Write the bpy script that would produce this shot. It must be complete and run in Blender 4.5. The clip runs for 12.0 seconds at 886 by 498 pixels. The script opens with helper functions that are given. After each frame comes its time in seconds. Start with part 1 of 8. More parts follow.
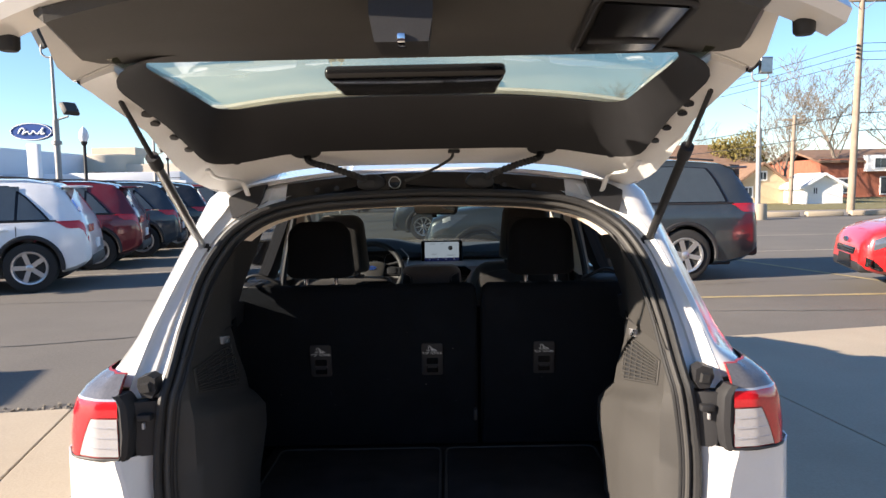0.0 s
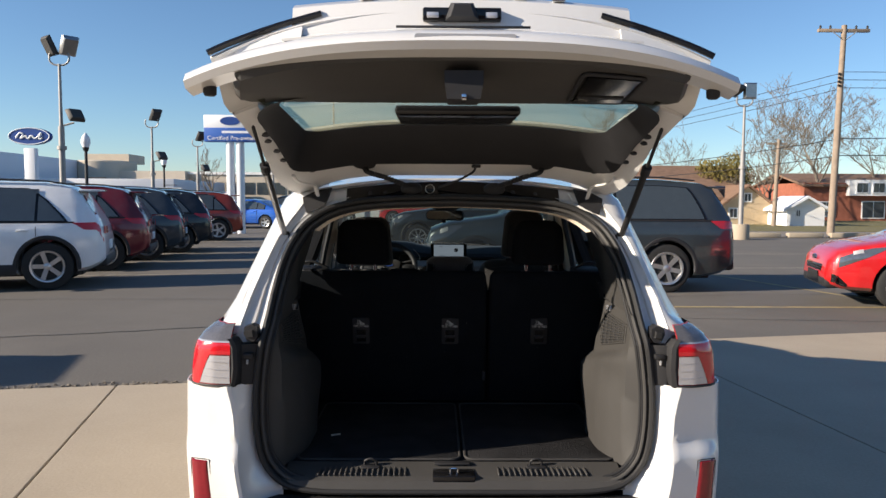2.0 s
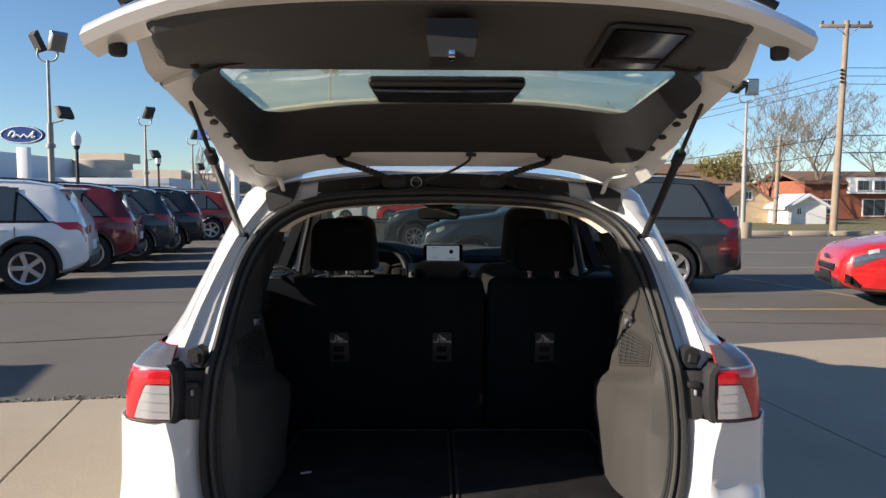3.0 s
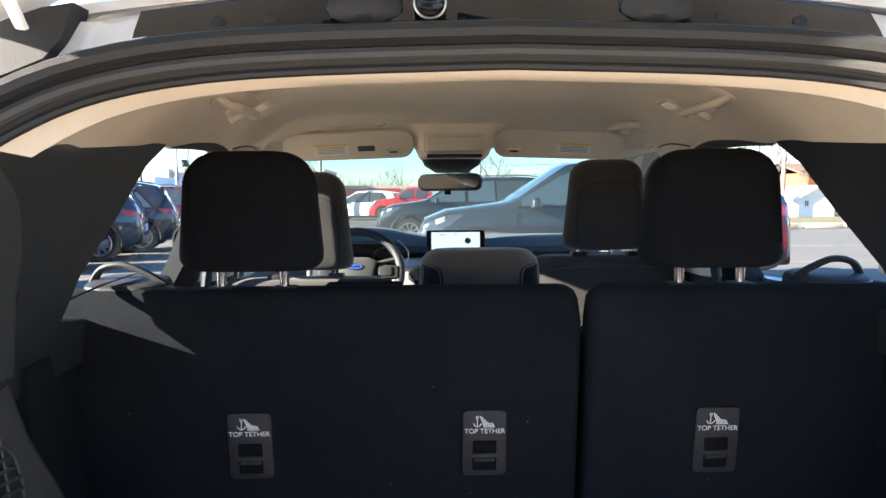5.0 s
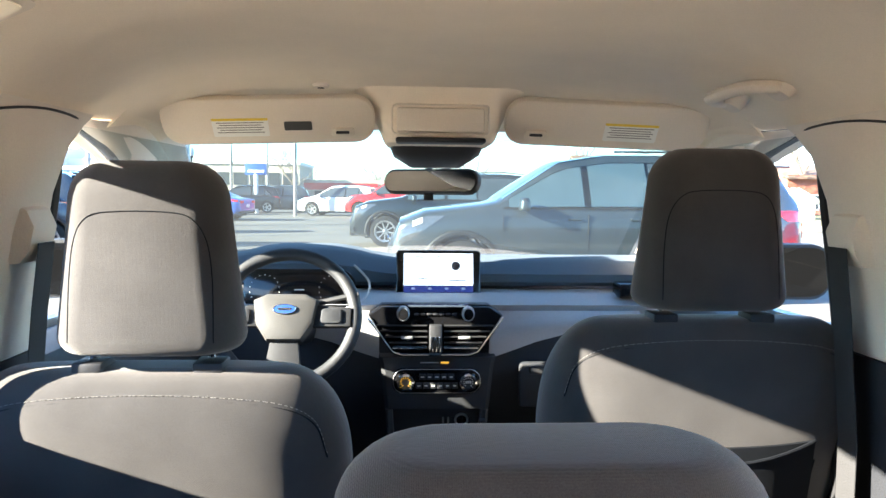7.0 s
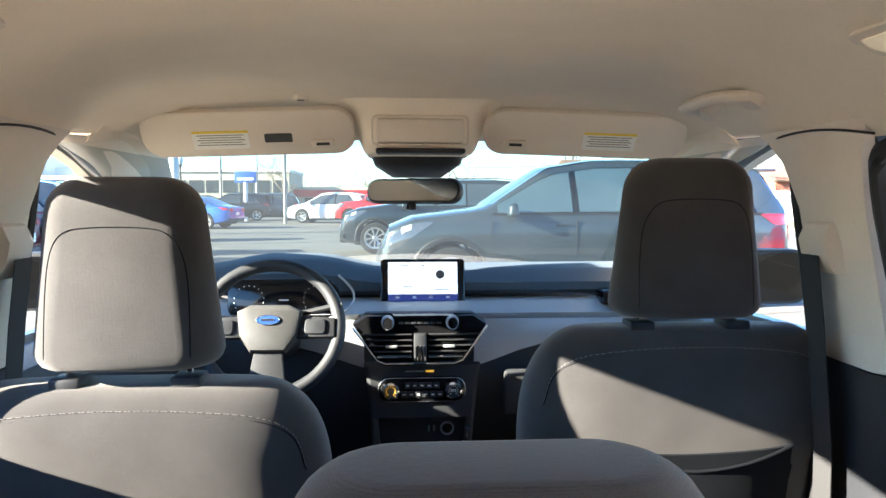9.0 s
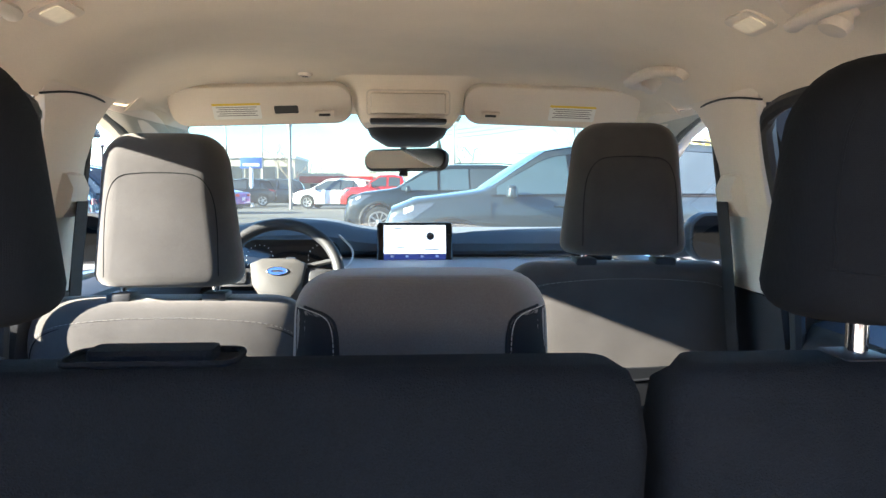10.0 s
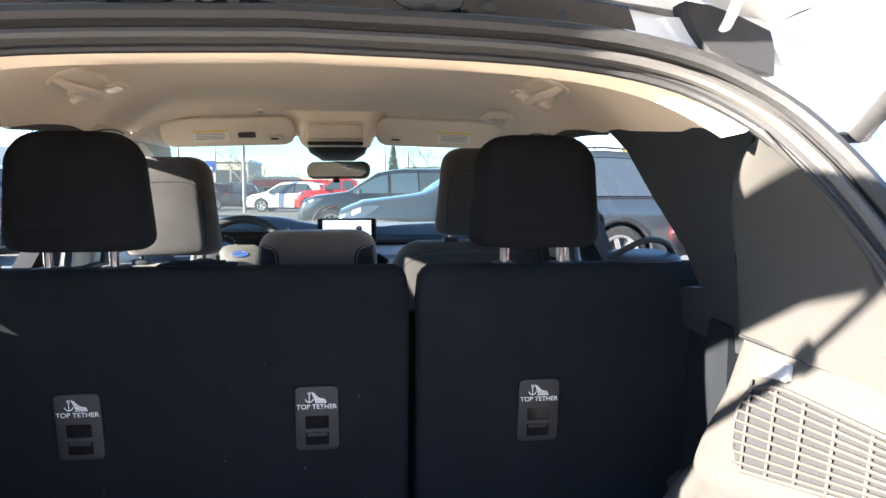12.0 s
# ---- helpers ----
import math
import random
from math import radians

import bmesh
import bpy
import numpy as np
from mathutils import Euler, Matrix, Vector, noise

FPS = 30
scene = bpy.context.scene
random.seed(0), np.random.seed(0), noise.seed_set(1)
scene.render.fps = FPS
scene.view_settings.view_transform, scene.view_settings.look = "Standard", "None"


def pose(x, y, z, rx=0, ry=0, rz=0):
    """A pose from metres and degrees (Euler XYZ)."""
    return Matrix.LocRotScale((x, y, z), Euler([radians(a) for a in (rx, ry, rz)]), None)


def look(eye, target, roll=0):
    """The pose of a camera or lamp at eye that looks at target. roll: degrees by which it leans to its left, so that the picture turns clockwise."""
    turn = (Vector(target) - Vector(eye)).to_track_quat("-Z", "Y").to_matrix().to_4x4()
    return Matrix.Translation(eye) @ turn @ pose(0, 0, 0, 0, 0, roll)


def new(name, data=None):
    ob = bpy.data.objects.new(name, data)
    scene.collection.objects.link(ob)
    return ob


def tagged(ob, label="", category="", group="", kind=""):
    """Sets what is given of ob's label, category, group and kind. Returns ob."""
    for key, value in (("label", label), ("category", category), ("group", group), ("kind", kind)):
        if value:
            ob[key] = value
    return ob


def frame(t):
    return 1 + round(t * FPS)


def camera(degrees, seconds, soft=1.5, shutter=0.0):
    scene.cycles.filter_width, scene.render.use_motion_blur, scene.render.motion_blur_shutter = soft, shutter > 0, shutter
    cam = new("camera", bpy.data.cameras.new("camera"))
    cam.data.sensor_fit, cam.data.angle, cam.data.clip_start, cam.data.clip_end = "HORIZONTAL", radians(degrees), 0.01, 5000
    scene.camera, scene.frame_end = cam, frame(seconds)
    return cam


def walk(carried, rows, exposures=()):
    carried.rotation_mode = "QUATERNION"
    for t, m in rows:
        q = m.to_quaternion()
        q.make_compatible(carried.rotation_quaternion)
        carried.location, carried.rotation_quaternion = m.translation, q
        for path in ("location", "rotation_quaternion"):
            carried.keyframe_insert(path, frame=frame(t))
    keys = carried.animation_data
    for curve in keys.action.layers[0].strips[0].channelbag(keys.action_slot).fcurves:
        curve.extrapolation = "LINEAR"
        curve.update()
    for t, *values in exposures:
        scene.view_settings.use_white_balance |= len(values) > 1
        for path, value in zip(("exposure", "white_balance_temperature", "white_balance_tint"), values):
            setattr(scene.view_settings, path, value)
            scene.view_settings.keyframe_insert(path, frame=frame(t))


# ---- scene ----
cam = camera(64.0, 12.0)
PATH = [
    (0, (0.063, -1.723, 1.476), (0.051, 0.269, 1.3), -1.1),
    (0.5, (0.016, -2.013, 1.473), (0.004, -0.019, 1.32), -0.4),
    (1, (-0.042, -2.237, 1.463), (-0.046, -0.242, 1.321), 0.0),
    (1.5, (-0.07, -2.39, 1.455), (-0.06, -0.394, 1.319), 0.2),
    (2, (-0.067, -2.398, 1.444), (-0.047, -0.403, 1.308), 0.3),
    (2.5, (-0.044, -2.229, 1.435), (-0.019, -0.234, 1.297), 0.2),
    (2.7, (-0.027, -2.129, 1.435), (-0.002, -0.134, 1.296), 0.2),
    (4.3, (-0.08, -0.966, 1.343), (-0.057, 1.029, 1.203), -0.2),
    (4.5, (-0.082, -0.796, 1.317), (-0.057, 1.199, 1.176), -0.3),
    (5, (-0.096, -0.374, 1.274), (-0.055, 1.62, 1.13), -0.4),
    (5.5, (-0.062, 0.006, 1.26), (-0.007, 1.999, 1.105), -0.5),
    (6, (-0.044, 0.322, 1.255), (0.029, 2.315, 1.099), -0.1),
    (6.5, (-0.072, 0.527, 1.279), (0.012, 2.519, 1.119), 0.2),
    (7, (-0.076, 0.609, 1.306), (0.029, 2.6, 1.151), 0.6),
    (9, (-0.054, 0.6, 1.316), (0.076, 2.591, 1.177), 0.0),
    (9.5, (-0.042, 0.489, 1.282), (0.079, 2.48, 1.13), 0.1),
    (10, (-0.017, 0.328, 1.254), (0.098, 2.317, 1.079), 0.1),
    (10.5, (-0.003, 0.178, 1.273), (0.128, 2.164, 1.079), 0.1),
    (11, (0.033, 0.016, 1.286), (0.195, 1.999, 1.087), 0.0),
    (11.5, (0.062, -0.166, 1.268), (0.264, 1.815, 1.081), -0.1),
    (12, (0.077, -0.431, 1.256), (0.315, 1.548, 1.09), -0.0),
]
EXPOSURES = [(0, 1.85, 7300, 13), (0.5, 1.45, 7150, 12), (1.0, 1.12, 7100, 11), (2.7, 1.08, 7100, 11), (4.5, 2.6, 6900, 11), (5.0, 3.75, 6900, 9),
             (5.5, 4.5, 6700, 9), (6.5, 4.86, 6800, 9), (7.0, 4.66, 6800, 9), (9.5, 4.45, 6800, 9), (10.5, 4.7, 6800, 9), (11.0, 4.72, 6800, 9), (12.0, 4.2, 6700, 10)]
walk(cam, [(t, look(eye, target, roll)) for t, eye, target, roll in PATH],
     exposures=EXPOSURES)

# ---- world and light ----
SUN_DIR = Vector((1.0, 0.30, -0.395)).normalized()   # the way the sunlight travels
world = bpy.data.worlds.new("world")
scene.world = world
world.use_nodes = True
wn = world.node_tree
sky = wn.nodes.new("ShaderNodeTexSky")
sky.sky_type = 'NISHITA'
sky.sun_disc = False
sky.sun_elevation = math.asin(-SUN_DIR.z)
sky.sun_rotation = math.atan2(-SUN_DIR.x, -SUN_DIR.y)
sky.air_density = 1.0
sky.dust_density = 0.0
sky.ozone_density = 6.0
wn.links.new(sky.outputs[0], wn.nodes["Background"].inputs[0])
wn.nodes["Background"].inputs[1].default_value = 0.076

sun = new("sun", bpy.data.lights.new("sun", 'SUN'))
sun.data.energy = 4.3
sun.data.angle = radians(0.55)
sun.data.color = (1.0, 0.92, 0.82)
sun.matrix_basis = Matrix.Translation((-20, -9, 15)) @ SUN_DIR.to_track_quat("-Z", "Y").to_matrix().to_4x4()

# ---- materials ----
def shade(name, base, rough=0.5, metal=0.0, vary=0.12, scale=8.0, fine=120.0, bump=0.0, coat=0.0, spec=0.5,
          transmission=0.0, emit=None, power=0.0, dirt=None, dirt_amount=0.0, per_object=0.0, alpha=1.0, ior=1.45):
    """A surface with a coarse and a fine variation of colour, roughness and relief."""
    m = bpy.data.materials.new(name)
    m.use_nodes = True
    nt = m.node_tree
    bs = nt.nodes["Principled BSDF"]
    bs.inputs["Roughness"].default_value = rough
    bs.inputs["Metallic"].default_value = metal
    bs.inputs["Specular IOR Level"].default_value = spec
    bs.inputs["Coat Weight"].default_value = coat
    bs.inputs["Coat Roughness"].default_value = 0.04
    bs.inputs["Transmission Weight"].default_value = transmission
    bs.inputs["IOR"].default_value = ior
    bs.inputs["Alpha"].default_value = alpha
    if emit:
        bs.inputs["Emission Color"].default_value = (*emit, 1)
        bs.inputs["Emission Strength"].default_value = power
    tc = nt.nodes.new("ShaderNodeTexCoord")
    n1 = nt.nodes.new("ShaderNodeTexNoise")
    n1.inputs["Scale"].default_value = scale
    n1.inputs["Detail"].default_value = 5
    n2 = nt.nodes.new("ShaderNodeTexNoise")
    n2.inputs["Scale"].default_value = fine
    n2.inputs["Detail"].default_value = 3
    nt.links.new(tc.outputs["Object"], n1.inputs["Vector"])
    nt.links.new(tc.outputs["Object"], n2.inputs["Vector"])
    add = nt.nodes.new("ShaderNodeMath")
    add.operation = 'ADD'
    nt.links.new(n1.outputs[0], add.inputs[0])
    nt.links.new(n2.outputs[0], add.inputs[1])
    last = add
    if per_object:
        oi = nt.nodes.new("ShaderNodeObjectInfo")
        mul = nt.nodes.new("ShaderNodeMath")
        mul.operation = 'MULTIPLY_ADD'
        mul.inputs[1].default_value = per_object
        nt.links.new(oi.outputs["Random"], mul.inputs[0])
        nt.links.new(add.outputs[0], mul.inputs[2])
        last = mul
    rng = nt.nodes.new("ShaderNodeMapRange")
    rng.inputs["From Min"].default_value = 0.6
    rng.inputs["From Max"].default_value = 1.4 + per_object
    rng.inputs["To Min"].default_value = 1 - vary
    rng.inputs["To Max"].default_value = 1 + vary
    nt.links.new(last.outputs[0], rng.inputs["Value"])
    mix = nt.nodes.new("ShaderNodeMix")
    mix.data_type = 'RGBA'
    mix.blend_type = 'MULTIPLY'
    mix.inputs["Factor"].default_value = 1
    mix.inputs["A"].default_value = (*base, 1)
    nt.links.new(rng.outputs[0], mix.inputs["B"])
    col = mix.outputs["Result"]
    if dirt:
        n3 = nt.nodes.new("ShaderNodeTexNoise")
        n3.inputs["Scale"].default_value = scale * 0.35
        n3.inputs["Detail"].default_value = 8
        n3.inputs["Roughness"].default_value = 0.65
        nt.links.new(tc.outputs["Object"], n3.inputs["Vector"])
        r3 = nt.nodes.new("ShaderNodeMapRange")
        r3.inputs["From Min"].default_value = 0.5
        r3.inputs["From Max"].default_value = 0.75
        r3.inputs["To Max"].default_value = dirt_amount
        nt.links.new(n3.outputs[0], r3.inputs["Value"])
        m2 = nt.nodes.new("ShaderNodeMix")
        m2.data_type = 'RGBA'
        m2.inputs["B"].default_value = (*dirt, 1)
        nt.links.new(r3.outputs[0], m2.inputs["Factor"])
        nt.links.new(col, m2.inputs["A"])
        col = m2.outputs["Result"]
    nt.links.new(col, bs.inputs["Base Color"])
    if bump:
        b = nt.nodes.new("ShaderNodeBump")
        b.inputs["Strength"].default_value = bump
        b.inputs["Distance"].default_value = 0.004
        nt.links.new(add.outputs[0], b.inputs["Height"])
        nt.links.new(b.outputs[0], bs.inputs["Normal"])
    return m


def weave(name, base, rough=0.9, scale=900.0, depth=0.22, vary=0.2, sheen=0.0):
    """Woven seat cloth: crossed threads as relief and colour, with soft blotches of wear."""
    m = shade(name, base, rough, vary=vary, scale=9, fine=1100, spec=0.2)
    nt = m.node_tree
    bs = nt.nodes["Principled BSDF"]
    bs.inputs["Sheen Weight"].default_value = sheen
    bs.inputs["Sheen Roughness"].default_value = 0.55
    bs.inputs["Sheen Tint"].default_value = (1.0, 0.93, 0.86, 1)
    tc = next(n for n in nt.nodes if n.type == 'TEX_COORD')
    hs = []
    for ax in ('X', 'Z'):
        w = nt.nodes.new("ShaderNodeTexWave")
        w.bands_direction = ax
        w.inputs["Scale"].default_value = scale / 6.28 * 2
        w.inputs["Distortion"].default_value = 3.0
        w.inputs["Detail"].default_value = 1
        nt.links.new(tc.outputs["Object"], w.inputs["Vector"])
        hs.append(w)
    mx = nt.nodes.new("ShaderNodeMath")
    mx.operation = 'MULTIPLY'
    nt.links.new(hs[0].outputs["Fac"], mx.inputs[0])
    nt.links.new(hs[1].outputs["Fac"], mx.inputs[1])
    b = nt.nodes.new("ShaderNodeBump")
    b.inputs["Strength"].default_value = depth
    b.inputs["Distance"].default_value = 0.002
    nt.links.new(mx.outputs[0], b.inputs["Height"])
    nt.links.new(b.outputs[0], bs.inputs["Normal"])
    return m


def pane(name, tint=(0.8, 0.86, 0.84), rough=0.0, gloss=0.04, haze=0.0, graze=0.55, film=(0.85, 0.9, 0.86)):
    """Thin window glass: it lets light straight through, tinted, and mirrors a little."""
    m = bpy.data.materials.new(name)
    m.use_nodes = True
    nt = m.node_tree
    nt.nodes.remove(nt.nodes["Principled BSDF"])
    tr = nt.nodes.new("ShaderNodeBsdfTransparent")
    tr.inputs[0].default_value = (*tint, 1)
    gl = nt.nodes.new("ShaderNodeBsdfGlossy")
    gl.inputs["Roughness"].default_value = rough
    mx = nt.nodes.new("ShaderNodeMixShader")
    lw = nt.nodes.new("ShaderNodeLayerWeight")
    lw.inputs["Blend"].default_value = 0.5
    pw = nt.nodes.new("ShaderNodeMath")
    pw.operation = 'POWER'
    pw.inputs[1].default_value = 5
    fr = nt.nodes.new("ShaderNodeMath")
    fr.operation = 'MULTIPLY_ADD'
    fr.inputs[1].default_value = graze
    fr.inputs[2].default_value = gloss
    nt.links.new(lw.outputs["Facing"], pw.inputs[0])
    nt.links.new(pw.outputs[0], fr.inputs[0])
    nt.links.new(fr.outputs[0], mx.inputs[0])
    nt.links.new(tr.outputs[0], mx.inputs[1])
    nt.links.new(gl.outputs[0], mx.inputs[2])
    last = mx
    if haze:
        # a film of dust on the glass that catches the light
        df = nt.nodes.new("ShaderNodeBsdfTranslucent")
        df.inputs[0].default_value = (*film, 1)
        nz = nt.nodes.new("ShaderNodeTexNoise")
        nz.inputs["Scale"].default_value = 3.0
        amt = nt.nodes.new("ShaderNodeMath")
        amt.operation = 'MULTIPLY'
        amt.inputs[1].default_value = haze * 2
        last = nt.nodes.new("ShaderNodeMixShader")
        nt.links.new(nz.outputs[0], amt.inputs[0])
        nt.links.new(amt.outputs[0], last.inputs[0])
        nt.links.new(mx.outputs[0], last.inputs[1])
        nt.links.new(df.outputs[0], last.inputs[2])
    nt.links.new(last.outputs[0], nt.nodes["Material Output"].inputs[0])
    return m


# car, outside
WHITE = shade("white_paint", (0.68, 0.675, 0.665), 0.28, vary=0.02, coat=1.0, dirt=(0.55, 0.5, 0.44), dirt_amount=0.06)
JAMB = shade("white_jamb_paint", (0.72, 0.71, 0.69), 0.38, vary=0.03, coat=0.3, dirt=(0.45, 0.40, 0.34), dirt_amount=0.15)
RUBBER = shade("black_rubber", (0.018, 0.018, 0.019), 0.6, vary=0.25, bump=0.15)
BLACK = shade("black_plastic", (0.017, 0.017, 0.019), 0.6, vary=0.2, fine=300, bump=0.06)
GATETRIM = shade("gate_trim_plastic", (0.050, 0.048, 0.046), 0.65, vary=0.15, fine=300, bump=0.1)
GLOSSBLACK = shade("gloss_black", (0.008, 0.008, 0.009), 0.12, vary=0.1)
CHROME = shade("chrome", (0.75, 0.75, 0.76), 0.12, 1.0, vary=0.05)
STEEL = shade("dull_steel", (0.45, 0.45, 0.45), 0.35, 1.0, vary=0.15)
ALLOY = shade("alloy_rim", (0.55, 0.55, 0.56), 0.3, 0.85, vary=0.1)
TYRE = shade("tyre_rubber", (0.02, 0.02, 0.02), 0.85, vary=0.2, bump=0.2)
LENSRED = shade("red_lens", (0.55, 0.012, 0.02), 0.15, vary=0.15, scale=20, coat=0.8)
LENSCLEAR = shade("clear_lens", (0.50, 0.50, 0.53), 0.12, 0.4, vary=0.08, scale=14, coat=0.8)
HEADLENS = shade("headlight_lens", (0.16, 0.165, 0.175), 0.08, 0.6, vary=0.25, scale=25, coat=0.9)
DOORMIRROR = shade("tinted_mirror", (0.012, 0.013, 0.015), 0.02, 1.0, vary=0.02)
REFLECTOR = shade("reflector_red", (0.20, 0.006, 0.014), 0.2, vary=0.15, scale=40, coat=0.5)
LENSBACK = shade("lamp_housing", (0.30, 0.03, 0.035), 0.4, vary=0.2)
LENSSMOKE = shade("smoked_lens", (0.10, 0.10, 0.11), 0.15, vary=0.2, coat=0.8)
PRIVACY = pane("privacy_glass", (0.58, 0.61, 0.63))
REARGLASS = pane("rear_window_glass", (0.56, 0.58, 0.46), gloss=0.08, graze=0.95, haze=0.17, film=(0.88, 0.88, 0.62))
GLASS = pane("window_glass", (0.70, 0.74, 0.73))
SCREENGLASS = pane("windscreen_glass", (0.225, 0.27, 0.255), haze=0.018)
# lighter copy of the dark car glass, its colour raised for mirrored sky
SKYGLASS = shade("sky_toned_car_glass", (0.20, 0.28, 0.28), 0.03, 0.75, vary=0.1, coat=0.5)
DARKGLASS = shade("dark_car_glass", (0.10, 0.12, 0.125), 0.03, 0.6, vary=0.1, coat=0.8)
# car, inside
LINER = shade("beige_headliner", (0.80, 0.69, 0.56), 0.95, vary=0.06, fine=400, bump=0.12, spec=0.1)
BEIGE = shade("beige_plastic", (0.70, 0.61, 0.51), 0.6, vary=0.05, fine=300, bump=0.12)
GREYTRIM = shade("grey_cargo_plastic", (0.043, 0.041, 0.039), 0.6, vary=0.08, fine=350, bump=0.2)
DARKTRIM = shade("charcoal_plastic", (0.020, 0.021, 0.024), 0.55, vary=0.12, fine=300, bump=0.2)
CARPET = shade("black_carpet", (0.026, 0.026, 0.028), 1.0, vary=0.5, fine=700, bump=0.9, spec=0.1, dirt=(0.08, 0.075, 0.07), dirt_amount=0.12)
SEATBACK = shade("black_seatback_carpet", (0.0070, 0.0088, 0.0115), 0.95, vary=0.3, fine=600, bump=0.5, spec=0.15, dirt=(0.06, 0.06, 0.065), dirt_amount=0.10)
CLOTH = weave("grey_seat_cloth", (0.038, 0.0355, 0.0345), vary=0.5, depth=0.2, sheen=0.32)
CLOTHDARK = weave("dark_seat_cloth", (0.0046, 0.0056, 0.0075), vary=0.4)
DASH = shade("dashboard_skin", (0.048, 0.068, 0.088), 0.55, vary=0.1, fine=260, bump=0.35)
SILVER = shade("silver_trim", (0.40, 0.40, 0.41), 0.4, 0.3, vary=0.05)
BELT = shade("seat_belt_web", (0.035, 0.034, 0.034), 0.8, vary=0.2, fine=500, bump=0.4)
THREAD = shade("pale_thread", (0.20, 0.19, 0.175), 0.8)
PAPER = shade("paper_label", (0.75, 0.74, 0.70), 0.7, vary=0.03)
INK = shade("dark_print", (0.05, 0.05, 0.05), 0.7)
AMBER = shade("amber_lit_mark", (0.8, 0.42, 0.05), 0.5, emit=(1.0, 0.55, 0.06), power=0.03)
YELLOW = shade("yellow_print", (0.75, 0.52, 0.05), 0.7)
BLUEOVAL = shade("blue_badge", (0.02, 0.06, 0.25), 0.25, coat=0.5)
LCD = shade("lit_display", (0.02, 0.02, 0.02), 0.2, emit=(0.62, 0.80, 1.0), power=0.105)
LCDBLUE = shade("lit_display_bar", (0.02, 0.02, 0.02), 0.2, emit=(0.03, 0.06, 0.35), power=0.035)
LCDINK = shade("display_marks", (0.01, 0.01, 0.02), 0.3)
LAMPLENS = shade("lamp_lens", (0.66, 0.62, 0.52), 0.3, vary=0.08, coat=0.3, emit=(1.0, 0.78, 0.5), power=0.012)
MIRROR = shade("mirror_glass", (0.85, 0.85, 0.85), 0.02, 1.0, vary=0.0)


# ---- mesh helpers ----
def thing(name, label, category, at=(0, 0, 0), group="", kind=""):
    ob = new(name)
    ob.empty_display_size = 0.1
    ob.location = at
    return tagged(ob, label, category, group, kind)


def part(name, bm, material, parent=None, label="", sharp=38, smooth=True):
    """One mesh object, in its parent's own axes."""
    me = bpy.data.meshes.new(name)
    bmesh.ops.recalc_face_normals(bm, faces=bm.faces)
    bm.to_mesh(me)
    bm.free()
    if smooth:
        me.polygons.foreach_set("use_smooth", [True] * len(me.polygons))
        me.set_sharp_from_angle(angle=radians(sharp))
    me.materials.append(material)
    ob = new(name, me)
    if parent:
        ob.parent = parent
    return tagged(ob, label)


def solo(name, bm, material, label, category, group="", kind="", **kw):
    return tagged(part(name, bm, material, None, label, **kw), label, category, group, kind)


def box(x0, x1, y0, y1, z0, z1, bevel=0.0, seg=2, bm=None, m=None):
    tmp = bmesh.new()
    r = bmesh.ops.create_cube(tmp, size=1)
    for v in tmp.verts:
        v.co = Vector(((x0 + x1) / 2 + v.co.x * (x1 - x0), (y0 + y1) / 2 + v.co.y * (y1 - y0), (z0 + z1) / 2 + v.co.z * (z1 - z0)))
    if bevel:
        bmesh.ops.bevel(tmp, geom=list(tmp.edges), offset=bevel, segments=seg, profile=0.5, affect='EDGES')
    if m is not None:
        bmesh.ops.transform(tmp, matrix=m, verts=tmp.verts)
    if bm is None:
        return tmp
    return join(bm, tmp)


def join(bm, other):
    me = bpy.data.meshes.new("tmp")
    other.to_mesh(me)
    other.free()
    bm.from_mesh(me)
    bpy.data.meshes.remove(me)
    return bm


def loft(rings, closed=True, caps=True, bm=None, around=False):
    """Faces between rings of equally many points."""
    bm = bm or bmesh.new()
    vs = [[bm.verts.new(p) for p in r] for r in rings]
    n = len(rings[0])
    pairs = list(zip(vs, vs[1:])) + ([(vs[-1], vs[0])] if around else [])
    for a, b in pairs:
        for i in range(n if closed else n - 1):
            j = (i + 1) % n
            try:
                bm.faces.new((a[i], a[j], b[j], b[i]))
            except ValueError:
                pass
    if caps and closed and not around:
        bm.faces.new(vs[0])
        bm.faces.new(vs[-1])
    return bm


def sheet(rows, thick=0.0, bm=None, way=None):
    """A curved sheet from rows of points; thick pushes a second skin along way (or the normal)."""
    tmp = bmesh.new()
    loft(rows, closed=False, caps=False, bm=tmp)
    if thick:
        if way is not None:
            g = bmesh.ops.extrude_face_region(tmp, geom=list(tmp.faces))
            vs = [e for e in g["geom"] if isinstance(e, bmesh.types.BMVert)]
            bmesh.ops.translate(tmp, vec=Vector(way).normalized() * thick, verts=vs)
        else:
            bmesh.ops.recalc_face_normals(tmp, faces=tmp.faces)
            bmesh.ops.solidify(tmp, geom=list(tmp.faces), thickness=thick)
    return tmp if bm is None else join(bm, tmp)


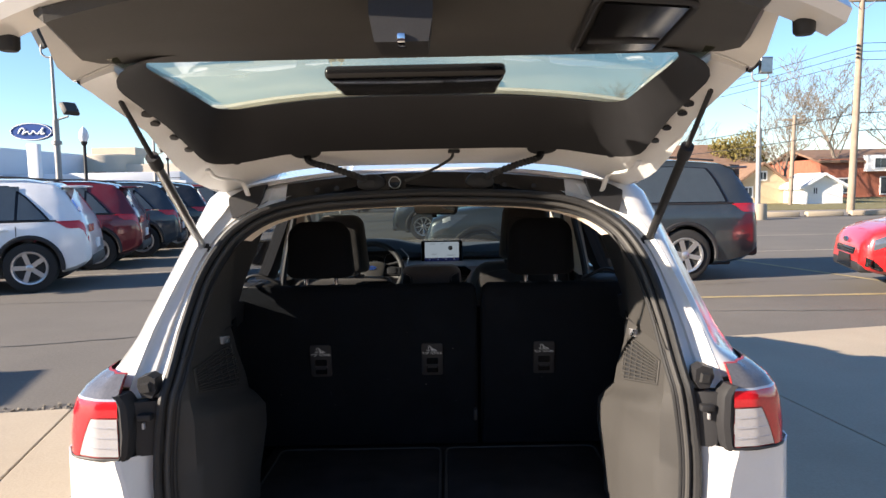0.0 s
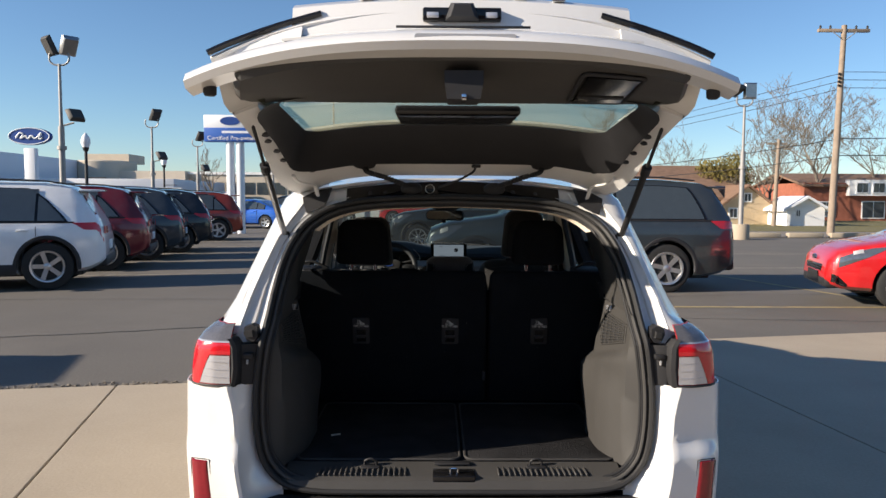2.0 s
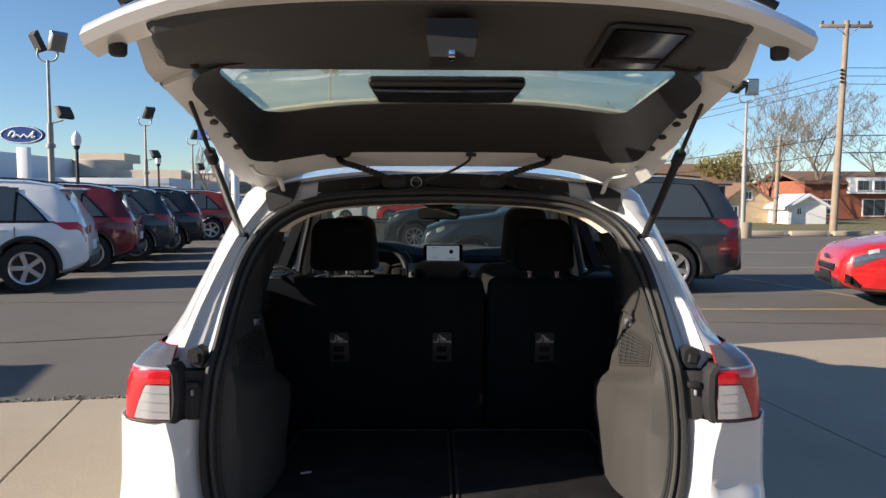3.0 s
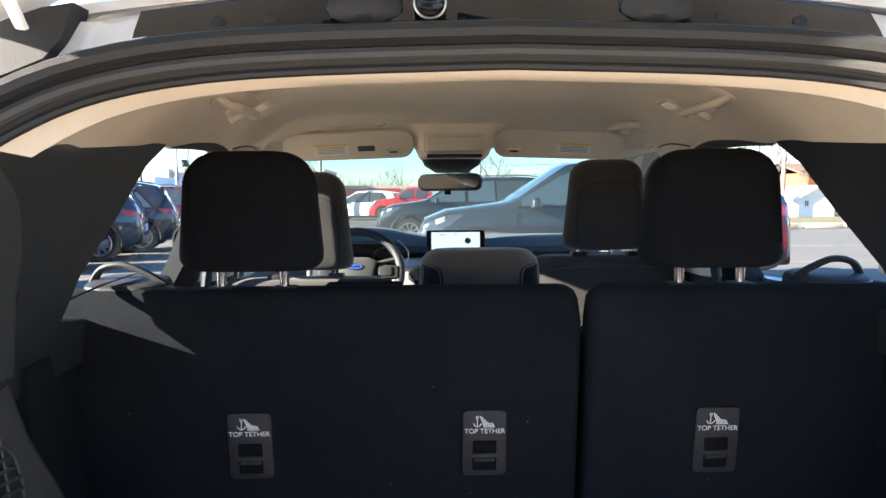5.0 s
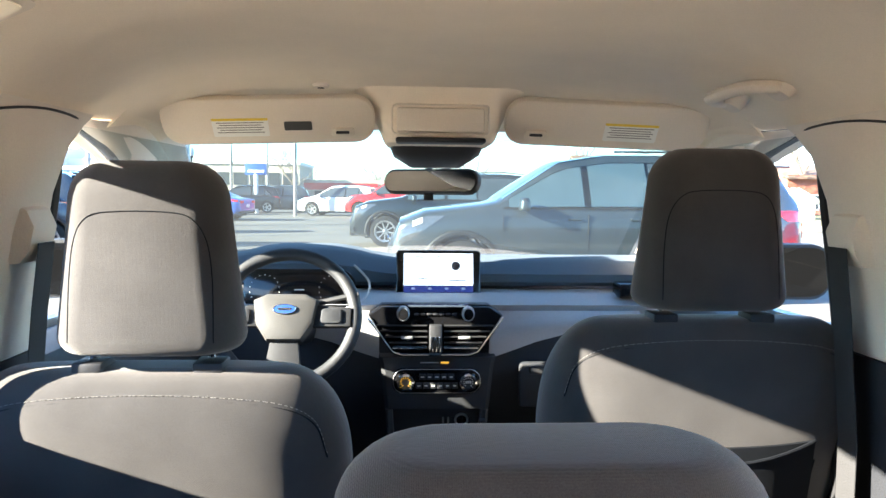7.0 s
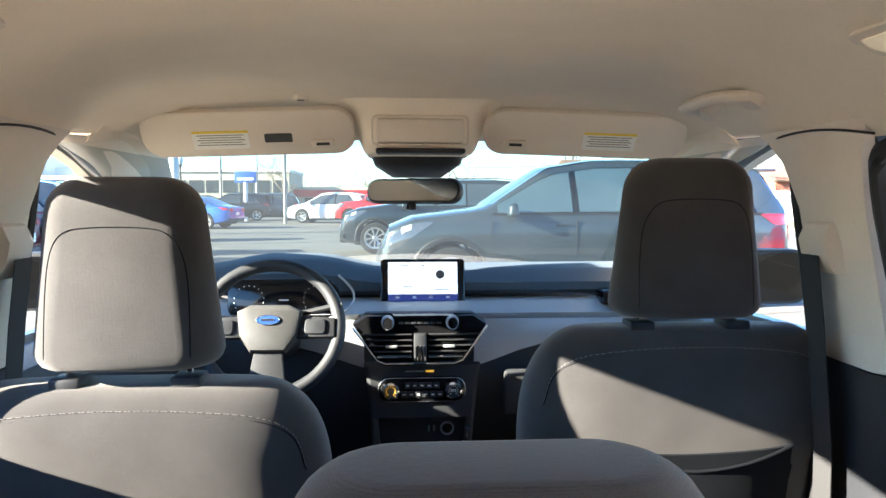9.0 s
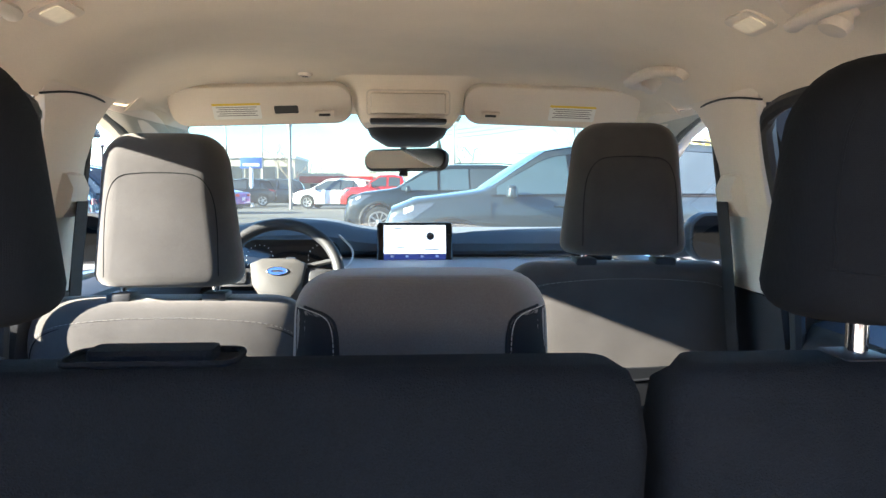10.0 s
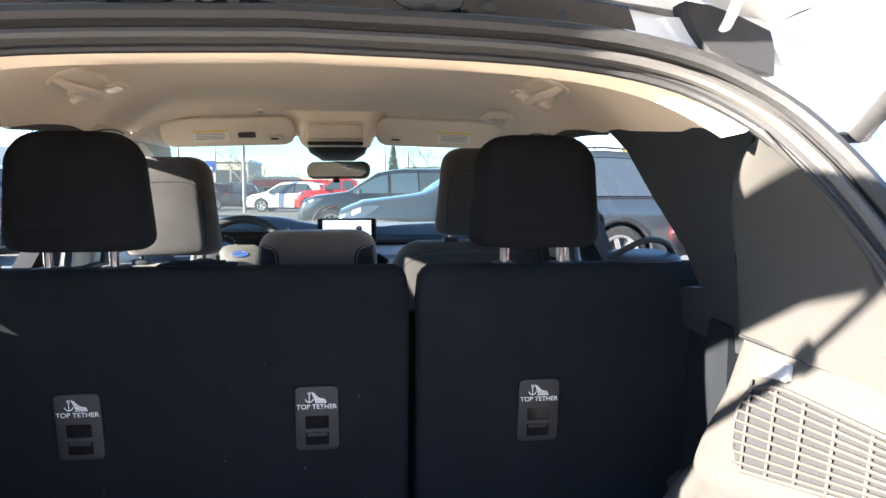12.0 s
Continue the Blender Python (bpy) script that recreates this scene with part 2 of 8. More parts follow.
def tube(pts, r, n=8, bm=None, closed=False, flat=1.0, up=(0, 0, 1)):
    """A pipe along pts; r a number or one for each point; flat squeezes it along the second axis."""
    pts = [Vector(p) for p in pts]
    rs = r if isinstance(r, (list, tuple)) else [r] * len(pts)
    rings = []
    side0 = None
    for i, p in enumerate(pts):
        a = pts[i - 1] if (i or closed) else p
        b = pts[(i + 1) % len(pts)] if (i < len(pts) - 1 or closed) else p
        d = (b - a).normalized()
        ref = Vector(up)
        if abs(d.dot(ref)) > 0.95:
            ref = Vector((1, 0, 0)) if abs(d.x) < 0.9 else Vector((0, 1, 0))
        s = d.cross(ref).normalized()
        if side0 is not None and abs(s.dot(side0)) < 0.3:
            s = (side0 - d * side0.dot(d)).normalized()
        if side0 is not None and s.dot(side0) < 0:
            s = -s
        side0 = s
        u = s.cross(d).normalized()
        rings.append([p + rs[i] * (math.cos(2 * math.pi * k / n) * s + flat * math.sin(2 * math.pi * k / n) * u) for k in range(n)])
    return loft(rings, bm=bm, around=closed, caps=not closed)


def cyl(p0, p1, r0, r1=None, n=16, bm=None):
    return tube([p0, p1], [r0, r0 if r1 is None else r1], n, bm)


def lathe(profile, n=24, axis='Z', bm=None, m=None, caps=True):
    """Turns a list of (radius, height) about an axis."""
    tmp = bmesh.new()
    rings = []
    for r, h in profile:
        rings.append([Vector((r * math.cos(2 * math.pi * k / n), r * math.sin(2 * math.pi * k / n), h)) for k in range(n)])
    loft(rings, bm=tmp, caps=caps)
    if axis == 'X':
        bmesh.ops.transform(tmp, matrix=Matrix.Rotation(radians(90), 4, 'Y'), verts=tmp.verts)
    elif axis == 'Y':
        bmesh.ops.transform(tmp, matrix=Matrix.Rotation(radians(-90), 4, 'X'), verts=tmp.verts)
    if m is not None:
        bmesh.ops.transform(tmp, matrix=m, verts=tmp.verts)
    return tmp if bm is None else join(bm, tmp)


def rounded(w, h, r, n=5):
    """Points of a rounded rectangle w by h about the origin."""
    out = []
    for cx, cy, a0 in ((w / 2 - r, h / 2 - r, 0), (-w / 2 + r, h / 2 - r, 90), (-w / 2 + r, -h / 2 + r, 180), (w / 2 - r, -h / 2 + r, 270)):
        for k in range(n + 1):
            a = radians(a0 + 90 * k / n)
            out.append((cx + r * math.cos(a), cy + r * math.sin(a)))
    return out


def plate(pts2, depth, m, bm=None, bevel=0.0):
    """A flat outline (x, y) pushed out by depth along z, set in the world by the pose m."""
    tmp = bmesh.new()
    f = tmp.faces.new([tmp.verts.new((x, y, 0)) for x, y in pts2])
    g = bmesh.ops.extrude_face_region(tmp, geom=[f])
    vs = [e for e in g["geom"] if isinstance(e, bmesh.types.BMVert)]
    bmesh.ops.translate(tmp, vec=(0, 0, depth), verts=vs)
    if bevel:
        top = [e for e in tmp.edges if all(v in vs for v in e.verts)]
        bmesh.ops.bevel(tmp, geom=top, offset=bevel, segments=2, profile=0.5, affect='EDGES')
    bmesh.ops.transform(tmp, matrix=m, verts=tmp.verts)
    return tmp if bm is None else join(bm, tmp)


def lerp(tab, x):
    """A value from a table of (x, value) rows, straight between them."""
    if x <= tab[0][0]:
        return tab[0][1]
    for (a, va), (b, vb) in zip(tab, tab[1:]):
        if x <= b:
            return va + (vb - va) * (x - a) / (b - a)
    return tab[-1][1]


def smooth_curve(pts, per=6, closed=False):
    """A Catmull-Rom curve through pts."""
    P = [Vector(p) for p in pts]
    n = len(P)
    out = []
    for i in range(n if closed else n - 1):
        p0 = P[(i - 1) % n] if closed or i else P[0]
        p1, p2 = P[i], P[(i + 1) % n]
        p3 = P[(i + 2) % n] if closed or i + 2 < n else P[-1]
        for k in range(per):
            t = k / per
            out.append(0.5 * ((2 * p1) + (p2 - p0) * t + (2 * p0 - 5 * p1 + 4 * p2 - p3) * t * t + (3 * p1 - p0 - 3 * p2 + p3) * t ** 3))
    if not closed:
        out.append(P[-1])
    return out


def letters(name, text, size, m, material, parent, depth=0.0008, align='CENTER', label=""):
    """Raised characters in the built-in font, as a mesh."""
    cu = bpy.data.curves.new(name, 'FONT')
    cu.body, cu.size, cu.extrude, cu.align_x, cu.align_y = text, size, depth, align, 'CENTER'
    tmp = bpy.data.objects.new("tmp_text", cu)
    scene.collection.objects.link(tmp)
    me = bpy.data.meshes.new_from_object(tmp.evaluated_get(bpy.context.evaluated_depsgraph_get()))
    bpy.data.objects.remove(tmp)
    bpy.data.curves.remove(cu)
    me.transform(m)
    me.materials.clear()
    me.materials.append(material)
    ob = new(name, me)
    if parent:
        ob.parent = parent
    return tagged(ob, label)


def drape(bm, pts, way, out=0.0004):
    """Points laid on a surface, looking along a direction."""
    from mathutils.bvhtree import BVHTree
    tree = BVHTree.FromBMesh(bm)
    way = Vector(way).normalized()
    res = []
    for p in pts:
        hit = tree.ray_cast(Vector(p) - way * 0.4, way)[0]
        if hit is not None:
            res.append(hit - way * out)
    return res


# ---- the white SUV: body, tailgate and glass ----
suv = thing("suv", "white compact SUV with its tailgate raised, on the concrete apron", "car")
XO = [(0.2, 0.90), (0.35, 0.93), (0.6, 0.945), (0.85, 0.94), (0.98, 0.895), (1.085, 0.83), (1.454, 0.687), (1.50, 0.627), (1.56, 0.45)]
FY = [(-0.08, 0.86), (-0.02, 0.94), (0.05, 0.968), (0.2, 0.99), (0.45, 1.0), (3.5, 1.0), (4.1, 0.95), (4.3, 0.86), (4.45, 0.66)]
BELT_Z = [(0.0, 0.975), (0.25, 0.995), (0.5, 1.05), (0.8, 1.085), (1.0, 1.07), (2.0, 1.035), (3.2, 1.0), (3.6, 0.98), (4.3, 0.80), (4.45, 0.70)]


def xo(y, z):
    return lerp(XO, z) * lerp(FY, y)


def oy(z):
    """How far forward the tailgate opening lies at a height."""
    return lerp([(0.40, 0.03), (0.5, 0.05), (0.95, 0.055), (1.10, 0.15), (1.33, 0.335), (1.45, 0.43), (1.5, 0.46)], z)


def steps(a, b, n):
    return [a + (b - a) * k / n for k in range(n + 1)]


# the opening's outline, half of it, from the middle of the sill to the middle of the header
OPEN_HALF = [(0, 0.425), (0.30, 0.425), (0.50, 0.43), (0.60, 0.455), (0.665, 0.52), (0.69, 0.62), (0.694, 0.76), (0.68, 0.90), (0.662, 1.01),
             (0.648, 1.13), (0.632, 1.23), (0.600, 1.31), (0.552, 1.370), (0.46, 1.421), (0.30, 1.449), (0, 1.460)]
half_curve = smooth_curve([(x, 0, z) for x, z in OPEN_HALF], 4)
ring_open = [(p.x, p.z) for p in half_curve] + [(-p.x, p.z) for p in reversed(half_curve[1:-1])]


def offset_ring(d, dy, grow_top=1.0):
    """The opening's outline moved outwards by d and forward by dy."""
    out = []
    cz = 0.95
    n = len(ring_open)
    for i, (x, z) in enumerate(ring_open):
        ax, az = ring_open[i - 1]
        bx, bz = ring_open[(i + 1) % n]
        t = Vector((bx - ax, bz - az)).normalized()
        nx, nz = t.y, -t.x
        out.append(Vector((x + nx * d, oy(z) + dy, z + nz * d)))
    return out


# weatherstrip: base, bulb and two lips, so that several lines run round the opening
seal = thing("tailgate_seal", "black rubber weatherstrip round the tailgate opening", "car seal")
part("seal_bulb", tube(offset_ring(0.0, -0.012), 0.011, 8, closed=True, up=(0, 1, 0)), RUBBER, seal)
# this lip has the paler trim colour, painting in the sun on the ridges
part("seal_lip", tube(offset_ring(-0.020, 0.0), 0.0075, 8, closed=True, up=(0, 1, 0)), GATETRIM, seal)
part("seal_lip", tube(offset_ring(-0.034, 0.016), 0.006, 8, closed=True, up=(0, 1, 0)), RUBBER, seal)
part("seal_base", loft([offset_ring(0.006, 0.0), offset_ring(0.0, 0.0), offset_ring(-0.03, 0.008), offset_ring(-0.036, 0.02), offset_ring(-0.034, 0.035), offset_ring(-0.02, 0.04), offset_ring(0.006, 0.02)], around=True, caps=False), BLACK, seal)

# where the painted channel round the opening meets the outer body
CREASE = [(0.24, 0.70), (0.40, 0.712), (0.50, 0.732), (0.60, 0.742), (0.72, 0.748), (0.80, 0.768), (0.98, 0.764), (1.03, 0.752), (1.10, 0.735), (1.20, 0.706), (1.30, 0.672), (1.36, 0.640), (1.41, 0.606), (1.45, 0.585), (1.48, 0.55)]
SIDE_X = sorted((q.z, q.x) for q in half_curve[12:-6])


def lip_x(z):
    """Half the opening's width at a height."""
    return lerp(SIDE_X, z)


rows = [offset_ring(d, dy) for d, dy in ((0.0, 0.012), (0.012, 0.022), (0.022, 0.022))]
part("opening_flange", loft([[p for p in r] for r in zip(*rows)][:], closed=False, caps=False, around=True), JAMB, suv, "white painted metal flange under the seal")


def rear_corner(s, u, z):
    """The rear corner below the lamp, from the seal (u 0) round to the body side (u 1)."""
    w, c = lerp(XO, z) + 0.014, lerp(CREASE, z)
    step = lerp([(0.24, 0.03), (0.40, 0.045), (0.55, 0.036), (0.57, 0.030), (0.605, 0.006), (0.625, 0.0), (0.8, 0.0)], z)
    x0 = max(0.45, lip_x(max(z, 0.45)) + 0.004)
    line = [(0.0, x0, oy(z) + 0.024), (0.10, x0 + 0.012, 0.052), (0.26, c - 0.012, 0.012 - step * 0.5), (0.31, c, -0.004 - step), (0.36, c + 0.012, -0.008 - step), (0.48, c + 0.06, 0.010 - step),
            (0.60, w - 0.068, 0.034 - step), (0.68, w - 0.026, 0.062 - step * 0.9), (0.75, w - 0.004, 0.10 - step * 0.6), (0.84, w + 0.006, 0.16), (1.0, w + 0.004, 0.32)]
    return Vector((s * lerp([(q[0], q[1]) for q in line], u), lerp([(q[0], q[2]) for q in line], u), z))


for s in (-1, 1):
    # lower side, from the sill to the belt line
    ys = steps(0.20, 3.62, 36)
    rows = []
    for k in range(9):
        rows.append([Vector((s * xo(y, lerp([(0, 0.24), (1, lerp(BELT_Z, y))], k / 8)), y, lerp([(0, 0.24), (1, lerp(BELT_Z, y))], k / 8))) for y in ys])
    part("body_side", sheet(rows, 0.012), WHITE, suv)
    # channel beside the seal, above the lamp
    rows = []
    for z in steps(0.945, 1.475, 16):
        x0, c, y = lip_x(z) + 0.016, lerp(CREASE, z), oy(z)
        rows.append([Vector((s * x, y + d, z)) for x, d in ((x0, 0.022), (x0 + 0.012, 0.026), (x0 + (c - x0) * 0.35, 0.026), (x0 + (c - x0) * 0.42, 0.016), (c - 0.014, 0.012), (c - 0.006, 0.006), (c, -0.004))])
    part("opening_jamb", sheet(rows, 0.004), JAMB, suv, "white painted metal channel beside the opening")
    # rear quarter pillar: from the channel round to the body side
    rows = []
    for z in steps(0.975, 1.475, 20):
        inner = lerp(CREASE, z)
        yr = oy(z) - 0.004
        xs = lerp(XO, z)
        waist = lerp([(0.975, 1.0), (0.995, 0.985), (1.02, 0.955), (1.05, 0.938), (1.12, 0.945), (1.30, 0.965), (1.475, 0.985)], z)
        yq = yr + lerp([(0.96, 0.55), (1.10, 0.40), (1.5, 0.22)], z)
        a, b = Vector((s * inner, yr, z)), Vector((s * xs * lerp(FY, yq), yq, z))
        edge = Vector((s * max(inner + 0.02, xs * waist * lerp(FY, yr + 0.05) - 0.012), yr + 0.035, z))
        row = [a] + [a.lerp(edge, k / 6) + Vector((s * 0.004 * math.sin(k / 6 * math.pi), -0.008 * math.sin(k / 6 * math.pi), 0)) for k in range(1, 6)] + [edge]
        for k in range(1, 9):
            p = edge.lerp(b, k / 8)
            f = min(1, k / 2.5)
            p.x = s * (abs(edge.x) * (1 - f) + xs * lerp(FY, p.y) * f)
            row.append(p)
        rows.append(row)
    part("rear_pillar", sheet(rows, 0.004), WHITE, suv)
    # roof rail over the windows
    rail = []
    for y in steps(0.62, 2.66, 20):
        f = lerp([(0.62, 0.95), (1.1, 1.0)], y)
        up = lerp([(1.5, 0.0), (1.95, 0.024), (2.66, 0.010)], y)
        wide = lerp([(1.5, 0.0), (2.0, 0.03), (2.66, 0.055)], y)
        rail.append([Vector((s * (x * f + wide), y, z + up)) for x, z in ((0.680, 1.455), (0.69, 1.475), (0.668, 1.53), (0.60 - wide, 1.565), (0.59 - wide, 1.555), (0.655, 1.50))])
    part("roof_rail", loft(rail), WHITE, suv)
    # pillars between the side windows: (bottom y0, y1, top y0, y1, z bottom, z top)
    for name, b0, b1, t0, t1 in (("door_frame_rear", 0.52, 0.60, 0.92, 1.02), ("b_pillar_outer", 1.59, 1.83, 1.61, 1.81), ("a_pillar_outer", 3.20, 3.34, 2.50, 2.62)):
        rings = []
        for z in steps(0.98, 1.47, 8):
            t = (z - 0.98) / 0.49
            y0, y1 = b0 + (t0 - b0) * t, b1 + (t1 - b1) * t
            x = lerp(XO, z) - 0.004 + (0.035 + 0.085 * t if name == "a_pillar_outer" else 0)
            rings.append([Vector((s * x, y0, z)), Vector((s * x, y1, z)), Vector((s * (x - 0.05), y1, z)), Vector((s * (x - 0.05), y0, z))])
        part(name, loft(rings), BLACK if name != "a_pillar_outer" else WHITE, suv)
    part("door_frame_top", tube(smooth_curve([(s * 0.700, 1.60, 1.462), (s * 0.712, 1.85, 1.472), (s * 0.724, 2.10, 1.468), (s * 0.735, 2.36, 1.462), (s * 0.745, 2.52, 1.44)], 4), 0.024, 8), BLACK, suv)
    # side glass
    for name, mat_, b0, b1, t0, t1 in (("rear_door_glass", PRIVACY, 0.58, 1.62, 1.0, 1.64), ("front_door_glass", GLASS, 1.80, 3.24, 1.80, 2.54)):
        rows = []
        for z in steps(0.97, 1.475 if mat_ is PRIVACY else 1.425, 6):
            t = (z - 0.98) / 0.49
            y0, y1 = b0 + (t0 - b0) * t, b1 + (t1 - b1) * t
            rows.append([Vector((s * (lerp(XO, z) - 0.022), y, z)) for y in steps(y0, y1, 4)])
        part(name, sheet(rows), mat_, suv)
    # rear corner and bumper, lamp and reflector
    us_c = [0, 0.10, 0.18, 0.26, 0.29, 0.31, 0.33, 0.36, 0.42, 0.48, 0.54, 0.60, 0.64, 0.68, 0.715, 0.75, 0.79, 0.84, 0.92, 1.0]
    zs_c = steps(0.24, 0.54, 10) + [0.56, 0.572, 0.582, 0.592, 0.602, 0.615, 0.65, 0.70, 0.75, 0.79, 0.806]
    part("bumper_corner", sheet([[rear_corner(s, u, z) for u in us_c] for z in zs_c], 0.004), WHITE, suv, "white bumper corner")
    refl = part("reflector", sheet([[rear_corner(s, u, z) + Vector((s * 0.001, -0.0035 if 0.55 < u < 0.64 and 0.36 < z < 0.548 else 0.004, 0)) for u in steps(0.54, 0.65, 8)] for z in (0.34, 0.36, 0.40, 0.45, 0.50, 0.54, 0.547, 0.552)]), REFLECTOR, suv, "dark red bumper reflector")
    part("reflector_rim", tube([rear_corner(s, u, z) + Vector((0, -0.001, 0)) for u, z in ((0.538, 0.36), (0.538, 0.553), (0.56, 0.555), (0.60, 0.555), (0.64, 0.553), (0.652, 0.54), (0.652, 0.36))], 0.0016, 6), BLACK, refl)
    # lamp: one curved lens; red over the top and down the outside, clear inside it, smoked shoulder above
    def lens(u, z, out=0.0):
        w = lerp([(0.80, 0.922), (0.86, 0.922), (0.92, 0.914), (0.95, 0.905), (0.98, 0.886), (1.005, 0.858), (1.02, 0.83)], z)
        back = lerp([(0.80, 0.0), (0.93, 0.002), (0.955, 0.006), (0.98, 0.022), (1.005, 0.05), (1.02, 0.075)], z)
        line = [(0.0, 0.768, 0.0), (0.25, 0.768 + (w - 0.768) * 0.40, 0.004), (0.45, w - 0.034, 0.026), (0.55, w - 0.013, 0.044), (0.65, w, 0.07), (0.78, w + 0.006, 0.12), (1.0, w + 0.008, 0.28)]
        return Vector((s * (lerp([(q[0], q[1]) for q in line], u) + out * max(0, u - 0.3)), lerp([(q[0], q[2]) for q in line], u) + back - out * max(0, 1 - u), z))
    ul = [0, 0.08, 0.16, 0.25, 0.33, 0.40, 0.45, 0.50, 0.55, 0.60, 0.65, 0.71, 0.78, 0.88, 1.0]
    lampset = part("taillight", sheet([[lens(u, z) for u in ul] for z in steps(0.808, 1.012, 16)], 0.012, way=(0, 1, 0)), LENSBACK, suv, "red and clear taillight with a smoked shoulder")
    part("red_lens", sheet([[lens(u, z, 0.004) for u in steps(0.0, 0.97, 16)] for z in steps(0.915, 0.957, 5)]), LENSRED, lampset)
    part("red_lens", sheet([[lens(u, z, 0.004) for u in steps(lerp([(0.812, 0.43), (0.90, 0.33), (0.915, 0.30)], z), 0.97, 12)] for z in steps(0.812, 0.915, 8)]), LENSRED, lampset)
    part("clear_lens", sheet([[lens(u, z, 0.0035) for u in steps(0.01, lerp([(0.816, 0.42), (0.90, 0.32), (0.915, 0.29)], z), 8)] for z in steps(0.815, 0.911, 6)]), LENSCLEAR, lampset)
    part("lens_step", sheet([[lens(u, z, 0.0015) for u in steps(0.01, 0.34, 6)] for z in steps(0.846, 0.872, 2)], 0.003), SILVER, lampset)
    for k in range(3):
        zr = 0.836 + 0.026 * k
        part("lens_rib", tube([lens(u, zr + 0.006 * u, 0.0062) for u in steps(0.02, lerp([(0.816, 0.40), (0.90, 0.31)], zr), 6)], 0.0007, 5), LENSCLEAR, lampset)
    part("clear_edge", sheet([[lens(u, z, 0.0055) for u in steps(0.0, 0.9, 14)] for z in steps(0.956, 0.961, 2)]), LENSCLEAR, lampset)
    part("smoked_top", sheet([[lens(u, z, 0.005) for u in ul] for z in steps(0.961, 1.012, 8)]), LENSSMOKE, lampset)
    part("lamp_base", tube([lens(u, 0.808, 0.003) for u in ul], 0.004, 6), RUBBER, lampset)
    part("lamp_gasket", loft([[Vector((s * x, y, z)) for x, y in ((0.740 + e, 0.016), (0.746 + e, 0.002), (0.760 + e, -0.003), (0.771, 0.002), (0.771, 0.05), (0.735 + e, 0.05))] for z, e in ((0.802, 0.012), (0.82, 0.004), (0.87, -0.002), (0.94, 0.0), (0.958, 0.008), (0.970, 0.018))]), BLACK, lampset, "black lamp gasket")
    # the pocket beside the lamp that the tailgate covers when shut
    pocket = part("lamp_pocket", loft([[Vector((s * x, y, z)) for x, y in ((0.672, 0.058), (0.685, 0.044), (0.74, 0.030), (0.748, 0.06), (0.672, 0.08))] for z in (0.803, 0.81, 0.87, 0.935, 0.944)]), BLACK, suv, "black plastic pocket beside the taillight")
    part("pocket_tab", box(min(s * 0.695, s * 0.73), max(s * 0.695, s * 0.73), 0.018, 0.045, 0.898, 0.915, 0.004), BLACK, pocket)
    part("pocket_clip", box(min(s * 0.714, s * 0.720), max(s * 0.714, s * 0.720), 0.024, 0.034, 0.876, 0.892, 0.001), SILVER, pocket)
    st = part("tailgate_striker", loft([[Vector((s * (0.708 + x), y, 0.983 + z)) for x, z in ((-0.024, -0.012), (-0.012, -0.030), (0.012, -0.028), (0.024, 0.0), (0.020, 0.022), (-0.004, 0.030), (-0.022, 0.020))] for y in (0.084, 0.042, 0.036)]), BLACK, suv, "black tailgate side stop")
    part("striker_wedge", loft([[Vector((s * (0.708 + x * k), y, 0.982 + z * k)) for x, z in ((-0.014, -0.012), (0.010, -0.016), (0.014, 0.010), (-0.010, 0.014))] for y, k in ((0.040, 1.1), (0.026, 0.8))]), RUBBER, st)
    # wheels, mostly out of sight under the car
    for wy in (0.95, 3.66):
        w = part("wheel", lathe([(0.20, -0.10), (0.33, -0.115), (0.355, -0.09), (0.358, 0.09), (0.33, 0.115), (0.20, 0.10)], 28, 'X', m=Matrix.Translation((s * 0.80, wy, 0.358))), TYRE, suv)
        part("rim", lathe([(0.03, 0.05), (0.2, 0.03), (0.225, 0.105), (0.235, 0.105), (0.235, 0.0)], 24, 'X', m=Matrix.Translation((s * 0.80, wy, 0.358)) @ Matrix.Scale(s, 4, (1, 0, 0))), ALLOY, w)
    # door mirror
    mir = part("door_mirror", loft([[Vector((s * (1.045 + (x - 1.045) * k), 2.60 + dy, 1.09 + (z - 1.09) * k)) for x, z in [(1.045 + px, 1.09 + pz) for px, pz in rounded(0.245, 0.165, 0.062)]] for dy, k in ((0.0, 0.97), (0.03, 1.0), (0.08, 0.9), (0.11, 0.6))]), BLACK, suv, "black door mirror housing")
    part("mirror_glass", plate([(px, pz) for px, pz in rounded(0.222, 0.142, 0.053)], 0.003, Matrix.Translation((s * 1.045, 2.598, 1.09)) @ Matrix.Rotation(radians(90), 4, 'X')), DOORMIRROR, mir)
    part("mirror_arm", tube([(s * 0.84, 2.72, 1.02), (s * 0.98, 2.66, 1.05)], 0.025, 8), BLACK, mir)

# rear bumper below the sill
rows = []
for x in steps(-0.73, 0.73, 16):
    rows.append([Vector((x, y - 0.035 * (1 - (x / 0.73) ** 2), z)) for y, z in ((0.06, 0.405), (-0.03, 0.40), (-0.09, 0.37), (-0.10, 0.25))])
part("rear_bumper", sheet(rows, 0.004), BLACK, suv, "black bumper top below the load sill")
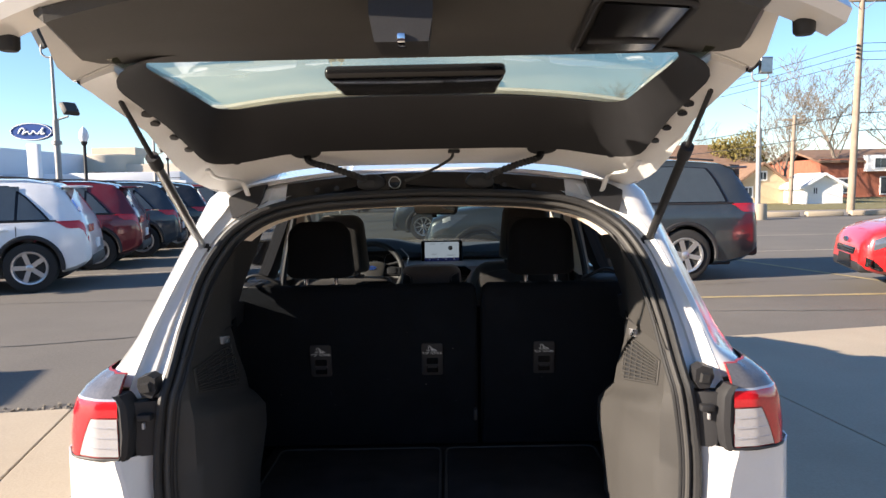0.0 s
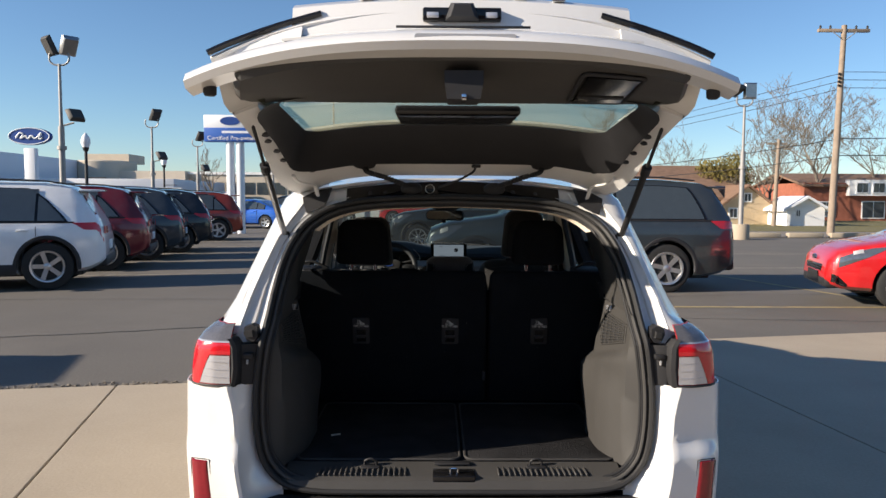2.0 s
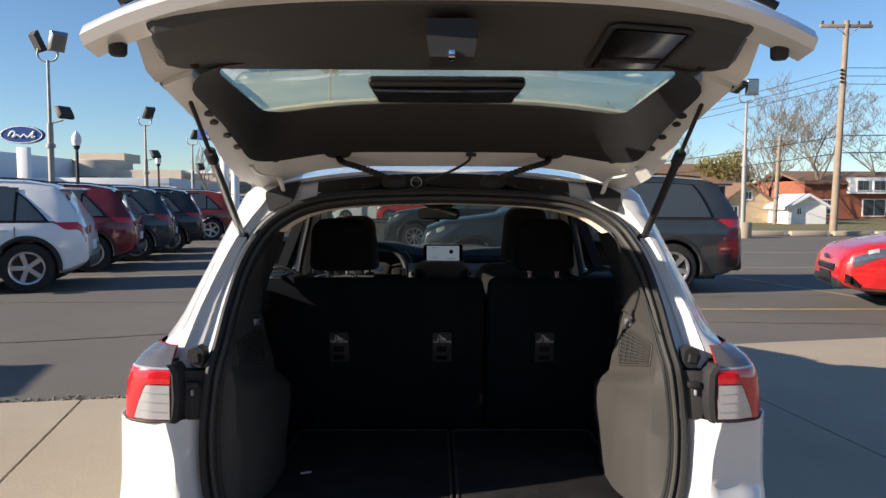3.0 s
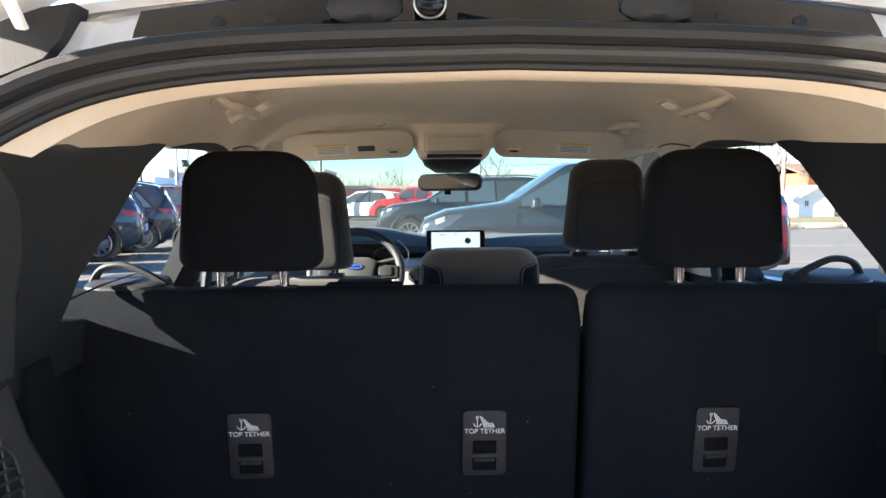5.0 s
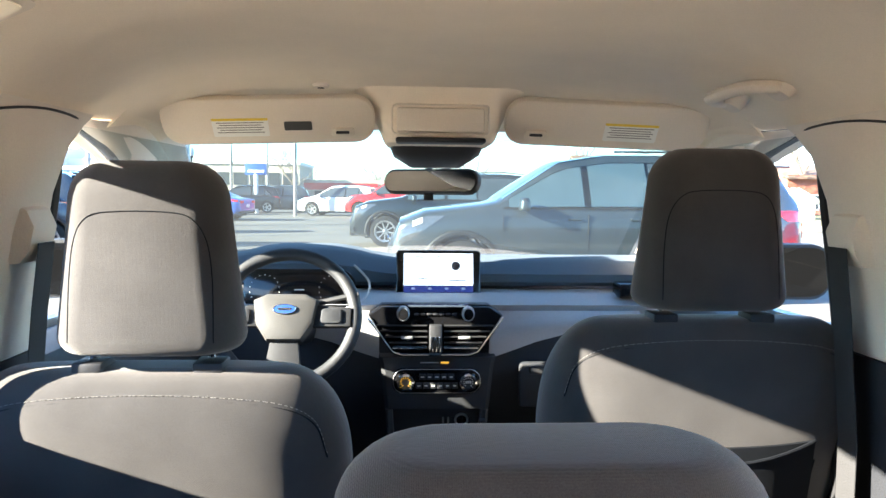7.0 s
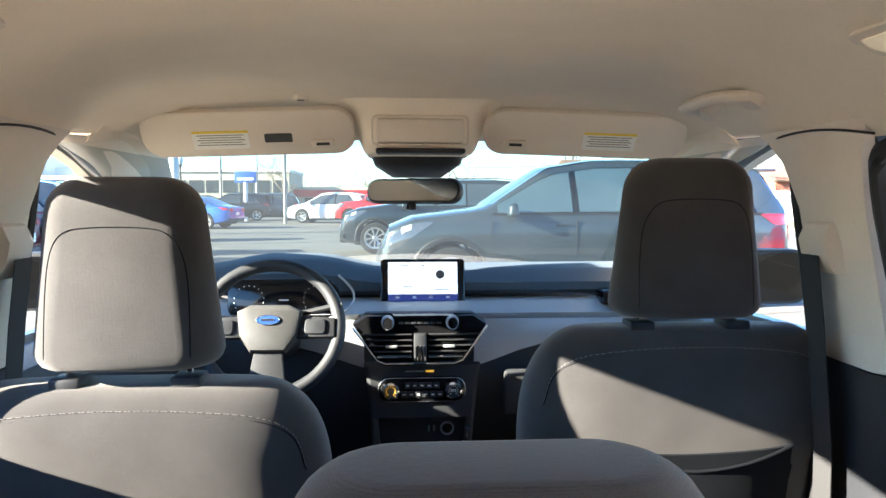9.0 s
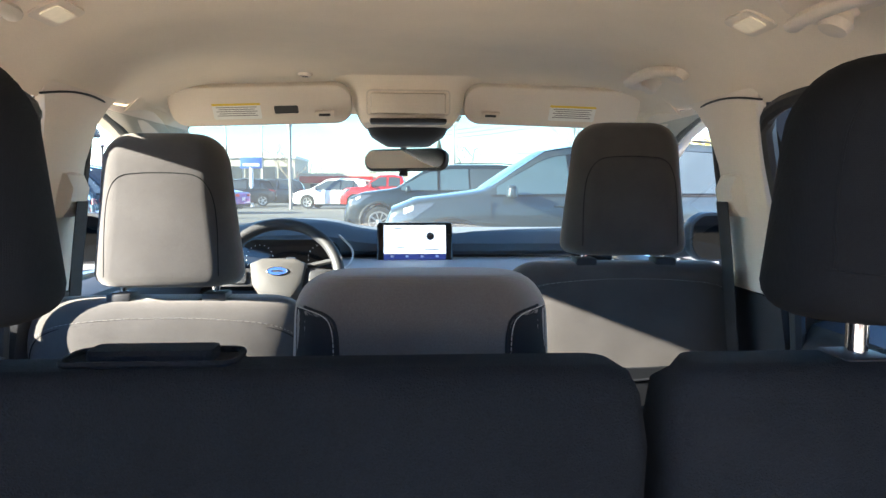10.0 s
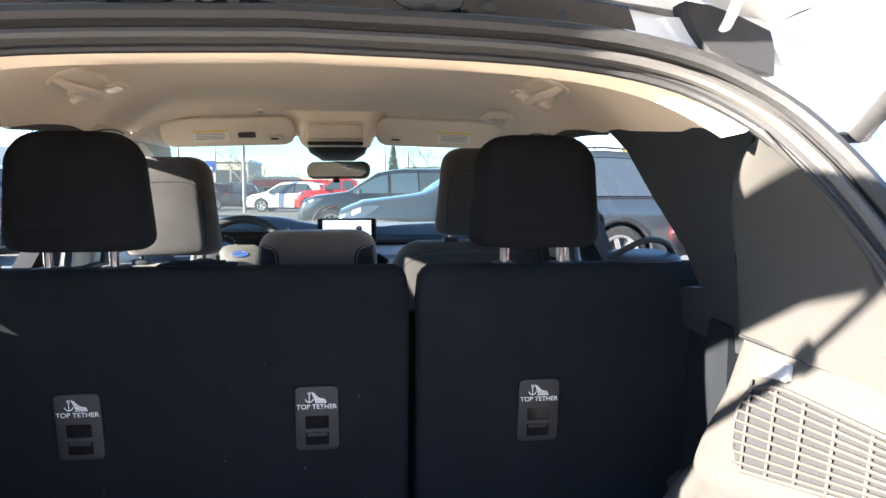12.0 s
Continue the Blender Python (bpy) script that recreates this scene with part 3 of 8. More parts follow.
# bonnet, front and underbody
rows = []
for y in steps(3.42, 4.44, 12):
    z = lerp([(3.42, 1.06), (3.9, 1.0), (4.25, 0.90), (4.44, 0.70)], y)
    w = lerp([(3.42, 0.80), (4.1, 0.78), (4.44, 0.55)], y)
    rows.append([Vector((w * u, y, z - 0.06 * abs(u) ** 3)) for u in steps(-1, 1, 12)])
part("bonnet", sheet(rows, 0.01), WHITE, suv)
rows = []
for u in steps(-1, 1, 16):
    a = abs(u)
    rows.append([Vector((u * w, y - 0.35 * a ** 3, z)) for w, y, z in ((0.60, 4.44, 0.70), (0.85, 4.46, 0.55), (0.88, 4.47, 0.40), (0.85, 4.40, 0.24))])
part("front_bumper", sheet(rows, 0.01), WHITE, suv)
for s in (-1, 1):
    rows = [[Vector((s * xo(y, z) if k else s * 0.79, y, z)) for k, z in ((0, lerp(BELT_Z, y) + 0.04), (1, lerp(BELT_Z, y) - 0.03), (2, 0.6), (3, 0.26))] for y in steps(3.55, 4.2, 6)]
    part("front_wing", sheet(rows, 0.008), WHITE, suv)
part("underbody", box(-0.86, 0.86, 0.12, 4.2, 0.20, 0.30, 0.03), BLACK, suv)

# roof skin, with the seam over the header
rows = []
for y in steps(0.50, 2.62, 18):
    zc = lerp([(0.50, 1.535), (0.9, 1.585), (1.6, 1.61), (2.2, 1.595), (2.62, 1.545)], y)
    rows.append([Vector((x, y - 0.05 * (x / 0.62) ** 2 * (1 if y < 0.6 else 0), zc - 0.065 * abs(x / 0.62) ** 2.6)) for x in steps(-0.625, 0.625, 16)])
part("roof", sheet(rows, 0.012, way=(0, 0, -1)), WHITE, suv)
# black header panel between roof and seal, with its bright ends
rows = []
for x in steps(-0.50, 0.50, 14):
    zt = 1.528 - 0.05 * (x / 0.55) ** 2
    zb = 1.480 - 0.045 * (x / 0.5) ** 2
    rows.append([Vector((x, y, z)) for y, z in ((0.50, zt), (0.475, zt - 0.008), (0.455, (zt + zb) / 2), (0.435, zb - 0.004))])
part("header", sheet(rows, 0.006), JAMB, suv, "white painted roof header")
rows = []
for x in steps(-0.425, 0.425, 14):
    zt = 1.521 - 0.05 * (x / 0.55) ** 2
    zb = 1.466 - 0.045 * (x / 0.5) ** 2
    rows.append([Vector((x, y, z)) for y, z in ((0.468, zt), (0.445, (zt + zb) / 2), (0.428, zb))])
part("header_cover", sheet(rows, 0.004), GLOSSBLACK, suv, "glossy black cover strip on the header")
part("header_socket", lathe([(0.006, -0.006), (0.014, -0.010), (0.018, -0.006), (0.018, 0.004)], 20, 'Y', m=Matrix.Translation((-0.092, 0.436, 1.490))), GLOSSBLACK, suv)
part("socket_ring", tube([Vector((-0.092 + 0.0175 * math.cos(a), 0.428, 1.490 + 0.0175 * math.sin(a))) for a in steps(0, 2 * math.pi * 23 / 24, 23)], 0.0014, 6, closed=True), STEEL, suv)
for x in (-0.33, -0.27, 0.15, 0.24, 0.33):
    part("header_bolt", lathe([(0.003, -0.007), (0.008, -0.006), (0.009, 0.002)], 10, 'Y', m=Matrix.Translation((x, 0.440 + 0.02 * abs(x), 1.482 - 0.10 * x * x))), BLACK, suv)
for s in (-1, 1):
    shape = ((0.485, 1.492), (0.52, 1.487), (0.56, 1.474), (0.595, 1.455), (0.590, 1.43), (0.572, 1.392), (0.54, 1.405), (0.505, 1.425), (0.495, 1.45))
    part("hinge_cover", loft([[Vector((s * x, oy(min(z, 1.47)) + d, z)) for x, z in shape] for d in (0.03, -0.004, -0.008)]), BLACK, suv, "black plastic hinge cover")
    part("hinge_arm", tube(smooth_curve([(s * 0.526, 0.44, 1.437), (s * 0.535, 0.42, 1.462), (s * 0.54, 0.40, 1.492), (s * 0.55, 0.38, 1.503), (s * 0.575, 0.33, 1.508), (s * 0.592, 0.29, 1.516), (s * 0.60, 0.26, 1.535)], 4), 0.0085, 8, flat=0.6), JAMB, suv, "white painted tailgate hinge")

# windscreen and the firewall below it
rows = []
for t in steps(0, 1, 8):
    y, z, w = 2.56 + 0.90 * t, 1.525 - 0.465 * t, 0.71 + 0.08 * t
    rows.append([Vector((w * u, y - 0.10 * u * u * (0.6 + 0.4 * t), z - 0.02 * u * u)) for u in steps(-1, 1, 12)])
g = part("windscreen", sheet(rows), SCREENGLASS, suv)
g.visible_shadow = False
part("firewall", box(-0.80, 0.80, 3.42, 3.47, 0.25, 1.04, 0.01), BLACK, suv)

# ---- tailgate, raised ----
gate = thing("tailgate", "white SUV tailgate standing open, with black inner trim and glass", "tailgate")
# heights of the inner face going back from the hinge (y falls): y, z, half width
GZ = [(-0.72, 1.800), (-0.60, 1.790), (-0.30, 1.748), (-0.10, 1.715), (0.0, 1.70), (0.20, 1.655), (0.33, 1.607), (0.42, 1.567), (0.47, 1.545)]
GO = [(-0.50, 1.99), (-0.42, 1.95), (-0.34, 1.825), (0.20, 1.755), (0.44, 1.60)]   # outer skin
GW = [(-0.72, 0.58), (-0.60, 0.66), (-0.45, 0.67), (-0.3, 0.657), (0.0, 0.657), (0.2, 0.667), (0.33, 0.660), (0.42, 0.635), (0.47, 0.59)]
GE = [(-0.72, 1.70), (-0.6, 1.72), (-0.3, 1.69), (0.0, 1.62), (0.2, 1.545), (0.33, 1.50), (0.42, 1.475), (0.47, 1.465)]


def gate_point(u, y, up=0.0):
    return Vector((u * lerp(GW, y), y, lerp(GZ, y) + (lerp(GE, y) - lerp(GZ, y)) * abs(u) ** 5 + up))


us = steps(-1, 1, 24)
# frame with the window left open: rows forward of, beside and behind the glass
def gate_sheet(u0, u1, y0, y1, up, thick, n=12, m=8):
    return sheet([[gate_point(u, y, up) for u in steps(u0, u1, n)] for y in steps(y0, y1, m)], thick, way=(0, 0, 1))


part("inner_frame", gate_sheet(-1, 1, 0.332, 0.47, 0.0, 0.02, 32, 8), JAMB, gate, "white painted steel along the hinge edge")
for s in (-1, 1):
    part("frame_corner", sheet([[gate_point(s * u, y) for u in steps(lerp([(0.20, 0.895), (0.25, 0.86), (0.28, 0.825), (0.30, 0.785), (0.332, 0.72)], y), 1, 6)] for y in steps(0.20, 0.332, 7)], 0.02, way=(0, 0, 1)), JAMB, gate)
    part("inner_frame", gate_sheet(s * 0.895, s * 1, -0.30, 0.20, 0.0, 0.03, 5, 10), JAMB, gate, "white painted steel side with plugged holes")
    for k, (u, y) in enumerate(((0.945, -0.08), (0.955, -0.02), (0.94, 0.08), (0.93, 0.17), (0.90, 0.26), (0.83, 0.345))):
        c = gate_point(s * u, y, -0.002)
        part("hole_plug", lathe([(0.003, -0.004), (0.012 if k else 0.014, -0.003), (0.014 if k else 0.017, 0.001)], 14, 'Z', m=Matrix.Translation(c) @ Matrix.Rotation(radians(-22), 4, 'X')), BLACK, gate)
# outer skin
rows = []
for y in steps(-0.44, 0.44, 20):
    rows.append([Vector((u * (lerp(GW, y) + 0.012), y, lerp(GO, y) - lerp([(-0.44, 0.13), (0.0, 0.085), (0.44, 0.05)], y) * abs(u) ** 2.6)) for u in us])
part("outer_panel", sheet(rows[:4], 0.01), WHITE, gate, "white outer panel below the rear window")
for s in (-1, 1):
    part("outer_side", sheet([r[22:] if s > 0 else r[:3] for r in rows[3:]], 0.01), WHITE, gate)
    part("edge_panel", sheet([[gate_point(s, y, 0.0), gate_point(s, y, 0.03) + Vector((s * 0.010, 0, 0)), rows[i][-1 if s > 0 else 0]] for i, y in enumerate(steps(-0.44, 0.44, 20)) if y > -0.33]), BLACK, gate, "dark side edge of the tailgate")
part("outer_top", sheet(rows[15:], 0.01), WHITE, gate)
# rear glass
def glass_z(x, y):
    return lerp([(-0.36, 1.768), (0.22, 1.722)], y) - 0.05 * abs(x / 0.6) ** 2.5


g = part("rear_glass", sheet([[Vector((x, y, glass_z(x, y) + 0.004)) for x in steps(-0.575, 0.575, 12)] for y in steps(-0.36, 0.22, 8)]), REARGLASS, gate, "tinted rear window")
g.visible_shadow = False


# black trim round the glass: sloping collar from the inner face up to the glass
def dense(pts):
    out = []
    for a, b in zip(pts, pts[1:] + pts[:1]):
        n = 14 if math.hypot(b[0] - a[0], b[1] - a[1]) > 0.15 else 1
        out += [(a[0] + (b[0] - a[0]) * k / n, a[1] + (b[1] - a[1]) * k / n) for k in range(n)]
    return out


def window_ring(fx, y0, y1, lift, corner):
    out = []
    cy = (y0 + y1) / 2
    for px, py in dense(rounded(2 * fx, y1 - y0, corner, 6)):
        y = cy + py
        inner = lerp(GZ, y) + (lerp(GE, y) - lerp(GZ, y)) * min(1, abs(px / lerp(GW, y))) ** 5
        out.append(Vector((px, y, inner - 0.004 + (glass_z(px, y) - inner) * lift - (0.012 if lift < 0.3 else 0))))
    return out


part("window_trim", loft([window_ring(0.605, -0.36, 0.345, 0.0, 0.13), window_ring(0.598, -0.36, 0.338, 0.02, 0.13), window_ring(0.580, -0.36, 0.31, 0.10, 0.12), window_ring(0.535, -0.36, 0.205, 0.9, 0.09), window_ring(0.53, -0.36, 0.20, 1.0, 0.09)], caps=False), BLACK, gate, "black plastic trim round the rear window")
# lower trim, a deep black panel
TRIM = [(-0.285, 1.86, 0.0), (-0.295, 1.738, 0.0), (-0.32, 1.726, 0.0), (-0.45, 1.748, 0.012), (-0.58, 1.773, 0.03), (-0.645, 1.785, 0.045), (-0.66, 1.81, 0.05)]


def trim_w(y):
    """Half the width of the lower trim: it narrows towards the gate's lower edge."""
    return lerp([(-0.66, 0.552), (-0.295, 0.640)], y)


def trim_z(x, y):
    return lerp([(t[0], t[1] - t[2] * abs(x / trim_w(y)) ** 3) for t in reversed(TRIM[2:6])], y)


rows = []
for u in steps(-1, 1, 20):
    rows.append([Vector((u * trim_w(y), y + 0.05 * u * u * (d / 0.05), z - d * abs(u) ** 3)) for y, z, d in TRIM])
part("lower_trim", sheet(rows), GATETRIM, gate, "black plastic lower trim panel")
for s in (-1, 1):
    e = [Vector((s * trim_w(y), y + 0.05 * (d / 0.05), z - d)) for y, z, d in TRIM]
    part("trim_end", sheet([e, [p + Vector((s * 0.014, 0, 0.012)) for p in e], [Vector((p.x + s * 0.018, p.y, 1.80 if p.y > -0.36 else p.z + 0.03)) for p in e]]), GATETRIM, gate)
    bmp = part("rubber_bumper", loft([[Vector((s * (0.655 + px), -0.53 + py, z)) for px, py in rounded(w, w, w * 0.4, 4)] for w, z in ((0.024, 1.712), (0.032, 1.717), (0.034, 1.75), (0.040, 1.775))]), RUBBER, gate, "black rubber stop")
part("latch_cover", loft([[Vector((x, y, z)) for x, y in ((-0.048 * k, -0.63 - 0.01 * k), (0.048 * k, -0.63 - 0.01 * k), (0.045 * k, -0.53), (-0.045 * k, -0.53))] for z, k in ((1.762, 1.0), (1.735, 1.0), (1.693, 0.85))]), BLACK, gate, "black latch cover")
part("latch", box(-0.006, 0.006, -0.645, -0.60, 1.69, 1.705, 0.002), CHROME, gate)
pull = part("pull_cup", sheet([[Vector((x, y, trim_z(x, y) - 0.004)) for x in steps(0.318, 0.452, 6)] for y in steps(-0.575, -0.365, 8)], 0.006), GLOSSBLACK, gate, "dark recessed pull handle")
cup_c = [(0.385 + px, -0.47 + py) for px, py in rounded(0.158, 0.235, 0.02, 4)]
part("cup_rim", tube([Vector((x, y, trim_z(x, y) - 0.004)) for x, y in cup_c], 0.006, 8, closed=True), BLACK, pull)
part("pull_grip", loft([[Vector((x, y + dy, trim_z(x, y) - dz)) for dy, dz in ((0, 0.002), (0, 0.013), (0.016, 0.016), (0.032, 0.010), (0.036, 0.002))] for x, y in [(q, -0.43) for q in steps(0.322, 0.448, 6)]]), BLACK, pull)
# the high stop lamp housing seen behind the glass
part("centre_housing", box(-0.198, 0.198, -0.16, 0.135, 1.712, 1.742, 0.012, 3), GLOSSBLACK, gate, "black housing at the middle of the rear window")
# lip, number-plate recess wall, lamps and raised letters on the outside
rows = []
for x in steps(-0.708, 0.708, 28):
    u = x / 0.708
    yb, zb = 0.14 * abs(u) ** 2.2, -0.075 * abs(u) ** 3
    rows.append([Vector((x, -0.64 + yb, 1.79 + zb)), Vector((x, -0.70 + yb, 1.800 + zb)), Vector((x, -0.715 + yb, 1.818 + zb)), Vector((x, -0.70 + yb, 1.838 + zb)), Vector((x, -0.58 + yb, 1.875 + zb))])
part("lower_lip", sheet(rows, 0.006), WHITE, gate, "white lower edge of the tailgate")
part("pull_recess", loft([[Vector((x, -0.705 + d + 0.14 * abs(x / 0.708) ** 2.2, 1.826 + z)) for x, z in rounded(0.24, 0.018, 0.008)] for d in (-0.004, 0.006)]), SILVER, gate)
rows = []
for x in steps(-0.46, 0.46, 20):
    u = x / 0.46
    rows.append([Vector((x, y + 0.02 * u * u, z - 0.02 * u * u)) for y, z in ((-0.59, 1.87), (-0.48, 1.895), (-0.465, 1.905), (-0.44, 1.985), (-0.42, 1.998), (-0.36, 1.995))])
part("plate_recess", sheet(rows, 0.006), WHITE, gate, "white recess for the number plate")
for s in (-1, 1):
    rows2 = []
    for x in steps(0.43, 0.68, 8):
        yb, zb = 0.14 * (x / 0.685) ** 2.2, -0.075 * (x / 0.685) ** 3
        zo = lerp(GO, -0.44) - 0.13 * (x / 0.682) ** 2.6
        lo = Vector((s * x, -0.585 + yb, 1.873 + zb))
        hi = Vector((s * x, -0.44, zo))
        rows2.append([lo, lo.lerp(hi, 0.5) + Vector((0, 0.02, -0.012)), hi])
    part("recess_shoulder", sheet(rows2, 0.006), WHITE, gate)
    part("black_edge_strip", tube(smooth_curve([(s * 0.38, -0.435, 1.948), (s * 0.50, -0.44, 1.912), (s * 0.62, -0.445, 1.868), (s * 0.685, -0.45, 1.838)], 4), 0.009, 6), GLOSSBLACK, gate)
lampbar = part("plate_lamp_bar", box(-0.105, 0.105, -0.475, -0.43, 1.922, 1.958, 0.005), GLOSSBLACK, gate, "black bar with the number-plate lamps")
for s in (-1, 1):
    part("plate_lamp", box(s * 0.078 - 0.016, s * 0.078 + 0.016, -0.480, -0.472, 1.929, 1.944, 0.002), LENSCLEAR, lampbar)
part("rear_camera", loft([[Vector((x * k, -0.480 + d, 1.945 + z * k)) for x, z in ((-0.045, -0.022), (0.045, -0.022), (0.03, 0.022), (-0.03, 0.022))] for d, k in ((0.03, 1.1), (0.0, 1.0), (-0.012, 0.7))]), BLACK, lampbar)
part("recess_line", box(-0.17, 0.17, -0.576, -0.566, 1.880, 1.885, 0.001), BLACK, gate)
for k in range(6):
    x = -0.26 + 0.105 * k
    part("raised_letter", box(x - 0.018, x + 0.018, -0.43, -0.40, 1.998 - 0.035 * (x / 0.46) ** 2, 2.008 - 0.035 * (x / 0.46) ** 2, 0.002), CHROME, gate)
# gas struts
for s in (-1, 1):
    foot, head_ = Vector((s * 0.652, 0.352, 1.305)), Vector((s * 0.636, -0.20, 1.692))
    # left barrel is steel all round, right barrel black
    strut = part("gas_strut", tube([foot, foot.lerp(head_, 0.62)], 0.0115, 12), RUBBER if s > 0 else STEEL, gate, "black gas strut" if s > 0 else "dull steel gas strut")
    part("strut_rod", tube([foot.lerp(head_, 0.6), head_], 0.006, 10), BLACK, strut)
    part("strut_sleeve", tube([foot.lerp(head_, 0.6), foot.lerp(head_, 0.66)], 0.016, 12), BLACK, strut)
    part("ball_joint", lathe([(0.004, -0.03), (0.022, -0.02), (0.026, 0.0), (0.022, 0.02), (0.006, 0.026)], 14, 'X', m=Matrix.Translation(foot)), BLACK, strut)
    part("strut_bracket", box(foot.x - 0.03, foot.x + 0.03, foot.y - 0.012, foot.y + 0.03, foot.z - 0.035, foot.z + 0.01, 0.008), BLACK, strut)
# wiring: two ribbed hoses and a thin washer pipe
for s in (-1, 1):
    pts = smooth_curve([(s * 0.34, 0.365, 1.575), (s * 0.335, 0.375, 1.555), (s * 0.27, 0.40, 1.535), (s * 0.19, 0.43, 1.505), (s * 0.165, 0.44, 1.49)], 14)
    part("ribbed_hose", tube(pts, [0.0115 if k % 2 else 0.0085 for k in range(len(pts))], 10), RUBBER, gate, "black ribbed wiring hose")
    part("hose_plate", lathe([(0.01, -0.008), (0.042, -0.005), (0.045, 0.0), (0.03, 0.006)], 18, 'Z', m=Matrix.Translation((s * 0.345, 0.36, 1.582)) @ Matrix.Rotation(radians(-32), 4, 'X') @ Matrix.Scale(0.6, 4, (0, 1, 0))), RUBBER, gate)
    part("hose_end", lathe([(0.012, -0.02), (0.028, -0.006), (0.03, 0.006)], 14, 'Y', m=Matrix.Translation((s * 0.165, 0.445, 1.488)) @ Matrix.Scale(1.5, 4, (1, 0, 0))), RUBBER, gate)
part("washer_pipe", tube(smooth_curve([(0.085, 0.375, 1.572), (0.075, 0.385, 1.555), (0.02, 0.41, 1.525), (-0.06, 0.432, 1.495)], 6), 0.0045, 8), RUBBER, gate, "thin black washer pipe")
part("pipe_clip", box(0.07, 0.105, 0.355, 0.375, 1.572, 1.583, 0.003), BLACK, gate)

# ---- inside the SUV ----
cabin = thing("cabin_trim", "beige headliner, pillar covers and dark side trim of a car cabin", "car interior")
HW = [(0.42, 0.50), (0.50, 0.56), (0.65, 0.60), (1.0, 0.63), (1.5, 0.645), (2.1, 0.66), (2.4, 0.69), (2.6, 0.70)]
HC = [(0.42, 1.432), (0.50, 1.445), (0.7, 1.482), (1.0, 1.525), (1.5, 1.555), (2.0, 1.555), (2.3, 1.53), (2.5, 1.50), (2.6, 1.48)]
HE = [(0.42, 1.335), (0.50, 1.34), (0.7, 1.352), (1.0, 1.378), (1.5, 1.405), (1.8, 1.415), (2.0, 1.45), (2.3, 1.46), (2.6, 1.44)]


def liner_z(x, y):
    u = min(1, abs(x) / lerp(HW, y))
    return lerp(HE, y) + (lerp(HC, y) - lerp(HE, y)) * (1 - u ** 5)


def liner_row(y):
    w = lerp(HW, y)
    return [Vector((w * u, y, liner_z(w * u, y))) for u in steps(-1, 1, 28)]


rim = sorted([p for p in offset_ring(-0.030, 0.012) if p.z > 1.325], key=lambda p: p.x)
edge = []
for u in steps(0, 1, 28):
    f = u * (len(rim) - 1)
    i = min(len(rim) - 2, int(f))
    edge.append(rim[i].lerp(rim[i + 1], f - i))
first = liner_row(0.68)
roll = [p + Vector((-0.25 * p.x * 0.05 / 0.4, 0.048, -0.014)) for p in edge]
rows = [edge, [p + Vector((0, 0.020, -0.009)) for p in edge], roll] + [[a.lerp(b, t) + Vector((0, 0, 0.010 * math.sin(t * math.pi))) for a, b in zip(roll, first)] for t in (0.2, 0.45, 0.7)]
rows += [liner_row(y) for y in steps(0.68, 2.6, 28)]
part("headliner", sheet(rows, 0.01, way=(0, 0, 1)), LINER, cabin, "beige woven headliner")


def wall_strip(s, edges, out=0.0, thick=0.02):
    """A trim panel on one side: rows of (z, y0, y1, x)."""
    return sheet([[Vector((s * x, y0 + (y1 - y0) * k / 4, z)) for k in range(5)] for z, y0, y1, x in edges], thick, way=(s, 0, 0))


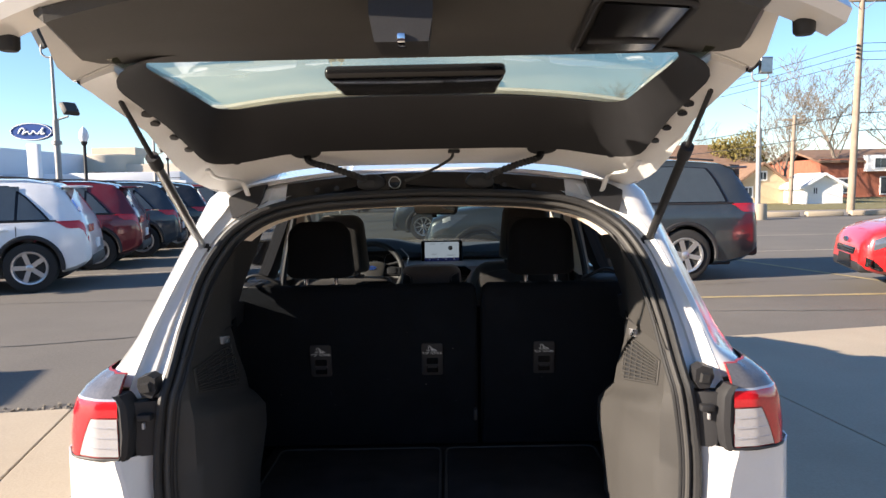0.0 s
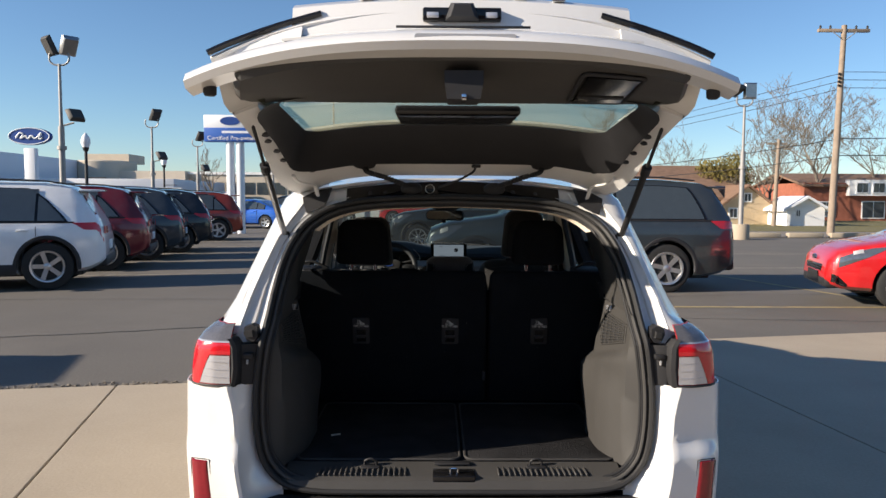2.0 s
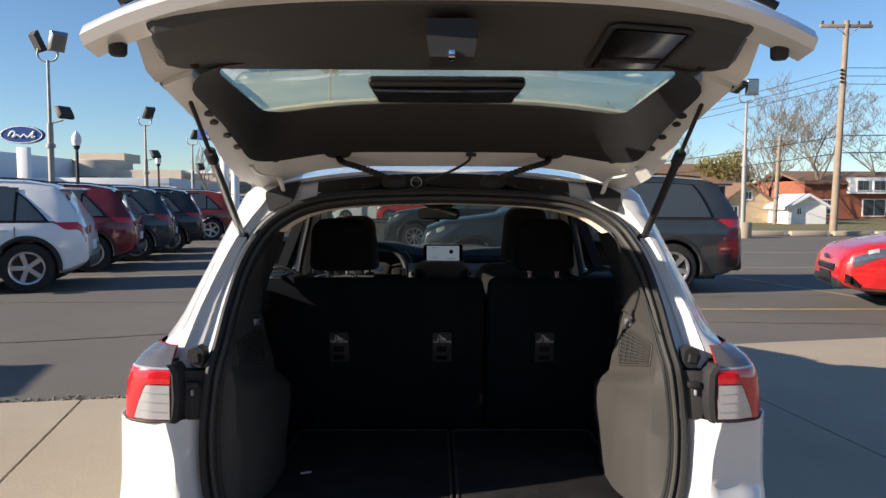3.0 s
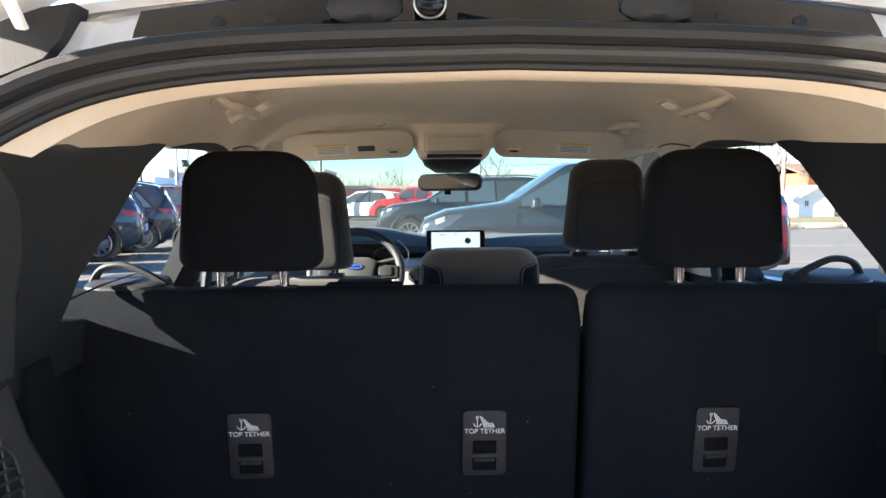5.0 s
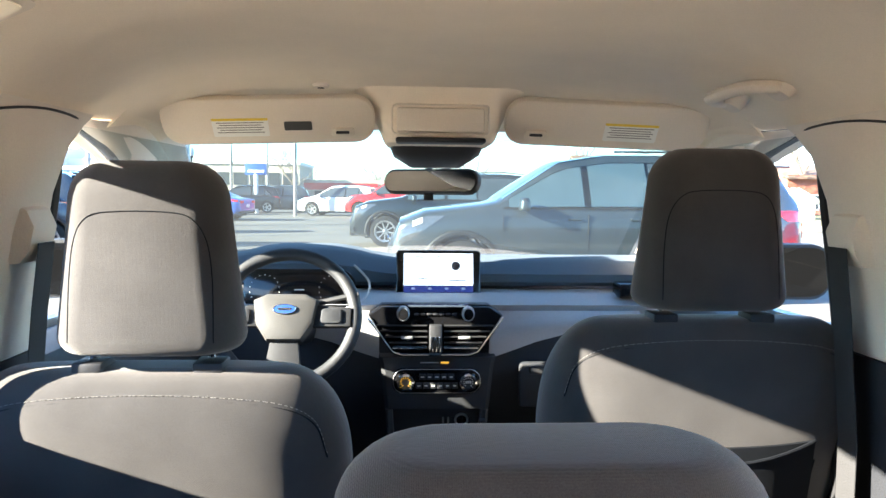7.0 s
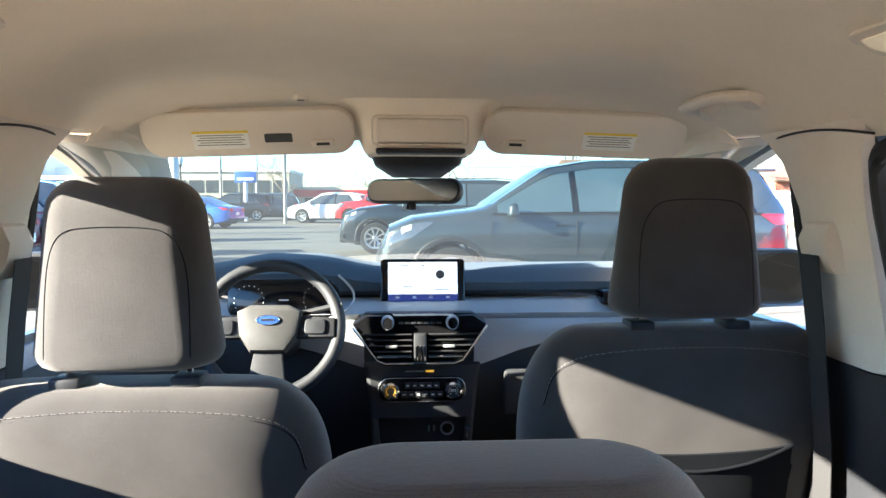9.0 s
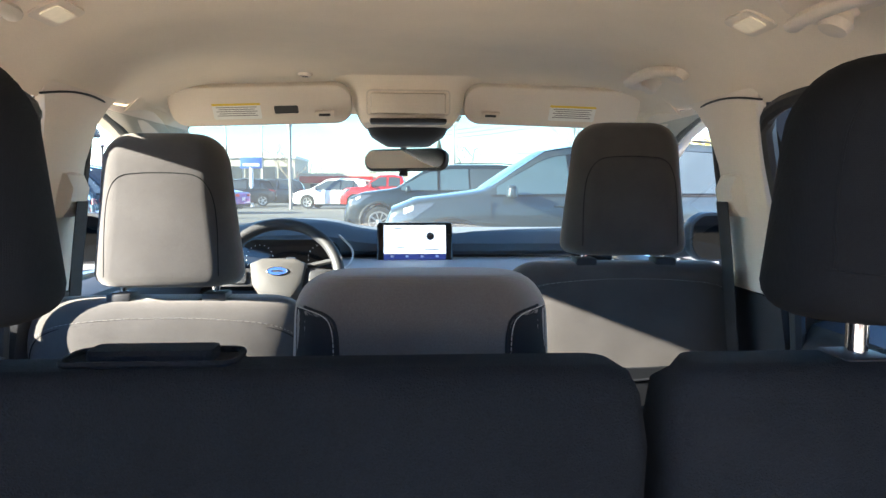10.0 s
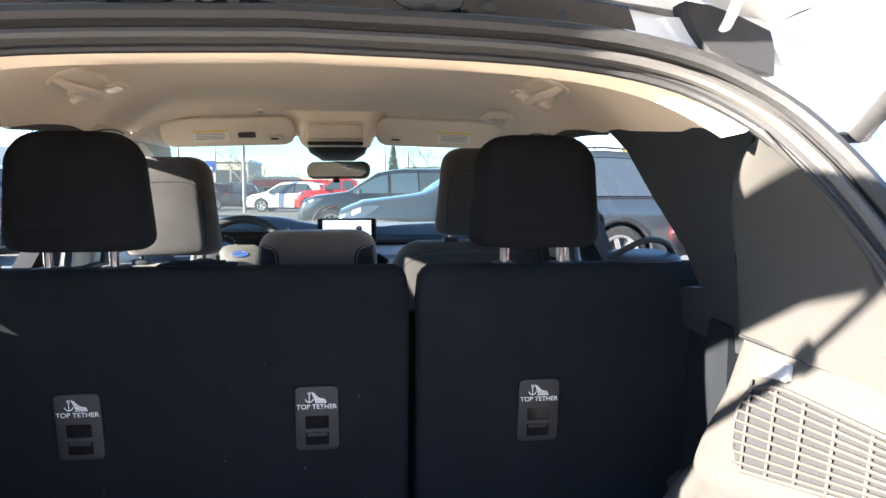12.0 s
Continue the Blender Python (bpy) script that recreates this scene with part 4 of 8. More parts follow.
for s in (-1, 1):
    # B pillar cover, belt guide and webbing
    def post(levels):
        return loft([[Vector((s * x, y, z)) for x, y in ((xi + 0.05, y0), (xi + 0.012, y0 + 0.006), (xi, y0 + 0.03), (xi, y1 - 0.035), (xi + 0.012, y1 - 0.008), (xi + 0.05, y1))] for z, xi, y0, y1 in levels])
    b = part("b_pillar_cover", post(((1.045, 0.690, 1.618, 1.822), (1.12, 0.678, 1.622, 1.82), (1.20, 0.664, 1.626, 1.82), (1.30, 0.645, 1.63, 1.82), (1.38, 0.63, 1.62, 1.85), (1.415, 0.622, 1.605, 1.885), (1.435, 0.615, 1.59, 1.91))), BEIGE, cabin, "beige plastic pillar cover")
    part("b_pillar_lower", post(((0.50, 0.716, 1.60, 1.87), (0.80, 0.704, 1.605, 1.85), (0.95, 0.698, 1.61, 1.83), (1.043, 0.686, 1.616, 1.824))), DARKTRIM, cabin, "dark lower pillar cover")
    part("belt_guide", loft([[Vector((s * x, y, z)) for x, y in ((0.68, 1.675), (x0, 1.70), (x0 - 0.004, 1.735), (x0, 1.77), (0.68, 1.79))] for z, x0 in ((1.195, 0.655), (1.215, 0.640), (1.25, 0.632), (1.275, 0.642), (1.285, 0.66))]), BEIGE, b)
    part("belt_webbing", sheet([[Vector((s * x, y, z)) for y in (1.71, 1.735, 1.76)] for z, x in ((1.225, 0.632), (1.12, 0.646), (0.90, 0.668), (0.55, 0.672))], 0.0015), BELT, b, "dark grey seat-belt webbing")
    part("door_seal", tube(smooth_curve([(s * 0.73, 1.59, 0.60), (s * 0.715, 1.59, 1.02), (s * 0.655, 1.60, 1.33), (s * 0.64, 1.55, 1.395), (s * 0.64, 1.35, 1.405), (s * 0.645, 1.15, 1.395)], 6), 0.014, 8), RUBBER, cabin, "black rubber door seal")
    part("pillar_joint", tube(smooth_curve([(s * 0.624, 1.575, 1.410), (s * 0.616, 1.65, 1.422), (s * 0.613, 1.72, 1.427), (s * 0.617, 1.80, 1.426), (s * 0.628, 1.87, 1.420)], 4), 0.0022, 6), RUBBER, cabin, "dark joint over the pillar cover")
    # A pillar cover
    inner = [(0.695, 2.36, 1.462), (0.716, 2.55, 1.405), (0.762, 2.80, 1.275), (0.796, 3.0, 1.165), (0.822, 3.18, 1.06)]
    outer = [(0.690, 1.93, 1.440), (0.704, 2.17, 1.385), (0.732, 2.46, 1.262), (0.756, 2.66, 1.155), (0.775, 2.80, 1.05)]
    rows = []
    for a, b in zip(inner, outer):
        a, b = Vector((s * a[0], a[1], a[2])), Vector((s * b[0], b[1], b[2]))
        rows.append([a + Vector((-s * 0.034, 0.05, 0.035)), a + Vector((-s * 0.016, 0.02, 0.016))] + [a.lerp(b, t) + Vector((-s * 0.022 * math.sin(t * math.pi) ** 0.7, 0, -0.006 * math.sin(t * math.pi))) for t in steps(0, 1, 6)] + [b + Vector((s * 0.03, 0, -0.004))])
    part("a_pillar_cover", sheet(rows, 0.012, way=(s, 0, 0)), BEIGE, cabin, "beige plastic windscreen pillar cover")
    part("door_seal", tube(smooth_curve([(s * 0.72, 1.835, 0.60), (s * 0.70, 1.82, 1.02), (s * 0.66, 1.83, 1.34), (s * 0.675, 1.86, 1.42)] + [(s * (x + 0.008), y, z) for x, y, z in outer], 5), 0.011, 8), RUBBER, cabin, "black rubber door seal")
    rows = []
    for y in steps(1.78, 2.37, 10):
        low = Vector((s * 0.690, y, 1.440 if y < 1.93 else 1.440 + (y - 1.93) / 0.43 * 0.022))
        top_e = Vector((s * (lerp(HW, y) - 0.022), y, liner_z(lerp(HW, y) - 0.022, y) + 0.004))
        rows.append([top_e, top_e.lerp(low, 0.5) + Vector((-s * 0.006, 0, -0.008)), low])
    part("cant_rail_cover", sheet(rows, 0.01, way=(s, 0, 0)), LINER, cabin, "beige lining over the front door")
    rows = []
    for y in steps(2.08, 2.66, 12):
        w, e = lerp(HW, y), lerp(HE, y)
        rows.append([Vector((s * x, y, z)) for x, z in ((w - 0.05, liner_z(w - 0.05, y) + 0.003), (w - 0.012, e + 0.006), (w + 0.006, e - 0.012), (w + 0.032, e - 0.034))])
    part("front_corner_cover", sheet(rows, 0.008, way=(s, 0, 0)), LINER, cabin, "beige lining at the windscreen corner")
    # C pillar: dark panel behind the rear door window
    part("c_pillar_cover", sheet([[Vector((s * x, y, z)) for x, y in ((xa, ya), (xa - 0.012, ya - 0.03), (xb, yb), (xb - 0.004, yb - 0.01))] for z, xa, ya, xb, yb in
              ((1.00, 0.70, 0.87, 0.665, 0.58), (1.070, 0.69, 0.87, 0.661, 0.585), (1.085, 0.684, 0.765, 0.660, 0.59), (1.15, 0.672, 0.805, 0.655, 0.60), (1.24, 0.662, 0.925, 0.645, 0.58), (1.34, 0.652, 1.045, 0.62, 0.50))] + [[Vector((s * 0.638, 1.14, 1.395)), Vector((s * 0.628, 1.10, 1.39)), Vector((s * 0.61, 0.48, 1.352)), Vector((s * 0.605, 0.47, 1.35))]], 0.02, way=(s, 0, 0)), DARKTRIM, cabin, "dark plastic cover behind the rear side window")
    # D pillar: grey panel beside the opening
    rows = []
    for z in (1.040, 1.048, 1.10, 1.15, 1.20, 1.24, 1.27, 1.295, 1.315, 1.328):
        yf = lerp([(1.04, 0.575), (1.20, 0.592), (1.24, 0.585), (1.27, 0.565), (1.295, 0.535), (1.315, 0.50), (1.328, 0.46)], z)
        yb = lerp([(1.04, 0.10), (1.05, 0.112), (1.15, 0.195), (1.22, 0.255), (1.28, 0.315), (1.328, 0.352)], z)
        xf = lerp([(1.04, 0.646), (1.15, 0.644), (1.24, 0.632), (1.328, 0.603)], z)
        xb = lerp([(1.04, 0.630), (1.15, 0.612), (1.22, 0.595), (1.28, 0.57), (1.328, 0.545)], z)
        col = [(xf + 0.05, yf + 0.006), (xf + 0.016, yf + 0.004), (xf + 0.004, yf - 0.006)] + [(xf + (xb - xf) * t - 0.006 * math.sin(t * math.pi), (yf - 0.018) + (yb - yf + 0.018) * t) for t in steps(0, 1, 8)]
        rows.append([Vector((s * x, y, z)) for x, y in col])
    part("d_pillar_cover", sheet(rows), GREYTRIM, cabin, "grey plastic cover beside the opening")
    # lower side trim of the boot: a band with a grille, and the bulge over the wheel arch below it
    def side_x(y, z):
        """Inner face of the lower trim, mirrored by s."""
        fold = lerp([(0.10, 0.925), (0.17, 0.913), (0.68, 0.796)], y)
        x = 0.642 - 0.10 * (1.04 - max(z, 0.86))
        t = min(1.0, max(0.0, (fold - z) / 0.05))
        x -= 0.050 * (3 * t * t - 2 * t ** 3) * lerp([(0.10, 0.0), (0.20, 0.7), (0.30, 1.0)], y)
        x -= 0.02 * min(1.0, max(0.0, (0.80 - z) / 0.1)) * lerp([(0.10, 0.0), (0.25, 1.0)], y)
        return x + lerp([(0.085, -0.004), (0.2, 0.0)], y)
    rows = []
    for z in steps(0.485, 0.78, 10) + steps(0.80, 1.036, 16):
        yf = lerp([(0.485, 0.50), (0.56, 0.51), (0.70, 0.62), (0.79, 0.675), (0.83, 0.655), (0.95, 0.585), (1.036, 0.555)], z)
        col = [(lip_x(max(z, 0.5)) - 0.026, oy(z) + 0.028)] + [(side_x(y, z), y) for y in steps(0.11, yf - 0.02, 18)]
        xe = col[-1][0]
        col += [(xe + 0.004, yf - 0.008), (xe + 0.016, yf), (xe + 0.05, yf + 0.006), (xe + 0.09, yf + 0.006)]
        rows.append([Vector((s * x, y, z)) for x, y in col])
    arch = part("cargo_side_trim", sheet(rows), GREYTRIM, cabin, "grey moulded plastic over the wheel arch")
    part("trim_joint", tube([Vector((s * (side_x(y, 1.036) - 0.001), y, 1.040)) for y in steps(0.10, 0.55, 10)], 0.0026, 6), BLACK, arch)

    def grille_z(y, t):
        low = lerp([(0.17, 0.913), (0.68, 0.796)], y) + 0.016
        return low + (0.992 - low) * t
    ring = [(0.17, t) for t in steps(0.0, 1.0, 5)] + [(y, 1.0) for y in steps(0.17, 0.42, 5)] + [(0.46, 0.97), (0.50, 0.88), (0.525, 0.7), (0.535, 0.45), (0.53, 0.2), (0.515, 0.04)] + [(y, 0.0) for y in steps(0.50, 0.17, 6)][:-1]
    # dark sheet on the trim face; its colour gives the slats their recess shade
    part("grille_backing", sheet([[Vector((s * (side_x(y, grille_z(y, t)) - 0.0012), y, grille_z(y, t))) for y in steps(0.172, lerp([(0, 0.515), (0.45, 0.535), (0.8, 0.51), (1, 0.42)], t), 10)] for t in steps(0.02, 0.98, 6)]), DARKTRIM, arch, "dark sheet behind the grille in place of a shaded recess")
    part("grille_frame", tube([Vector((s * (side_x(y, grille_z(y, t)) - 0.002), y, grille_z(y, t))) for y, t in ring], 0.0035, 6, closed=True), GREYTRIM, arch)
    for k in range(9):
        t = 0.08 + 0.105 * k
        y1 = lerp([(0, 0.515), (0.45, 0.533), (0.8, 0.505), (1, 0.42)], t)
        part("grille_slat", tube([Vector((s * (side_x(y, grille_z(y, t)) - 0.004), y, grille_z(y, t))) for y in steps(0.172, y1, 6)], 0.0042, 6, flat=0.7), GREYTRIM, arch)
    for k in range(6):
        y = 0.20 + 0.06 * k
        part("grille_rib", tube([Vector((s * (side_x(y, grille_z(y, t)) - 0.005), y, grille_z(y, t))) for t in steps(0.03, 0.97, 4)], 0.0022, 6), GREYTRIM, arch)
    lampz = [(px, pz) for px, pz in rounded(0.072, 0.024, 0.005, 3)]
    part("cargo_lamp", loft([[Vector((s * (0.637 - d), 0.455 + px * k, 1.012 - px * 0.12 + pz * k)) for px, pz in lampz] for d, k in ((-0.004, 1.0), (0.004, 1.0), (0.006, 0.9))]), LENSCLEAR, arch, "small clear lamp in the side trim")
    part("trim_plug", lathe([(0.004, -0.005), (0.015, -0.004), (0.019, 0.002)], 18, 'X', m=Matrix.Translation((s * 0.637, 0.525, 1.205)) @ Matrix.Scale(s, 4, (1, 0, 0))), GREYTRIM, cabin, "round plug in the side cover")
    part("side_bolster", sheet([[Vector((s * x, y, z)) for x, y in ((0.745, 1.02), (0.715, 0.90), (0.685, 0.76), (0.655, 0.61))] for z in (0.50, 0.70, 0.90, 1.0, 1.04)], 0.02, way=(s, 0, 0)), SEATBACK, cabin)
    # doors
    for y0, y1 in ((0.92, 1.59), (1.86, 3.10)):
        d = part("door_panel", sheet([[Vector((s * x, y, z)) for y in steps(y0, y1, 4)] for z, x in ((0.30, 0.74), (0.55, 0.70), (0.62, 0.66), (0.70, 0.655), (0.74, 0.70), (0.95, 0.715), (1.0, 0.745), (1.015, 0.80))], 0.03, way=(s, 0, 0)), DARKTRIM, cabin, "dark plastic door panel")
        part("armrest", box(min(s * 0.60, s * 0.68), max(s * 0.60, s * 0.68), y0 + 0.12, y1 - 0.2, 0.66, 0.72, 0.02), BEIGE if y0 < 1.2 else DARKTRIM, d)
        part("door_handle", box(min(s * 0.685, s * 0.71), max(s * 0.685, s * 0.71), y1 - 0.22, y1 - 0.12, 0.84, 0.87, 0.008), CHROME, d)
    # belt bracket on the parcel ledge
    bz = part("belt_bezel", loft([[Vector((s * (0.635 + px * k), 0.905 + py * k, z + 0.10 * py)) for px, py in rounded(0.145, 0.115, 0.045, 5)] for z, k in ((1.06, 1.0), (1.118, 1.0), (1.128, 0.94), (1.131, 0.86))]), BLACK, cabin, "black seat-belt outlet on the ledge")
    part("belt_loop", tube(smooth_curve([(s * 0.565, 0.895, 1.122), (s * 0.60, 0.90, 1.142), (s * 0.645, 0.905, 1.158), (s * 0.685, 0.91, 1.150), (s * 0.705, 0.915, 1.122)], 5), 0.009, 8, flat=0.7), BLACK, bz)

part("cabin_floor", box(-0.74, 0.74, 0.72, 3.42, 0.30, 0.34, 0.01), CARPET, cabin, "black cabin carpet")
part("cargo_floor", box(-0.62, 0.62, 0.13, 1.02, 0.455, 0.485, 0.01), CARPET, cabin, "black boot floor")

# boot mats
mats = []
for x0, x1 in ((-0.575, 0.025), (0.045, 0.60)):
    mt = solo("boot_mat", plate([(px + (x0 + x1) / 2, py + 0.515) for px, py in rounded(x1 - x0, 0.72, 0.035)], 0.008, Matrix.Translation((0, 0, 0.486)), bevel=0.003), CARPET, "black carpet boot mat with a bound edge", "mat", "boot mats")
    part("bound_edge", tube([Vector((px + (x0 + x1) / 2, py + 0.515, 0.493)) for px, py in rounded(x1 - x0, 0.72, 0.035)], 0.005, 6, closed=True), BELT, mt)
solo("paper_scrap", plate([(-0.02, -0.006), (0.018, -0.009), (0.022, 0.004), (-0.016, 0.008)], 0.0015, Matrix.Translation((-0.47, 0.42, 0.496)) @ Matrix.Rotation(0.5, 4, 'Z')), PAPER, "scrap of white paper on the boot mat", "litter")

# load sill plate
sill = thing("load_sill", "black ribbed plastic load sill with the latch at its middle", "sill plate")
part("sill_plate", sheet([[Vector((x, y, z)) for x in steps(-0.60, 0.60, 12)] for y, z in ((0.02, 0.435), (0.03, 0.462), (0.055, 0.475), (0.10, 0.478), (0.135, 0.49), (0.15, 0.487))], 0.006), GATETRIM, sill)
for k in range(34):
    x = -0.48 + 0.02 * k * 0.96 if k < 17 else 0.16 + 0.0195 * (k - 17)
    if abs(x) < 0.13:
        continue
    part("sill_rib", box(x - 0.003, x + 0.003, 0.045, 0.115, 0.474, 0.482, 0.0015, 1), GATETRIM, sill)
part("latch_well", box(-0.075, 0.075, 0.028, 0.10, 0.455, 0.481, 0.004), GLOSSBLACK, sill)
lt = part("latch_bar", tube([(-0.012, 0.05, 0.475), (-0.012, 0.05, 0.495), (-0.008, 0.05, 0.50), (0.008, 0.05, 0.50), (0.012, 0.05, 0.495), (0.012, 0.05, 0.475)], 0.004, 8), CHROME, sill)
part("floor_handle", box(-0.07, 0.06, 0.108, 0.135, 0.488, 0.496, 0.003), BLACK, sill)
for s in (-1, 1):
    part("tie_down", tube(smooth_curve([(s * 0.30 - 0.022, 0.118, 0.485), (s * 0.30 - 0.018, 0.112, 0.505), (s * 0.30, 0.11, 0.512), (s * 0.30 + 0.018, 0.112, 0.505), (s * 0.30 + 0.022, 0.118, 0.485)], 4), 0.0045, 8), BLACK, sill)
    part("tie_down_base", box(s * 0.30 - 0.035, s * 0.30 + 0.035, 0.095, 0.13, 0.478, 0.487, 0.004), BLACK, sill)


def pillow(w, d, h, r, cx, cy, cz, taper=0.85, top=0.8, lean=0.0, n=14, corner=None):
    """A padded block: rounded outline, rounded shoulders, softened at top and bottom."""
    corner = corner or min(0.07, h * 0.35, w * 0.35)
    low = corner * 0.5
    rings = []
    for k in range(n + 1):
        t = 0.5 - 0.5 * math.cos(math.pi * k / n)
        z = cz - h / 2 + h * t
        up, down = h * (1 - t), h * t
        cut = corner - math.sqrt(max(0, corner ** 2 - max(0, corner - up) ** 2)) + low - math.sqrt(max(0, low ** 2 - max(0, low - down) ** 2))
        ww = w * (1 + (taper - 1) * t) - 2 * cut
        dd = d * (1 + (top - 1) * t) - 1.1 * min(cut, d * 0.36)
        rr = min(r, ww / 2.05, dd / 2.05)
        rings.append([Vector((cx + px, cy + py - lean * (z - cz), z)) for px, py in rounded(ww, dd, rr, 6)])
    return loft(rings)


def stitch(bm, pts, r=0.0016, dash=0.009, gap=0.006):
    """Short threads along a line."""
    P = [Vector(p) for p in pts]
    run = 0.0
    for a, b in zip(P, P[1:]):
        L = (b - a).length
        s0 = 0.0
        while s0 < L:
            e = min(L, s0 + dash)
            tube([a.lerp(b, s0 / L), a.lerp(b, e / L)], r, 5, bm)
            s0 += dash + gap
    return bm


# rear seat backs
def seat_back(x0, x1, label):
    st = thing("rear_seat_back", label, "car seat", at=((x0 + x1) / 2, 0.9, 0.5), group="rear seat")
    ox, oyy, oz = st.location
    rows = []
    for z, y, r in ((0.50, 0.905, 0.02), (0.53, 0.895, 0.03), (0.70, 0.875, 0.03), (0.90, 0.845, 0.03), (1.06, 0.825, 0.03), (1.098, 0.827, 0.03), (1.112, 0.834, 0.03), (1.119, 0.845, 0.03)):
        rows.append([Vector((px + (x0 + x1) / 2 - ox, py + y + (0.042 if z < 1.105 else 0.026) - oyy, z - oz)) for px, py in rounded(x1 - x0 - (0.0 if z < 1.07 else (0.008 if z < 1.10 else (0.02 if z < 1.115 else 0.045))), 0.084 if z < 1.09 else (0.07 if z < 1.105 else 0.04), r * 0.6, 4)])
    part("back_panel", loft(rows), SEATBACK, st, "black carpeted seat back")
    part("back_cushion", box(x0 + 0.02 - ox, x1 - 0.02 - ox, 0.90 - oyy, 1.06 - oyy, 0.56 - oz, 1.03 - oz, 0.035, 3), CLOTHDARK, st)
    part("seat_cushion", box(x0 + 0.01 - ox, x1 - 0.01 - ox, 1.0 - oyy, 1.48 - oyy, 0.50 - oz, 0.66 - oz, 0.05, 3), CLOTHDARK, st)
    return st


back_l = seat_back(-0.742, 0.168, "wide black rear seat back with two tether anchors")
back_r = seat_back(0.182, 0.742, "narrow black rear seat back with one tether anchor")
for cx, owner in ((-0.411, back_l), (0.0, back_l), (0.412, back_r)):
    ox, oyy, oz = owner.location
    base = Matrix.Translation((cx - ox, 0.853 - oyy, 0.842 - oz)) @ Matrix.Rotation(radians(90 + 8.3), 4, 'X')
    an = part("tether_anchor", plate(rounded(0.078, 0.125, 0.010), 0.006, base, bevel=0.002), BLACK, owner, "black tether anchor plate with white marking")
    part("anchor_slot", plate(rounded(0.042, 0.024, 0.003), 0.002, base @ Matrix.Translation((0, -0.006, 0.0055))), GLOSSBLACK, an)
    part("anchor_slot", plate(rounded(0.042, 0.026, 0.003), 0.002, base @ Matrix.Translation((0, -0.038, 0.0055))), GLOSSBLACK, an)
    part("anchor_bar", plate(rounded(0.044, 0.008, 0.002), 0.005, base @ Matrix.Translation((0, -0.022, 0.006)), bevel=0.0015), DARKTRIM, an)
    part("anchor_lip", plate(rounded(0.036, 0.006, 0.002), 0.004, base @ Matrix.Translation((0, -0.030, 0.0065)), bevel=0.001), BLACK, an)
    letters("tether_marking", "TOP TETHER", 0.0125, base @ Matrix.Translation((0, 0.024, 0.0072)), PAPER, an, 0.0003)
    bm = bmesh.new()
    # a hatched child seat and, beside it, an anchor
    for k in range(7):
        x0, h = -0.002 + 0.0028 * k, (0.019, 0.017, 0.012, 0.008, 0.006, 0.006, 0.005)[k]
        plate([(x0, 0.034), (x0 + 0.0019, 0.034), (x0 + 0.0019 - 0.007 * h / 0.019, 0.034 + h), (x0 - 0.007 * h / 0.019, 0.034 + h)], 0.0006, base @ Matrix.Translation((0, 0, 0.0066)), bm)
    plate([(-0.003, 0.0315), (0.018, 0.0315), (0.018, 0.033), (-0.003, 0.033)], 0.0006, base @ Matrix.Translation((0, 0, 0.0066)), bm)
    tube([base @ Vector((-0.013 + 0.007 * math.cos(a), 0.040 + 0.007 * math.sin(a), 0.0068)) for a in steps(radians(190), radians(350), 8)], 0.0009, 5, bm)
    tube([base @ Vector((-0.013, z, 0.0068)) for z in (0.034, 0.048)], 0.0008, 5, bm)
    tube([base @ Vector((-0.013 + 0.0022 * math.cos(a), 0.050 + 0.0022 * math.sin(a), 0.0068)) for a in steps(0, 2 * math.pi * 9 / 10, 9)], 0.0007, 5, bm, closed=True)
    part("tether_symbol", bm, PAPER, an)
# added dark strip that stops the sunlit floor showing between the seat backs
part("gap_strip", box(0.14 - back_l.location.x, 0.21 - back_l.location.x, 0.935 - back_l.location.y, 0.975 - back_l.location.y, 0.5 - back_l.location.z, 1.02 - back_l.location.z, 0.01), CLOTHDARK, back_l)
# small fold strap on the seat back
fl = thing("fold_lever", "black plastic fold lever on top of the rear seat", "lever", at=(-0.21, 0.885, 1.10))
part("lever_body", box(-0.075, 0.07, -0.03, 0.03, -0.03, 0.020, 0.012, 3), SEATBACK, fl)
part("lever_flap", loft([[Vector((x, y * k, z)) for x, y in rounded(0.095, 0.036, 0.008)] for z, k in ((0.018, 1.0), (0.026, 1.0), (0.029, 0.8))]), SEATBACK, fl)
part("lever_bezel", tube([Vector((x - 0.0, y, 0.021)) for x, y in rounded(0.13, 0.05, 0.012)], 0.003, 6, closed=True), SEATBACK, fl)
solo("seat_strap", box(0.15, 0.162, 0.81, 0.835, 0.62, 0.66, 0.003), BELT, "black strap loop between the seat backs", "strap")


